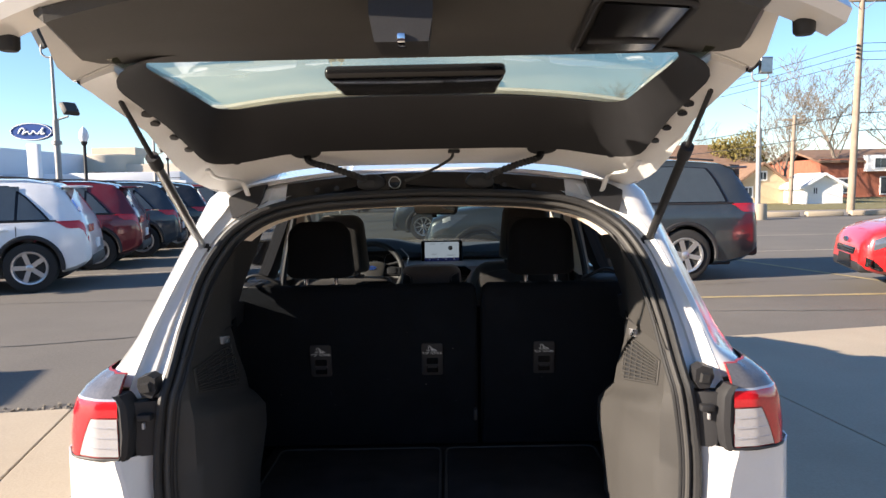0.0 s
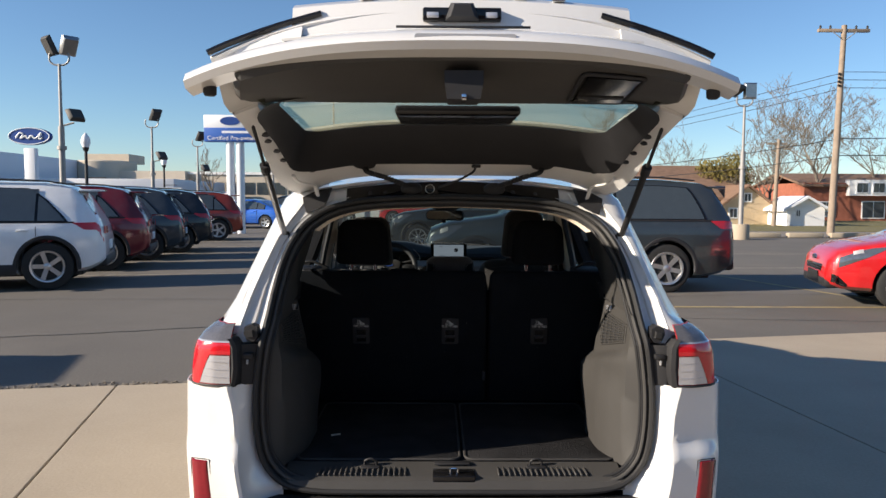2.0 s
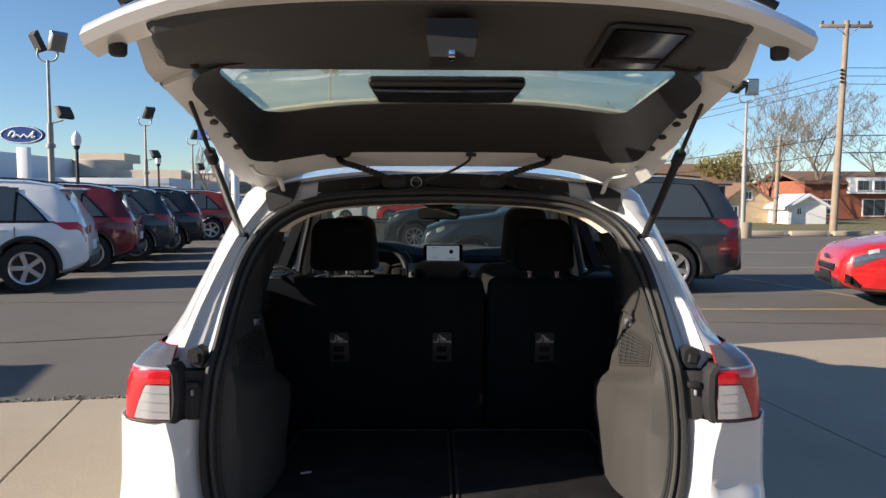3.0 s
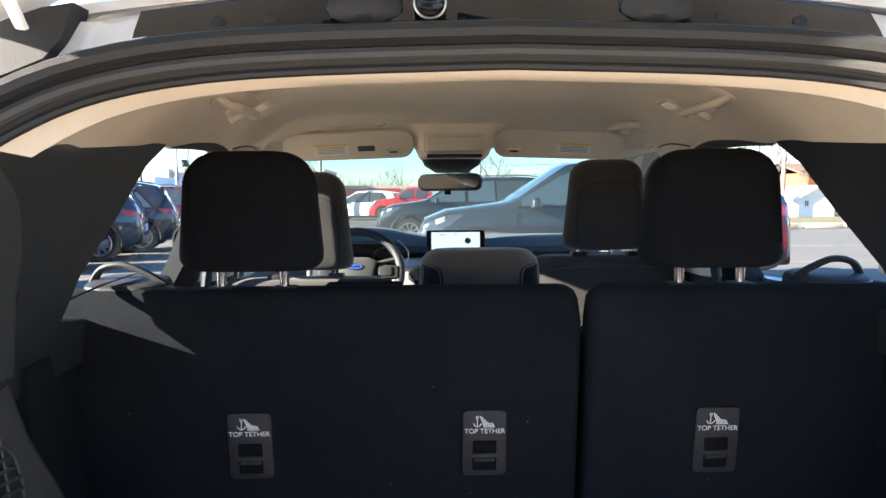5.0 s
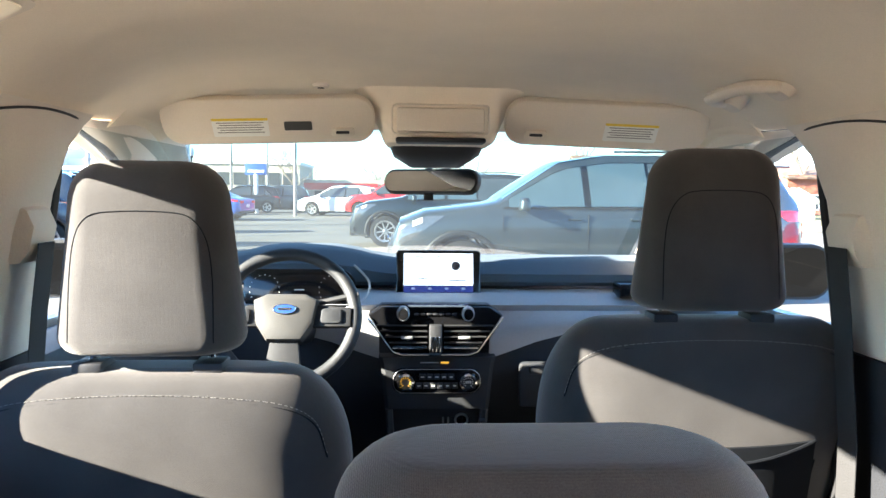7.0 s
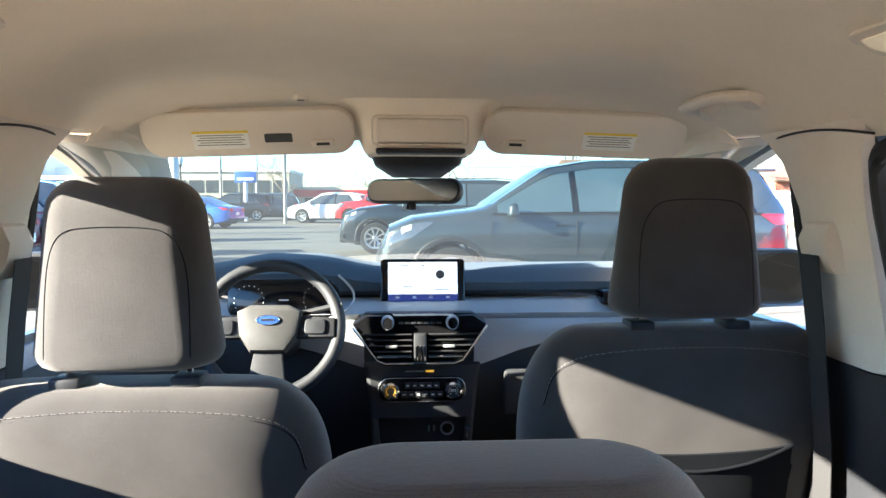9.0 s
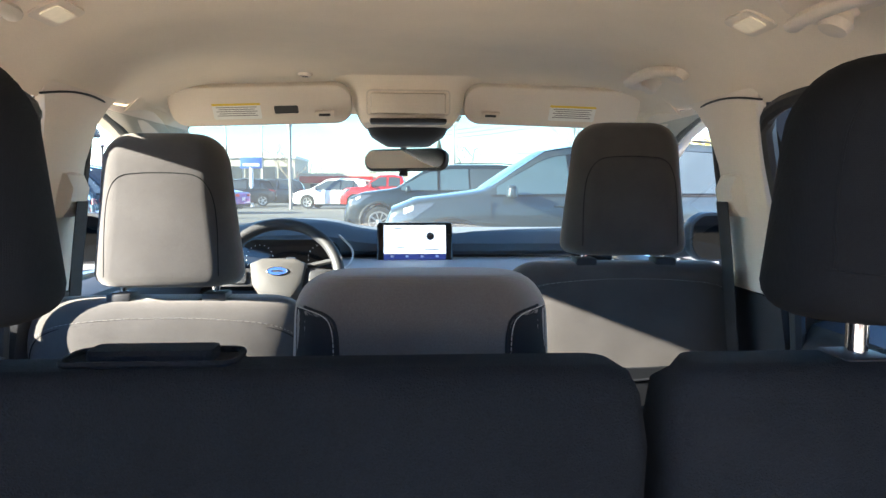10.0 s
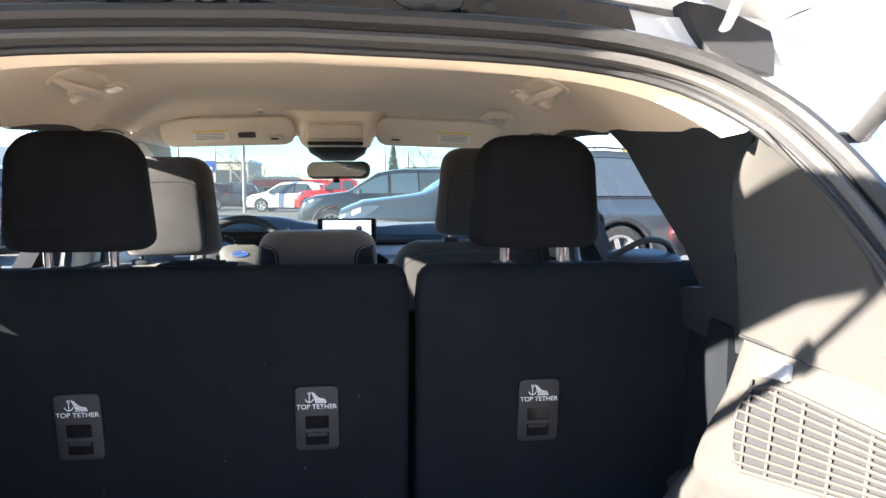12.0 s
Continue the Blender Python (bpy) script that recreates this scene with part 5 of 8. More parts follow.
solo("belt_strap", sheet([[Vector((-0.700, 0.70 + d, 1.098)), Vector((-0.672, 0.76 + d, 1.118)), Vector((-0.650, 0.83 + d, 1.132)), Vector((-0.625, 0.89 + d, 1.142))] for d in (0.0, 0.018, 0.036)], 0.0015), BELT, "black belt strap lying over the seat shoulder", "strap")
rng = random.Random(31)
bm = bmesh.new()
for k in range(58):
    on_seat = k < 34
    x = rng.uniform(-0.70, 0.70)
    if on_seat:
        z = rng.uniform(0.62, 1.085)
        y = lerp([(0.53, 0.8945), (0.70, 0.8745), (0.90, 0.8445), (1.06, 0.8245), (1.098, 0.8265)], z) - 0.0006
        m = Matrix.Translation((x, y, z)) @ Matrix.Rotation(radians(90), 4, 'X')
    else:
        m = Matrix.Translation((x * 0.8, rng.uniform(0.2, 0.8), 0.4952))
    if on_seat and 0.16 < x < 0.19:
        continue
    a, w = rng.uniform(0, 3.1), rng.choice((0.0003, 0.0004, 0.0006))
    m = m @ Matrix.Rotation(a, 4, 'Z')
    L = rng.choice((0.0004, 0.0006, 0.0008, 0.002))
    bm.faces.new([bm.verts.new(m @ Vector(c)) for c in ((-L, -w, 0), (L, -w, 0), (L, w, 0), (-L, w, 0))])
solo("lint", bm, THREAD, "pale lint specks on the black carpet and seat backs", "lint", kind="stuff", smooth=False)


def rear_headrest(cx):
    h = thing("rear_headrest", "dark cloth rear headrest on two chrome posts", "headrest", at=(cx, 0.885, 1.115), group="rear headrests")
    bm = pillow(0.250, 0.125, 0.205, 0.05, 0, -0.01, 0.138, taper=0.88, top=0.85, lean=0.05, corner=0.055, n=22)
    low = drape(bm, smooth_curve([(-0.108, 0, 0.078), (-0.06, 0, 0.074), (0, 0, 0.073), (0.06, 0, 0.074), (0.108, 0, 0.078)], 8), (0, 1, 0), 0.0)
    sides = [drape(bm, smooth_curve([(e * 0.104, 0, 0.08), (e * 0.103, 0, 0.13), (e * 0.098, 0, 0.18), (e * 0.088, 0, 0.205)], 6), (0, 1, 0), 0.0) for e in (-1, 1)]
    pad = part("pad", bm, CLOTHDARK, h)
    for line in [low] + sides:
        part("seam", tube(line, 0.0011, 6), CLOTHDARK, pad)
    for s in (-1, 1):
        part("post", tube([(s * 0.055, -0.012, -0.02), (s * 0.055, -0.012, 0.035), (s * 0.055, -0.006, 0.075)], 0.0085, 14), CHROME, h)
        part("post_collar", box(s * 0.055 - 0.022, s * 0.055 + 0.022, -0.035, 0.012, -0.006, 0.006, 0.004), BLACK, h)
    return h


rear_headrest(-0.405)
rear_headrest(0.405)
mid = thing("middle_headrest", "low grey cloth middle headrest with dark sides and pale stitching", "headrest", at=(0, 0.965, 1.068))
bm = pillow(0.232, 0.120, 0.128, 0.045, 0, 0, 0.046, taper=0.96, top=0.80, corner=0.034, n=20)
seams = []
for s in (-1, 1):
    seams.append(drape(bm, smooth_curve([(s * 0.068, 0, -0.004), (s * 0.070, 0, 0.03), (s * 0.0715, 0, 0.064), (s * 0.079, 0, 0.078), (s * 0.100, 0, 0.084)], 8), (0, 1, 0)))
sides = []
for sx in (-1, 1):
    sides.append([drape(bm, [(sx * x, 0, z) for x in steps(lerp([(0.03, 0.070), (0.064, 0.0715), (0.078, 0.079), (0.084, 0.100)], z), 0.1085, 6)], (0, 1, 0), 0.0008) for z in steps(-0.012, 0.082, 15)])
part("pad", bm, CLOTH, mid)
for rows in sides:
    n = min(len(r) for r in rows)
    part("side_panel", sheet([r[:n] for r in rows]), CLOTHDARK, mid, "dark cloth side panel")
for line in seams:
    part("seam", tube(line, 0.0013, 6), CLOTHDARK, mid)
for line in seams:
    bm = bmesh.new()
    stitch(bm, [p + Vector((0.004 if p.x > 0 else -0.004, -0.0004, 0)) for p in line], 0.00045, 0.003, 0.003)
    part("stitching", bm, THREAD, mid)
part("base_strip", box(-0.06, 0.06, -0.02, 0.02, -0.03, -0.012, 0.004), BLACK, mid)


# front seats
def front_seat(cx, cy, dz, rise, hem, label):
    st = thing("front_seat", label, "car seat", at=(cx, cy, 0.34), group="front seats")
    rings = []
    for k in range(25):
        t = math.sin(math.pi / 2 * k / 24)
        z = 0.24 + 0.47 * t + dz * t
        y = 0.06 - 0.135 * t
        w = lerp([(0, 0.50), (0.3, 0.56), (0.6, 0.575)], t) if t < 0.6 else 0.37 + 0.205 * math.sqrt(max(0, 1 - ((t - 0.6) / 0.4) ** 2.6))
        d = 0.22 - 0.05 * t if t < 0.7 else 0.04 + 0.145 * math.sqrt(max(0, 1 - ((t - 0.7) / 0.3) ** 2.4))
        rings.append([Vector((math.copysign(abs(math.cos(q)) ** 0.55, math.cos(q)) * w / 2, math.copysign(abs(math.sin(q)) ** 0.8, math.sin(q)) * d / 2 + y, z)) for q in steps(0.0, 2 * math.pi * 39 / 40, 39)])
    ztop = 0.71 + dz
    back = loft(rings)
    line = drape(back, smooth_curve([(-0.255, 0, ztop - 0.13), (-0.238, 0, ztop - 0.075), (-0.19, 0, ztop - 0.046), (-0.10, 0, ztop - 0.034), (0, 0, ztop - 0.031), (0.10, 0, ztop - 0.034), (0.19, 0, ztop - 0.046), (0.238, 0, ztop - 0.075), (0.255, 0, ztop - 0.13)], 8), (0, 1, 0), 0.0008)
    low = drape(back, smooth_curve([(-0.20, 0, 0.50), (-0.19, 0, 0.40), (-0.17, 0, 0.28)], 6), (0, 1, 0), 0.0006)
    pocket = [drape(back, [(x, 0, z + 0.012 * (x / 0.2) ** 2) for x in steps(-0.19, 0.19, 12)], (0, 1, 0), 0.007 if z > 0.3 else 0.003) for z in steps(hem, 0.26, 8)]
    part("backrest", back, CLOTH, st, "grey woven cloth backrest")
    part("shoulder_seam", tube([p + Vector((0, 0.0006, -0.006)) for p in line], 0.0012, 6), CLOTHDARK, st)
    bm = bmesh.new()
    stitch(bm, line, 0.0005, 0.0035, 0.004)
    part("stitching", bm, THREAD, st)
    for s in (-1, 1):
        part("side_seam", tube([Vector((-s * p.x, p.y, p.z)) for p in low], 0.0015, 6), CLOTHDARK, st)
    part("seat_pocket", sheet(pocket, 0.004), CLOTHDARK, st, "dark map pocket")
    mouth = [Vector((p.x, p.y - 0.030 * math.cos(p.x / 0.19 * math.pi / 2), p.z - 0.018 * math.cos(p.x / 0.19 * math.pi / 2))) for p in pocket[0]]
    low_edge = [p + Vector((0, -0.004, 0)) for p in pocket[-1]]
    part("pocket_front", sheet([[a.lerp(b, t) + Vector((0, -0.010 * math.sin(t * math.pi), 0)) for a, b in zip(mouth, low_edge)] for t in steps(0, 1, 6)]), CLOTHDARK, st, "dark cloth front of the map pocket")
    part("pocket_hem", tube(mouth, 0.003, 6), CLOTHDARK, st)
    part("cushion", box(-0.25, 0.25, 0.02, 0.52, 0.08, 0.27, 0.05, 3), CLOTH, st)
    part("seat_rail", box(-0.22, 0.22, 0.0, 0.45, 0.0, 0.08, 0.01), BLACK, st)
    for s in (-1, 1):
        part("post", tube([(s * 0.085, -0.085, ztop - 0.03), (s * 0.085, -0.083, ztop + rise + 0.03)], 0.006, 10), CHROME, st)
        part("post_collar", box(s * 0.085 - 0.022, s * 0.085 + 0.022, -0.112, -0.062, ztop - 0.012, ztop + 0.010, 0.004), BLACK, st)
    hz = ztop + rise + 0.012
    hbm = pillow(0.272, 0.125, 0.275, 0.05, 0, -0.085, hz + 0.137, taper=0.80, top=0.70, lean=0.02, n=22, corner=0.052)
    for v in hbm.verts:
        if v.co.y < -0.085:
            v.co.y = min(-0.08, v.co.y + 0.7 * v.co.x ** 2)
    pts = drape(hbm, smooth_curve([(-0.100, 0, hz + 0.02), (-0.098, 0, hz + 0.11), (-0.090, 0, hz + 0.165), (-0.070, 0, hz + 0.195), (-0.035, 0, hz + 0.203), (0.035, 0, hz + 0.203), (0.070, 0, hz + 0.195), (0.090, 0, hz + 0.165), (0.098, 0, hz + 0.11), (0.100, 0, hz + 0.02)], 8), (0, 1, 0), 0.0)
    hr = part("headrest", hbm, CLOTH, st, "grey cloth headrest")
    part("headrest_seam", tube(pts, 0.0009, 6), CLOTHDARK, hr)
    return st


front_seat(-0.445, 1.74, 0.0, 0.012, 0.44, "grey cloth driver seat lit across its back")
front_seat(0.455, 1.90, 0.045, 0.006, 0.53, "grey cloth passenger seat with a dark map pocket")

# dashboard
dash = thing("dashboard", "dark dashboard with a silver strip and centre stack", "dashboard", at=(0, 2.8, 0.7))
D0 = Vector((0, 2.8, 0.7))


def dashed(rows):
    return [[Vector(p) - D0 for p in r] for r in rows]


rows = []
for x in steps(-0.74, 0.74, 24):
    hump = 0.035 * math.exp(-((x + 0.40) / 0.20) ** 4)
    rows.append([Vector((x, y, z)) for y, z in ((3.40, 1.04), (3.20, 1.085), (3.04, 1.10 + hump), (2.93, 1.085 + hump), (2.865, 1.05 + hump * 0.9), (2.86, 1.025), (2.885, 1.01))])
part("upper_pad", sheet(dashed(rows), 0.01), DASH, dash, "dark grained dashboard top")
rows = []
for x in steps(-0.74, 0.74, 24):
    rows.append([Vector((x, y, z)) for y, z in ((2.89, 1.0), (2.81, 0.995), (2.77, 0.965), (2.79, 0.925), (2.86, 0.905))])
part("silver_strip", sheet(dashed(rows), 0.008), SILVER, dash, "satin silver dashboard strip")
rows = []
for x in steps(-0.74, 0.74, 16):
    rows.append([Vector((x, y, z)) for y, z in ((2.86, 0.91), (2.79, 0.895), (2.77, 0.80), (2.78, 0.68), (2.85, 0.50), (2.95, 0.36))])
part("lower_panel", sheet(dashed(rows), 0.01), DARKTRIM, dash, "dark lower dashboard")
for s in (-1, 1):
    rows = []
    for x in steps(0.17, 0.64, 16):
        low = lerp([(0.17, 0.800), (0.22, 0.816), (0.315, 0.851), (0.41, 0.876), (0.527, 0.905), (0.64, 0.925)], x)
        rows.append([Vector((0.014 + s * x, 2.766 - 0.008 * math.sin(t * math.pi) - 0.004 * t, 0.948 + (low - 0.948) * t)) for t in steps(0, 1, 6)] + [Vector((0.014 + s * x, 2.79, low - 0.004))])
    part("silver_sweep", sheet(dashed(rows), 0.006), SILVER, dash, "satin silver trim curving down beside the vents")
# centre stack: vents and knobs
vent = part("centre_vent", loft([[Vector((x * k, 2.685 + d, 0.885 + z * k)) - D0 for x, z in ((-0.235, 0.045), (-0.19, 0.072), (0.19, 0.072), (0.235, 0.045), (0.15, -0.065), (0.12, -0.075), (-0.12, -0.075), (-0.15, -0.065))] for d, k in ((0.09, 1.0), (0.006, 1.0), (0.0, 0.985))]), GLOSSBLACK, dash, "gloss black centre panel with air vents")
for s in (-1, 1):
    part("chrome_edge", tube([Vector((s * x, 2.681, z)) - D0 for x, z in ((0.235, 0.925), (0.15, 0.822), (0.12, 0.812), (0, 0.812))], 0.0035, 6), CHROME, vent)
    part("knob", lathe([(0.008, -0.022), (0.020, -0.020), (0.023, 0.0)], 20, 'Y', m=Matrix.Translation(Vector((s * 0.113, 2.685, 0.937)) - D0)), SILVER, vent, "chrome-ringed knob")
    part("knob_face", lathe([(0.004, -0.024), (0.0165, -0.0235), (0.017, -0.018)], 20, 'Y', m=Matrix.Translation(Vector((s * 0.113, 2.685, 0.937)) - D0)), GLOSSBLACK, vent)
    for k in range(5):
        z = 0.902 - 0.017 * k
        w = 0.205 - 0.014 * k
        part("vent_slat", tube([Vector((s * 0.03, 2.676, z)) - D0, Vector((s * w, 2.678, z)) - D0], 0.0042, 6, flat=0.6), CHROME if k == 4 else BLACK, vent)
    part("vent_tab", box(s * 0.10 - 0.02, s * 0.10 + 0.02, 2.664 - 2.8, 2.672 - 2.8, 0.864 - 0.7, 0.872 - 0.7, 0.002), SILVER, vent)
part("vent_divider", box(-0.022, 0.022, 2.664 - 2.8, 2.69 - 2.8, 0.822 - 0.7, 0.905 - 0.7, 0.004), DARKTRIM, vent)
for dx in (-0.013, 0.0, 0.013):
    part("divider_fin", box(dx - 0.004, dx + 0.004, 2.658 - 2.8, 2.668 - 2.8, 0.826 - 0.7, 0.872 - 0.7, 0.002), CHROME, vent)
for k in range(7):
    part("button", box(-0.075 + 0.022 * k, -0.058 + 0.022 * k, 2.680 - 2.8, 2.688 - 2.8, 0.932 - 0.7, 0.938 - 0.7, 0.001), DARKTRIM, vent)
vent.location, vent.scale = (0.014, 0, 0.016), (0.85, 1, 1)
part("passenger_vent", box(0.59, 0.72, 2.765 - 2.8, 2.85 - 2.8, 0.985 - 0.7, 1.032 - 0.7, 0.008), GLOSSBLACK, dash)
stack = part("centre_fascia", loft([[Vector((0.022 + px, 2.715 + dy, z)) - D0 for px, dy in ((-hx, 0.10), (-hx, 0.012), (-hx + 0.012, 0.0), (hx - 0.012, 0.0), (hx, 0.012), (hx, 0.10))] for z, hx in ((0.655, 0.158), (0.70, 0.163), (0.78, 0.170), (0.815, 0.178))]), DARKTRIM, dash, "dark tapered centre fascia")
for s in (-1, 1):
    part("stack_cheek", loft([[Vector((0.022 + s * px, 2.715 + dy, z)) - D0 for px, dy in ((hx, 0.10), (hx, 0.006), (hx - 0.008, 0.0), (hx - 0.020, 0.004), (hx - 0.022, 0.10))] for z, hx in ((0.45, 0.140), (0.56, 0.150), (0.652, 0.157))]), GREYTRIM, dash, "grey side of the open tray")
tray = part("tray_back", box(-0.115, 0.159, 2.765 - 2.8, 2.785 - 2.8, 0.45 - 0.7, 0.654 - 0.7, 0.004), BLACK, dash, "black back of the open tray")
part("socket_ring", lathe([(0.016, 0.004), (0.017, -0.008), (0.021, -0.008), (0.023, 0.004)], 20, 'Y', m=Matrix.Translation(Vector((0.100, 2.765, 0.605)) - D0)), SILVER, tray, "chrome ring of a power socket")
part("socket_cap", lathe([(0.003, -0.005), (0.015, -0.004), (0.016, 0.004)], 16, 'Y', m=Matrix.Translation(Vector((0.100, 2.765, 0.605)) - D0)), GLOSSBLACK, tray)
for k in range(2):
    part("usb_port", box(0.040 + 0.016 * k, 0.046 + 0.016 * k, 2.758 - 2.8, 2.768 - 2.8, 0.597 - 0.7, 0.614 - 0.7, 0.001), STEEL, tray)
# dark upright with a chrome strip painting the sun on the console edge
part("console_edge", tube([Vector((0.148, 2.62, 0.50)) - D0, Vector((0.150, 2.615, 0.60)) - D0, Vector((0.150, 2.612, 0.655)) - D0], 0.011, 10), DARKTRIM, dash)
part("sunlit_edge_strip", tube([Vector((0.146, 2.603, 0.585)) - D0, Vector((0.146, 2.600, 0.645)) - D0], 0.004, 8, flat=0.6), CHROME, dash, "chrome strip standing in for the sunlit console edge")
bezel = part("climate_bezel", plate(rounded(0.268, 0.078, 0.034, 8), 0.008, Matrix.Translation(Vector((0.020, 2.711, 0.744)) - D0) @ Matrix.Rotation(radians(90), 4, 'X'), bevel=0.002), GLOSSBLACK, stack, "gloss black climate panel")
part("bezel_line", tube([Vector((0.020 + px, 2.702, 0.744 + pz)) - D0 for px, pz in rounded(0.262, 0.072, 0.032, 8)], 0.0007, 6, closed=True), STEEL, bezel)
for s in (-1, 1):
    kc = Vector((0.020 + s * 0.094, 2.703, 0.744)) - D0
    part("climate_knob", lathe([(0.017, -0.004), (0.020, -0.022), (0.026, -0.020), (0.029, 0.0)], 24, 'Y', m=Matrix.Translation(kc)), CHROME, bezel, "chrome-ringed climate knob")
    part("climate_knob_face", lathe([(0.003, -0.012), (0.018, -0.011), (0.019, -0.004)], 20, 'Y', m=Matrix.Translation(kc)), BLACK, bezel)
    bm = bmesh.new()
    for k in range(11):
        a = radians(-50 + 28 * k)
        box(-0.0022, 0.0022, -0.0006, 0.0006, -0.0012, 0.0012, 0, bm=bm, m=Matrix.Translation(kc + Vector((0.0135 * math.cos(a), -0.0128, 0.0135 * math.sin(a)))) @ Matrix.Rotation(-a, 4, 'Y'))
    if s > 0:
        for dx in (-0.006, 0.0, 0.006):
            box(dx - 0.002, dx + 0.002, -0.0006, 0.0006, -0.004, 0.004, 0, bm=bm, m=Matrix.Translation(kc + Vector((0, -0.0128, 0))))
    part("knob_marks", bm, AMBER if s < 0 else PAPER, bezel, "lit amber dial marks" if s < 0 else "pale dial marks")
for r_, (z, n) in enumerate(((0.758, 5), (0.731, 6))):
    for k in range(n):
        x = 0.020 + (k - (n - 1) / 2) * 0.0215
        btn = part("climate_button", box(x - 0.0095, x + 0.0095, 2.698 - 2.8, 2.705 - 2.8, z - 0.009 - 0.7, z + 0.009 - 0.7, 0.001), DARKTRIM, bezel)
        part("button_mark", box(x - 0.0045, x + 0.0045, 2.6972 - 2.8, 2.699 - 2.8, z - 0.0016 - 0.7, z + 0.0016 - 0.7), PAPER, btn)
part("warning_text", box(-0.030, 0.026, 2.713 - 2.8, 2.718 - 2.8, 0.7965 - 0.7, 0.7995 - 0.7, 0.0005), STEEL, stack)
part("amber_lamp", box(0.032, 0.056, 2.712 - 2.8, 2.718 - 2.8, 0.795 - 0.7, 0.801 - 0.7, 0.0005), AMBER, stack, "amber lit warning lamp")
part("glovebox", box(0.27, 0.68, 2.705 - 2.8, 2.73 - 2.8, 0.66 - 0.7, 0.80 - 0.7, 0.012), DARKTRIM, dash)
part("glovebox_latch", box(0.30, 0.40, 2.695 - 2.8, 2.71 - 2.8, 0.765 - 0.7, 0.79 - 0.7, 0.006), BLACK, dash)
# screen
scr = thing("touch_screen", "lit touch screen standing on the dashboard", "screen", at=(0.028, 2.845, 1.0))
tilt = Matrix.Rotation(radians(90 - 12), 4, 'X')
sm = Matrix.Translation((0, 0.0, 0.05)) @ tilt
part("screen_body", plate(rounded(0.268, 0.155, 0.012), 0.02, sm @ Matrix.Translation((0, 0, -0.012)), bevel=0.004), GLOSSBLACK, scr)
part("display", plate(rounded(0.220, 0.102, 0.002), 0.002, sm @ Matrix.Translation((0, 0.016, 0.0085))), LCD, scr, "pale blue lit display")
part("display_bar", plate(rounded(0.220, 0.020, 0.001), 0.002, sm @ Matrix.Translation((0, -0.046, 0.0085))), LCDBLUE, scr, "dark blue menu bar")
bm = lathe([(0.008, 0.0), (0.014, 0.0), (0.014, 0.0012), (0.008, 0.0012), (0.008, 0.0)], 20, 'Z', m=sm @ Matrix.Translation((0.055, 0.027, 0.0105)))
plate([(-0.012, -0.002), (0.012, -0.002), (0.012, 0.002), (-0.012, 0.002)], 0.001, sm @ Matrix.Translation((0.055, 0.027, 0.0107)), bm)
plate([(-0.002, -0.012), (0.002, -0.012), (0.002, 0.012), (-0.002, 0.012)], 0.001, sm @ Matrix.Translation((0.055, 0.027, 0.0112)), bm)
part("display_icon", bm, LCDINK, scr)
for k, (x, y, w) in enumerate(((-0.05, -0.012, 0.03), (0.06, -0.02, 0.055), (-0.06, 0.055, 0.03), (0.0, 0.056, 0.012))):
    part("display_text", plate(rounded(w, 0.003, 0.0008, 1), 0.0006, sm @ Matrix.Translation((x, y, 0.0105))), LCDINK, scr)
for k in range(4):
    part("menu_mark", plate(rounded(0.012, 0.007, 0.002, 2), 0.0006, sm @ Matrix.Translation((-0.08 + 0.053 * k, -0.045, 0.0105))), PAPER, scr)
# instrument cluster
cl = thing("instrument_cluster", "dark instrument cluster behind the steering wheel", "instruments", at=(-0.40, 2.80, 1.0))
part("cluster_face", plate(rounded(0.34, 0.13, 0.05), 0.02, Matrix.Translation((0, 0.0, 0.005)) @ Matrix.Rotation(radians(78), 4, 'X'), bevel=0.004), GLOSSBLACK, cl)
for s in (-1, 1):
    bm = bmesh.new()
    for k in range(13):
        a = radians(-30 + 20 * k)
        m = Matrix.Translation((0, 0, 0.005)) @ Matrix.Rotation(radians(78), 4, 'X') @ Matrix.Translation((s * 0.105 + 0.045 * math.cos(a), 0.045 * math.sin(a), 0.0205))
        box(-0.0015, 0.0015, -0.0015, 0.0015, 0, 0.001, 0, bm=bm, m=m)
    part("dial_marks", bm, PAPER, cl)
part("cluster_text", plate(rounded(0.03, 0.004, 0.001, 1), 0.001, Matrix.Translation((0.0, 0, 0.005)) @ Matrix.Rotation(radians(78), 4, 'X') @ Matrix.Translation((0, 0.0, 0.0205))), PAPER, cl)
part("cluster_trim", tube(smooth_curve([(0.17, -0.06, 0.09), (0.215, -0.07, 0.04), (0.20, -0.075, -0.01), (0.12, -0.07, -0.05)], 5), 0.0035, 6), SILVER, cl)
# steering wheel
sw = thing("steering_wheel", "dark leather steering wheel with a blue oval badge", "steering wheel", at=(-0.392, 2.50, 0.973))
wm = Matrix.Rotation(radians(90 - 24), 4, 'X')
part("wheel_rim", tube([wm @ Vector((0.183 * math.cos(a), 0.178 * math.sin(a), 0)) for a in steps(0, 2 * math.pi * 47 / 48, 47)], 0.0178, 12, closed=True, up=(0, -1, 0.4)), DARKTRIM, sw, "dark leather rim")
part("hub", plate([(px, py - 0.005) for px, py in ((-0.085, 0.045), (-0.05, 0.062), (0.05, 0.062), (0.085, 0.045), (0.075, -0.02), (0.045, -0.065), (-0.045, -0.065), (-0.075, -0.02))], 0.04, wm @ Matrix.Translation((0, 0, 0.0)), bevel=0.014), GREYTRIM, sw, "grey airbag cover")
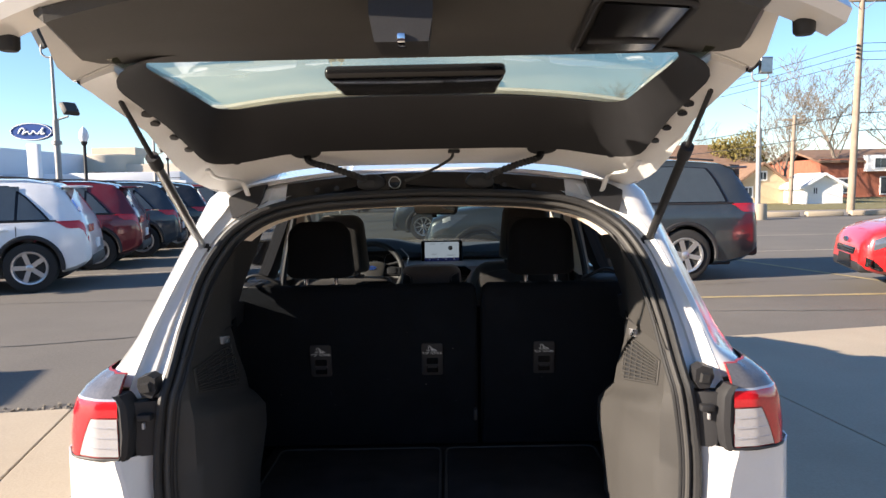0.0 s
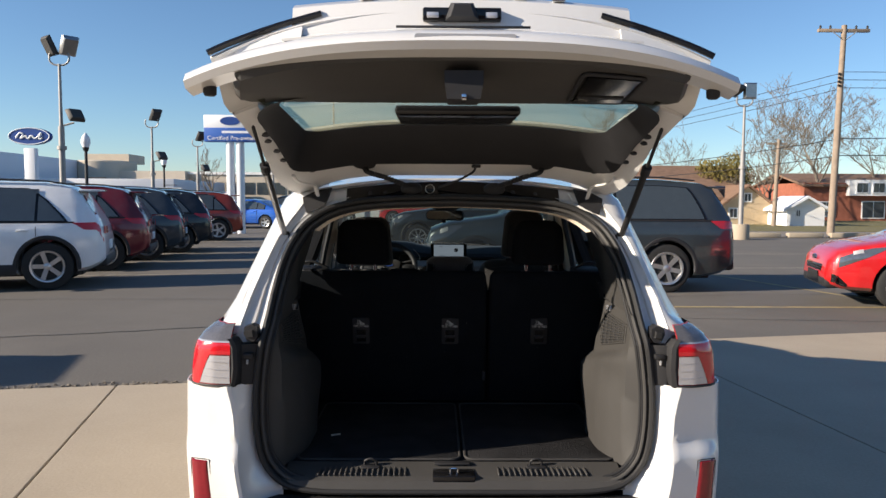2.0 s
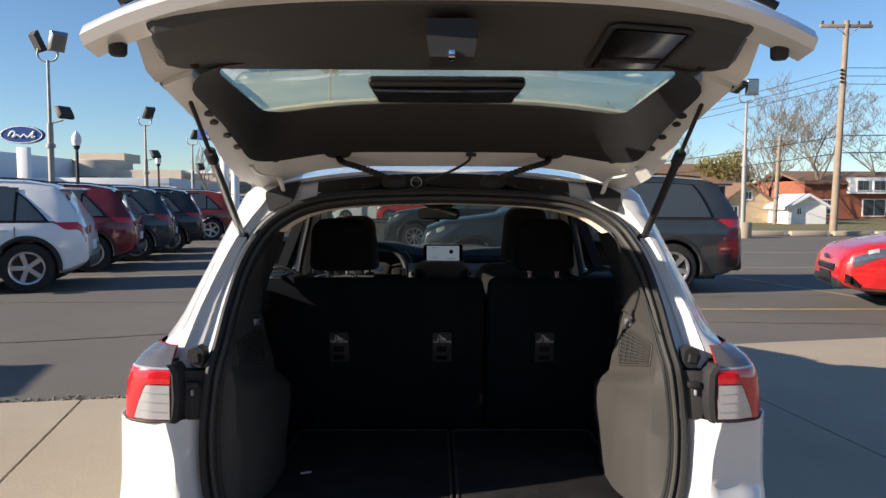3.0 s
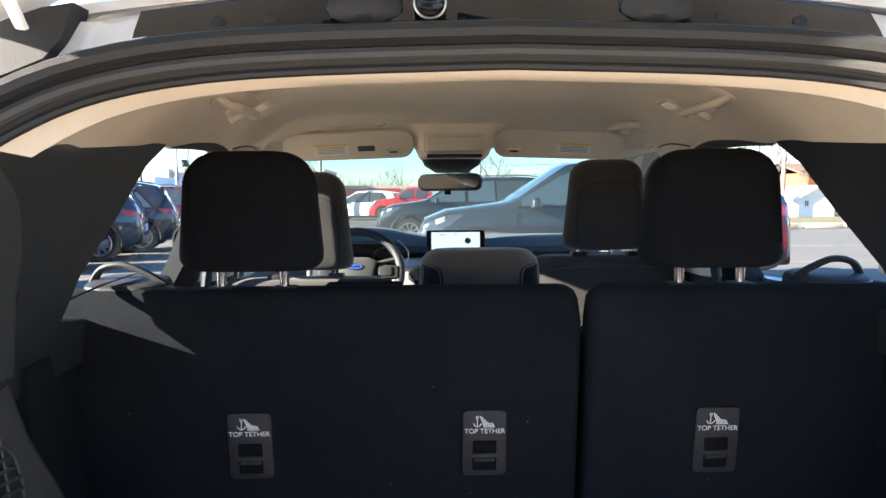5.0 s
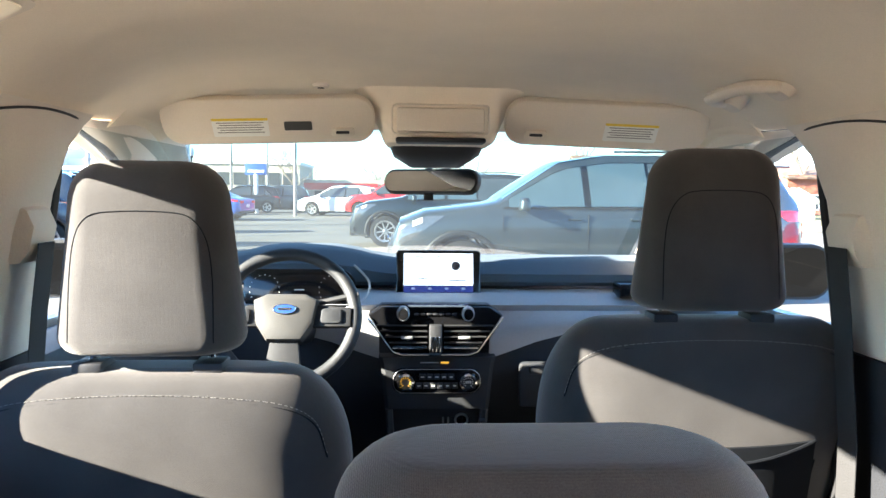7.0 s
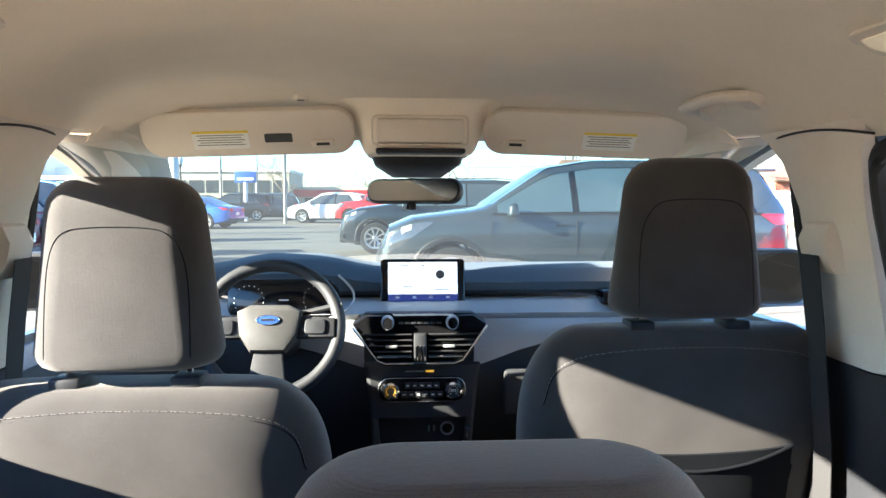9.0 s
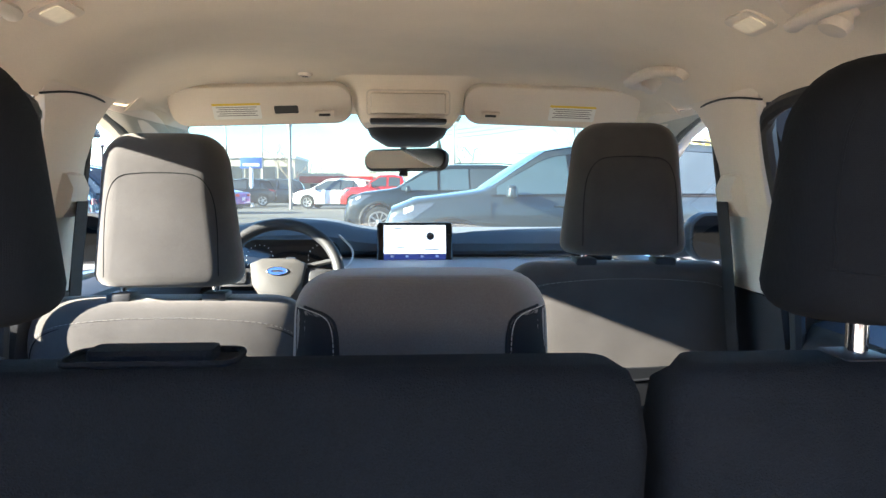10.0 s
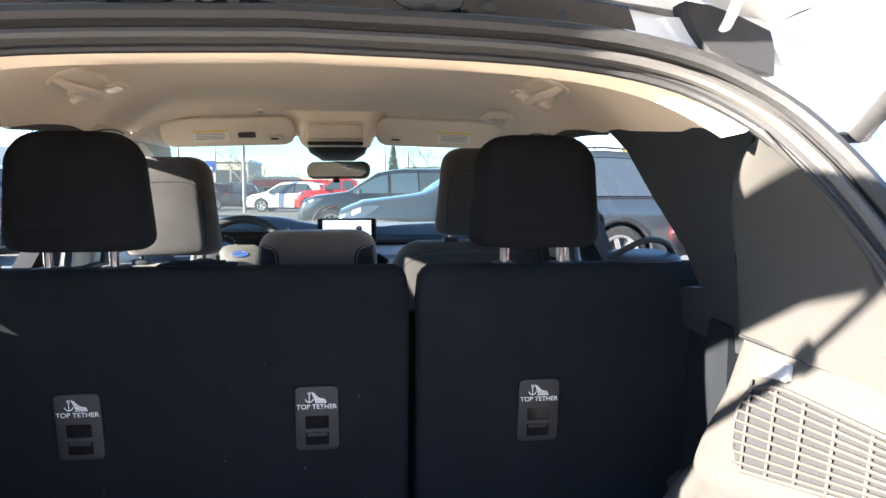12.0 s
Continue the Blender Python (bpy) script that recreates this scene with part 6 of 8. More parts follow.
for s in (-1, 1):
    part("spoke", plate([(s * 0.075, 0.03), (s * 0.172, 0.022), (s * 0.172, -0.03), (s * 0.07, -0.03)] if s > 0 else [(s * 0.07, -0.03), (s * 0.172, -0.03), (s * 0.172, 0.022), (s * 0.075, 0.03)], 0.022, wm, bevel=0.004), BLACK, sw)
    part("spoke_switch", plate([(px + s * 0.12, py) for px, py in rounded(0.055, 0.04, 0.01)], 0.007, wm @ Matrix.Translation((0, -0.002, 0.021)), bevel=0.002), DARKTRIM, sw)
part("lower_spoke", plate([(-0.05, -0.165), (0.05, -0.165), (0.035, -0.06), (-0.035, -0.06)], 0.02, wm, bevel=0.004), BLACK, sw)
badge = part("badge", lathe([(0.002, 0.0), (0.030, 0.0), (0.030, 0.005), (0.002, 0.006)], 28, 'Z', m=wm @ Matrix.Translation((0, 0.012, 0.038)) @ Matrix.Scale(0.42, 4, (0, 1, 0))), BLUEOVAL, sw, "blue oval badge")
part("badge_rim", tube([wm @ Vector((0.030 * math.cos(a), 0.012 + 0.0126 * math.sin(a), 0.043)) for a in steps(0, 2 * math.pi * 27 / 28, 27)], 0.0012, 6, closed=True), CHROME, badge)
part("badge_mark", plate(rounded(0.036, 0.006, 0.003, 3), 0.001, wm @ Matrix.Translation((0, 0.012, 0.0435))), CHROME, badge)
part("column", tube([(0, 0.02, -0.01), (0, 0.28, -0.09)], 0.045, 14), BLACK, sw)
part("stalk", tube([(0.06, 0.03, 0.03), (0.19, 0.02, 0.06)], 0.008, 8), BLACK, sw)
# centre console and gear knob
con = thing("centre_console", "black centre console with cup holders and chrome gear dial", "console", at=(0, 2.3, 0.34))
part("console_body", box(-0.12, 0.12, -0.45, 0.42, 0.0, 0.24, 0.03), DARKTRIM, con)
part("console_top", box(-0.10, 0.10, 0.05, 0.40, 0.235, 0.25, 0.006), GLOSSBLACK, con)
part("gear_dial", lathe([(0.02, 0.03), (0.032, 0.028), (0.034, 0.0)], 24, 'Z', m=Matrix.Translation((0.02, 0.26, 0.25))), CHROME, con)
part("armrest_lid", box(-0.11, 0.11, -0.45, -0.05, 0.24, 0.30, 0.025, 3), CLOTHDARK, con)

# mirror, visors, roof console, lamps and grab handles
rm = thing("rear_view_mirror", "dark framed rear-view mirror under the roof console", "mirror", at=(-0.01, 2.635, 1.342))
rmm = Matrix.Rotation(radians(-28), 4, 'Z') @ Matrix.Rotation(radians(90 - 9), 4, 'X')
part("mirror_frame", plate(rounded(0.30, 0.072, 0.034), 0.022, rmm @ Matrix.Translation((0, 0, -0.022)), bevel=0.006), BLACK, rm)
part("mirror_glass", plate(rounded(0.285, 0.058, 0.027), 0.001, rmm @ Matrix.Translation((0, 0, 0.0008))), MIRROR, rm)
part("mirror_stem", tube([(0, 0.03, 0.01), (0.0, 0.06, 0.05), (0.0, 0.07, 0.08)], 0.011, 10), BLACK, rm)
part("mirror_tab", box(-0.016, 0.012, -0.005, 0.012, -0.055, -0.036, 0.004), BLACK, rm)
mic = thing("roof_microphone", "small round beige microphone cover in the headliner", "microphone", at=(-0.262, 2.18, liner_z(-0.262, 2.18) - 0.001))
part("cover", lathe([(0.004, -0.006), (0.017, -0.005), (0.020, 0.004)], 20, 'Z'), BEIGE, mic)
part("slot", lathe([(0.006, -0.0068), (0.0075, -0.0068), (0.0075, -0.0055), (0.006, -0.0055)], 16, 'Z', caps=False), DARKTRIM, mic)
rc = thing("roof_console", "beige roof console with a sensor housing behind the mirror", "roof console", at=(0, 2.3, 1.48))
part("console_shell", loft([[Vector((px, py + dy, dz)) for px, py in rounded(w, d, 0.07, 7)] for w, d, dy, dz in ((0.50, 0.50, 0.10, 0.082), (0.42, 0.44, 0.10, 0.066), (0.355, 0.39, 0.09, 0.042), (0.315, 0.35, 0.08, 0.012), (0.285, 0.325, 0.07, -0.02), (0.262, 0.305, 0.065, -0.048), (0.245, 0.29, 0.062, -0.057))]), LINER, rc)
part("lid_frame", tube([Vector((px, -0.1045, -0.010 + pz)) for px, pz in rounded(0.215, 0.064, 0.010, 3)], 0.0022, 6, closed=True), BEIGE, rc)
part("glasses_lid", box(-0.098, 0.098, -0.108, -0.080, -0.038, 0.016, 0.006), BEIGE, rc, "beige lid of the glasses holder")
part("sensor_housing", loft([[Vector((px, py + 0.20, dz)) for px, py in rounded(w, d, 0.05)] for w, d, dz in ((0.24, 0.26, -0.05), (0.22, 0.22, -0.075), (0.13, 0.12, -0.105))]), DARKTRIM, rc, "dark sensor housing")
part("console_buttons", box(-0.10, 0.10, -0.12, -0.06, -0.062, -0.05, 0.005), DARKTRIM, rc)
for s in (-1, 1):
    v = thing("sun_visor", "beige sun visor with a printed warning label", "sun visor", at=(s * 0.385, 2.235, 1.467), group="sun visors")
    vm = Matrix.Rotation(radians(90 + 34), 4, 'X') @ Matrix.Rotation(radians(-s * 2.0), 4, 'Z')
    part("visor_body", plate(rounded(0.475, 0.114, 0.046), 0.020, vm @ Matrix.Translation((0, 0, -0.010)), bevel=0.007), BEIGE, v)
    part("visor_seam", tube([vm @ Vector((px, py, 0.0085)) for px, py in rounded(0.462, 0.102, 0.041)], 0.0012, 5, closed=True), BEIGE, v)
    lab = part("warning_label", plate(rounded(0.125, 0.045, 0.003, 1), 0.0008, vm @ Matrix.Translation((-0.062 if s < 0 else 0.055, -0.012, 0.0103))), PAPER, v, "white printed label")
    part("label_band", plate(rounded(0.125, 0.006, 0.001, 1), 0.0005, vm @ Matrix.Translation((-0.062 if s < 0 else 0.055, 0.008, 0.0111))), YELLOW, lab)
    for k in range(5):
        part("label_line", plate(rounded(0.105 - 0.012 * (k % 2), 0.002, 0.0005, 1), 0.0004, vm @ Matrix.Translation((-0.062 if s < 0 else 0.055, 0.0 - 0.006 * k, 0.0111))), THREAD, lab)
    if s < 0:
        part("second_label", plate(rounded(0.062, 0.022, 0.002, 1), 0.0008, vm @ Matrix.Translation((0.066, -0.010, 0.0103))), INK, v, "small dark label")
    clip = part("visor_clip", plate(rounded(0.052, 0.022, 0.006), 0.008, vm @ Matrix.Translation((-s * 0.165, -0.026, 0.010)), bevel=0.003), BEIGE, v)
    part("clip_slot", plate(rounded(0.030, 0.007, 0.002), 0.001, vm @ Matrix.Translation((-s * 0.165, -0.024, 0.0178))), DARKTRIM, clip)
    lx, ly = s * 0.505, 1.385
    dl = thing("dome_lamp", "small rectangular roof lamp with a pale lens", "lamp", at=(lx, ly, liner_z(lx, ly) - 0.001), group="dome lamps")
    dm = Matrix.Rotation(radians(s * 24), 4, 'Y')
    part("lamp_bezel", plate(rounded(0.054, 0.082, 0.012), 0.006, dm @ Matrix.Translation((0, 0, -0.006)), bevel=0.002), BEIGE, dl)
    part("lamp_lens", plate(rounded(0.028, 0.056, 0.005), 0.004, dm @ Matrix.Translation((0, 0, -0.008)), bevel=0.001), LAMPLENS, dl)
    for xg, yy, deg in ((0.500, 1.15, 26), (0.555, 1.88, 30)) if s > 0 else ((0.500, 1.15, 26),):
        gh = thing("grab_handle", "beige folding grab handle over the door", "grab handle", at=(s * xg, yy, liner_z(xg, yy) - (0.004 if yy < 1.5 else 0.012)), group="grab handles")
        gm = Matrix.Rotation(radians(s * deg), 4, 'Y')
        if yy < 1.5:
            part("mount", loft([[gm @ Vector((px * k, py * k, z)) for px, py in rounded(0.075, 0.215, 0.035, 5)] for z, k in ((0.012, 1.0), (-0.006, 1.0), (-0.011, 0.93))]), BEIGE, gh)
            gp = [(s * 0.012, -0.092, -0.006), (0, -0.086, -0.026), (-s * 0.012, -0.055, -0.036), (-s * 0.016, 0, -0.038), (-s * 0.012, 0.055, -0.036), (0, 0.086, -0.026), (s * 0.012, 0.092, -0.006)]
        else:
            for e in (-1, 1):
                part("foot", loft([[gm @ Vector((px * k, e * 0.088 + py * k, z)) for px, py in rounded(0.040, 0.056, 0.018, 5)] for z, k in ((0.030, 1.15), (0.0, 1.0), (-0.012, 0.8))]), BEIGE, gh)
            gp = [(0, -0.098, 0.004), (-s * 0.026, -0.094, -0.012), (-s * 0.048, -0.066, -0.022), (-s * 0.053, 0, -0.025), (-s * 0.048, 0.066, -0.022), (-s * 0.026, 0.094, -0.012), (0, 0.098, 0.004)]
        part("grip", tube([gm @ q for q in smooth_curve(gp, 5)], 0.0115 if yy < 1.5 else 0.0145, 10, flat=0.8), BEIGE, gh)
        if yy < 1.5:
            part("coat_hook", lathe([(0.004, -0.030), (0.017, -0.028), (0.021, -0.018), (0.016, -0.006), (0.020, 0.0)], 16, 'Z', m=gm @ Matrix.Translation((s * 0.018, 0.02, -0.012))), BEIGE, gh, "round coat hook")

# ---- ground ----
ASPHALT = shade("asphalt", (0.125, 0.113, 0.098), 0.85, vary=0.22, scale=0.5, fine=45, bump=0.5, dirt=(0.19, 0.165, 0.135), dirt_amount=0.7)
CONCRETE = shade("concrete", (0.375, 0.312, 0.235), 0.85, vary=0.12, scale=1.2, fine=60, bump=0.3, dirt=(0.30, 0.24, 0.17), dirt_amount=0.55)
GRAVEL = shade("loose_gravel", (0.17, 0.15, 0.125), 0.95, vary=0.4, scale=30, fine=200, bump=0.6)
LINE = shade("worn_yellow_line", (0.36, 0.28, 0.14), 0.8, vary=0.3, scale=6, dirt=(0.10, 0.09, 0.08), dirt_amount=0.9)
LINEW = shade("worn_pale_line", (0.30, 0.27, 0.22), 0.8, vary=0.3, scale=6, dirt=(0.10, 0.09, 0.08), dirt_amount=0.9)
GRASS = shade("dry_grass", (0.16, 0.14, 0.06), 0.95, vary=0.4, scale=3, fine=80, bump=0.6)
BARK = shade("grey_bark", (0.17, 0.14, 0.11), 0.9, vary=0.3)
WOODPOLE = shade("weathered_pole", (0.27, 0.21, 0.16), 0.85, vary=0.3, scale=4)
GALV = shade("galvanised_pole", (0.30, 0.29, 0.28), 0.55, 0.3, vary=0.1)
BRICK = shade("red_brick", (0.30, 0.10, 0.06), 0.85, vary=0.25, scale=4, fine=30)
TANWALL = shade("tan_siding", (0.55, 0.42, 0.27), 0.8, vary=0.1)
WHITEWALL = shade("white_siding", (0.78, 0.77, 0.75), 0.7, vary=0.05)
GREYWALL = shade("pale_grey_cladding", (0.60, 0.62, 0.66), 0.5, vary=0.05, scale=0.4)
STONEWALL = shade("beige_stone_wall", (0.52, 0.45, 0.36), 0.85, vary=0.1, scale=1.0)
ROOFING = shade("brown_shingle", (0.20, 0.12, 0.08), 0.9, vary=0.3, scale=3)
FARGLASS = shade("far_window", (0.04, 0.05, 0.06), 0.08, vary=0.2)
SIGNBLUE = shade("sign_blue", (0.03, 0.11, 0.40), 0.4, vary=0.04)
SIGNDARK = shade("sign_navy", (0.02, 0.06, 0.24), 0.35, vary=0.04)
SIGNWHITE = shade("sign_white", (0.75, 0.76, 0.78), 0.45, vary=0.03)
bm = bmesh.new()
S = [math.copysign(abs(u) ** 3 * 1500, u) for u in steps(-1, 1, 40)]
loft([[Vector((x, y + 100, 0)) for x in S] for y in S], closed=False, caps=False, bm=bm)
solo("ground", bm, ASPHALT, "dark asphalt car park with worn patches", "ground", kind="structure")
# concrete apron: slabs with open joints
apron = thing("pavement_apron", "pale concrete apron of cast slabs", "pavement", kind="structure")


def slab(pts):
    part("slab", plate(pts, 0.018, Matrix.Translation((0, 0, 0.0)), bevel=0.005), CONCRETE, apron, smooth=False)


def apron_y(x):
    return 3.37 + 0.155 * x if x < 1.2 else (3.556 + (x - 1.2) * 1.4 if x < 2.7 else 5.63 - 0.09 * (x - 2.7))


COLS = [-16.0, -12.6, -9.2, -5.8, -1.87, 0.9, 2.7, 5.9, 9.2, 12.5, 16.0]
ROWS_Y = [-14.0, -10.6, -7.2, -3.8, -0.4]
for x0, x1 in zip(COLS, COLS[1:]):
    sk = -0.2
    for y0, y1 in zip(ROWS_Y, ROWS_Y[1:]):
        slab([(x0 + sk * y0 + 0.006, y0 + 0.006), (x1 + sk * y0 - 0.006, y0 + 0.006), (x1 + sk * y1 - 0.006, y1 - 0.006), (x0 + sk * y1 + 0.006, y1 - 0.006)])
    a, b = x0 + sk * 3.2, x1 + sk * 3.2
    slab([(x0 + sk * -0.4 + 0.006, -0.394), (x1 + sk * -0.4 - 0.006, -0.394), (b - 0.006, apron_y(b)), (a + 0.006, apron_y(a))])
rng = random.Random(4)
bm = bmesh.new()
for k in range(900):
    x = rng.uniform(-6.5, -0.9)
    y = apron_y(x) + abs(rng.gauss(0.02, 0.06))
    r = rng.uniform(0.006, 0.018)
    m = Matrix.Translation((x, y, r * 0.3)) @ Euler((rng.random() * 3, rng.random() * 3, rng.random() * 3)).to_matrix().to_4x4()
    bmesh.ops.create_cube(bm, size=r * 1.3, matrix=m)
solo("gravel_edge", bm, GRAVEL, "loose gravel along the broken asphalt edge", "gravel", kind="stuff", smooth=False)


def stripe(x0, y0, x1, y1, w, material):
    d = Vector((x1 - x0, y1 - y0, 0)).normalized()
    nrm = Vector((-d.y, d.x, 0)) * w / 2
    a, b = Vector((x0, y0, 0.004)), Vector((x1, y1, 0.004))
    bm = sheet([[a - nrm, a + nrm], [b - nrm, b + nrm]])
    solo("parking_line", bm, material, "worn painted parking line on asphalt", "road marking", "parking lines", "structure")


TAR = shade("tar_seal", (0.025, 0.024, 0.024), 0.7, vary=0.3, scale=5)
rng = random.Random(17)
for x0, y0, x1, y1, w in ((-10.5, 3.05, -1.2, 6.05, 0.030), (-9.0, 7.6, 0.5, 8.0, 0.014), (2.6, 6.35, 8.5, 5.9, 0.014), (3.4, 8.3, 9.0, 9.2, 0.016), (-2.4, 6.5, -3.6, 11.8, 0.014)):
    d = Vector((x1 - x0, y1 - y0, 0)).normalized()
    nrm = Vector((-d.y, d.x, 0))
    rows, off = [], 0.0
    for t in steps(0, 1, 48):
        off = off * 0.8 + rng.uniform(-0.03, 0.03)
        p = Vector((x0 + (x1 - x0) * t, y0 + (y1 - y0) * t, 0.003)) + nrm * off
        half = w * rng.uniform(0.3, 0.7)
        rows.append([p - nrm * half, p + nrm * half])
    solo("asphalt_crack", sheet(rows), TAR, "dark tar-filled crack in the asphalt", "crack", "asphalt cracks", "structure")
stripe(2.9, 7.25, 9.5, 7.3, 0.11, LINE)
stripe(5.3, 12.0, 6.6, 7.4, 0.10, LINE)
stripe(4.2, 12.9, 13.0, 13.4, 0.11, LINEW)
stripe(3.0, 17.0, 16.0, 17.6, 0.11, LINEW)
for k in range(4):
    stripe(-7.0 - 0.3 * k, 10.9 + 2.75 * k, -2.8 - 0.3 * k, 11.6 + 2.75 * k, 0.10, LINEW)


# ---- parked cars ----
PAINT = {}


def paint(name, rgb, metal=0.35):
    if name not in PAINT:
        PAINT[name] = shade(name + "_car_paint", rgb, 0.3, metal, vary=0.04, coat=1.0, dirt=(0.2, 0.19, 0.17), dirt_amount=0.12)
    return PAINT[name]


SHAPES = {
    # length, width, height, wheel base, rear overhang, roof line, belt
    "suv": dict(L=4.62, W=1.92, H=1.72, wb=2.83, ro=0.82, top=[(0, 0.72), (0.04, 0.98), (0.10, 1.12), (0.34, 1.52), (0.50, 1.63), (0.9, 1.70), (1.9, 1.72), (2.6, 1.66), (3.45, 1.14), (3.6, 1.10), (4.2, 0.99), (4.48, 0.86), (4.62, 0.62)], belt=1.06, tyre=0.375),
    "big": dict(L=5.05, W=2.0, H=1.82, wb=3.03, ro=1.15, top=[(0, 0.75), (0.03, 1.05), (0.09, 1.22), (0.32, 1.66), (0.50, 1.75), (1.2, 1.81), (2.4, 1.80), (3.0, 1.70), (3.75, 1.22), (3.9, 1.19), (4.6, 1.10), (4.9, 0.98), (5.05, 0.66)], belt=1.14, tyre=0.388),
    "hatch": dict(L=4.36, W=1.82, H=1.46, wb=2.65, ro=0.80, top=[(0, 0.65), (0.05, 0.90), (0.15, 1.05), (0.55, 1.36), (1.0, 1.44), (1.9, 1.46), (2.5, 1.40), (3.35, 0.98), (3.5, 0.95), (4.0, 0.86), (4.22, 0.78), (4.33, 0.66), (4.36, 0.5)], belt=0.95, tyre=0.32),
    "sedan": dict(L=4.85, W=1.85, H=1.46, wb=2.85, ro=1.05, top=[(0, 0.62), (0.05, 0.98), (0.55, 1.04), (0.75, 1.08), (1.5, 1.40), (2.1, 1.46), (2.7, 1.42), (3.6, 0.98), (3.8, 0.95), (4.5, 0.82), (4.75, 0.70), (4.85, 0.52)], belt=0.97, tyre=0.33),
    "pickup": dict(L=5.6, W=2.0, H=1.90, wb=3.6, ro=1.15, top=[(0, 0.75), (0.05, 1.25), (1.9, 1.27), (1.95, 1.30), (2.15, 1.80), (2.6, 1.90), (3.4, 1.88), (4.1, 1.32), (4.3, 1.27), (5.2, 1.18), (5.5, 1.0), (5.6, 0.7)], belt=1.25, tyre=0.40),
}


def wheel(parent, x, y, r, s, spokes=5, fine=True):
    w = part("wheel", lathe([(r * 0.62, -0.095), (r * 0.86, -0.115), (r * 0.97, -0.10), (r, -0.07), (r, 0.07), (r * 0.97, 0.10), (r * 0.86, 0.115), (r * 0.62, 0.095)], 32, 'X', m=Matrix.Translation((x, y, r))), TYRE, parent)
    out = Matrix.Translation((x + s * 0.096, y, r)) @ Matrix.Rotation(radians(90 * s), 4, 'Y')
    bm = lathe([(r * 0.56, 0.0), (r * 0.60, 0.028), (r * 0.665, 0.034), (r * 0.68, 0.026), (r * 0.66, -0.12), (r * 0.60, -0.12)], 32, 'Z', m=out, caps=False)
    part("rim", bm, ALLOY, w)
    part("brake_disc", lathe([(0.03, -0.06), (r * 0.42, -0.06), (r * 0.43, -0.075), (r * 0.62, -0.08), (r * 0.62, -0.10)], 20, 'Z', m=out), BLACK, w)
    bm = bmesh.new()
    for k in range(spokes):
        a = 2 * math.pi * k / spokes + 0.3
        d0 = d1 = Vector((math.cos(a), math.sin(a), 0))
        q = Vector((-math.sin(a), math.cos(a), 0)) * r * (0.085 if spokes <= 6 else 0.045)
        loft([[out @ (d0 * r * 0.10 - q + Vector((0, 0, 0.012))), out @ (d0 * r * 0.10 + q + Vector((0, 0, 0.012))), out @ (d0 * r * 0.10 + q - Vector((0, 0, 0.02))), out @ (d0 * r * 0.10 - q - Vector((0, 0, 0.02)))],
              [out @ (d1 * r * 0.60 - q * 1.1 + Vector((0, 0, 0.024))), out @ (d1 * r * 0.60 + q * 1.1 + Vector((0, 0, 0.024))), out @ (d1 * r * 0.60 + q - Vector((0, 0, 0.01))), out @ (d1 * r * 0.60 - q - Vector((0, 0, 0.01)))]], bm=bm)
    lathe([(0.004, 0.024), (r * 0.11, 0.022), (r * 0.15, 0.010), (r * 0.15, -0.02)], 16, 'Z', bm, out)
    part("spokes", bm, ALLOY, w)
    return w


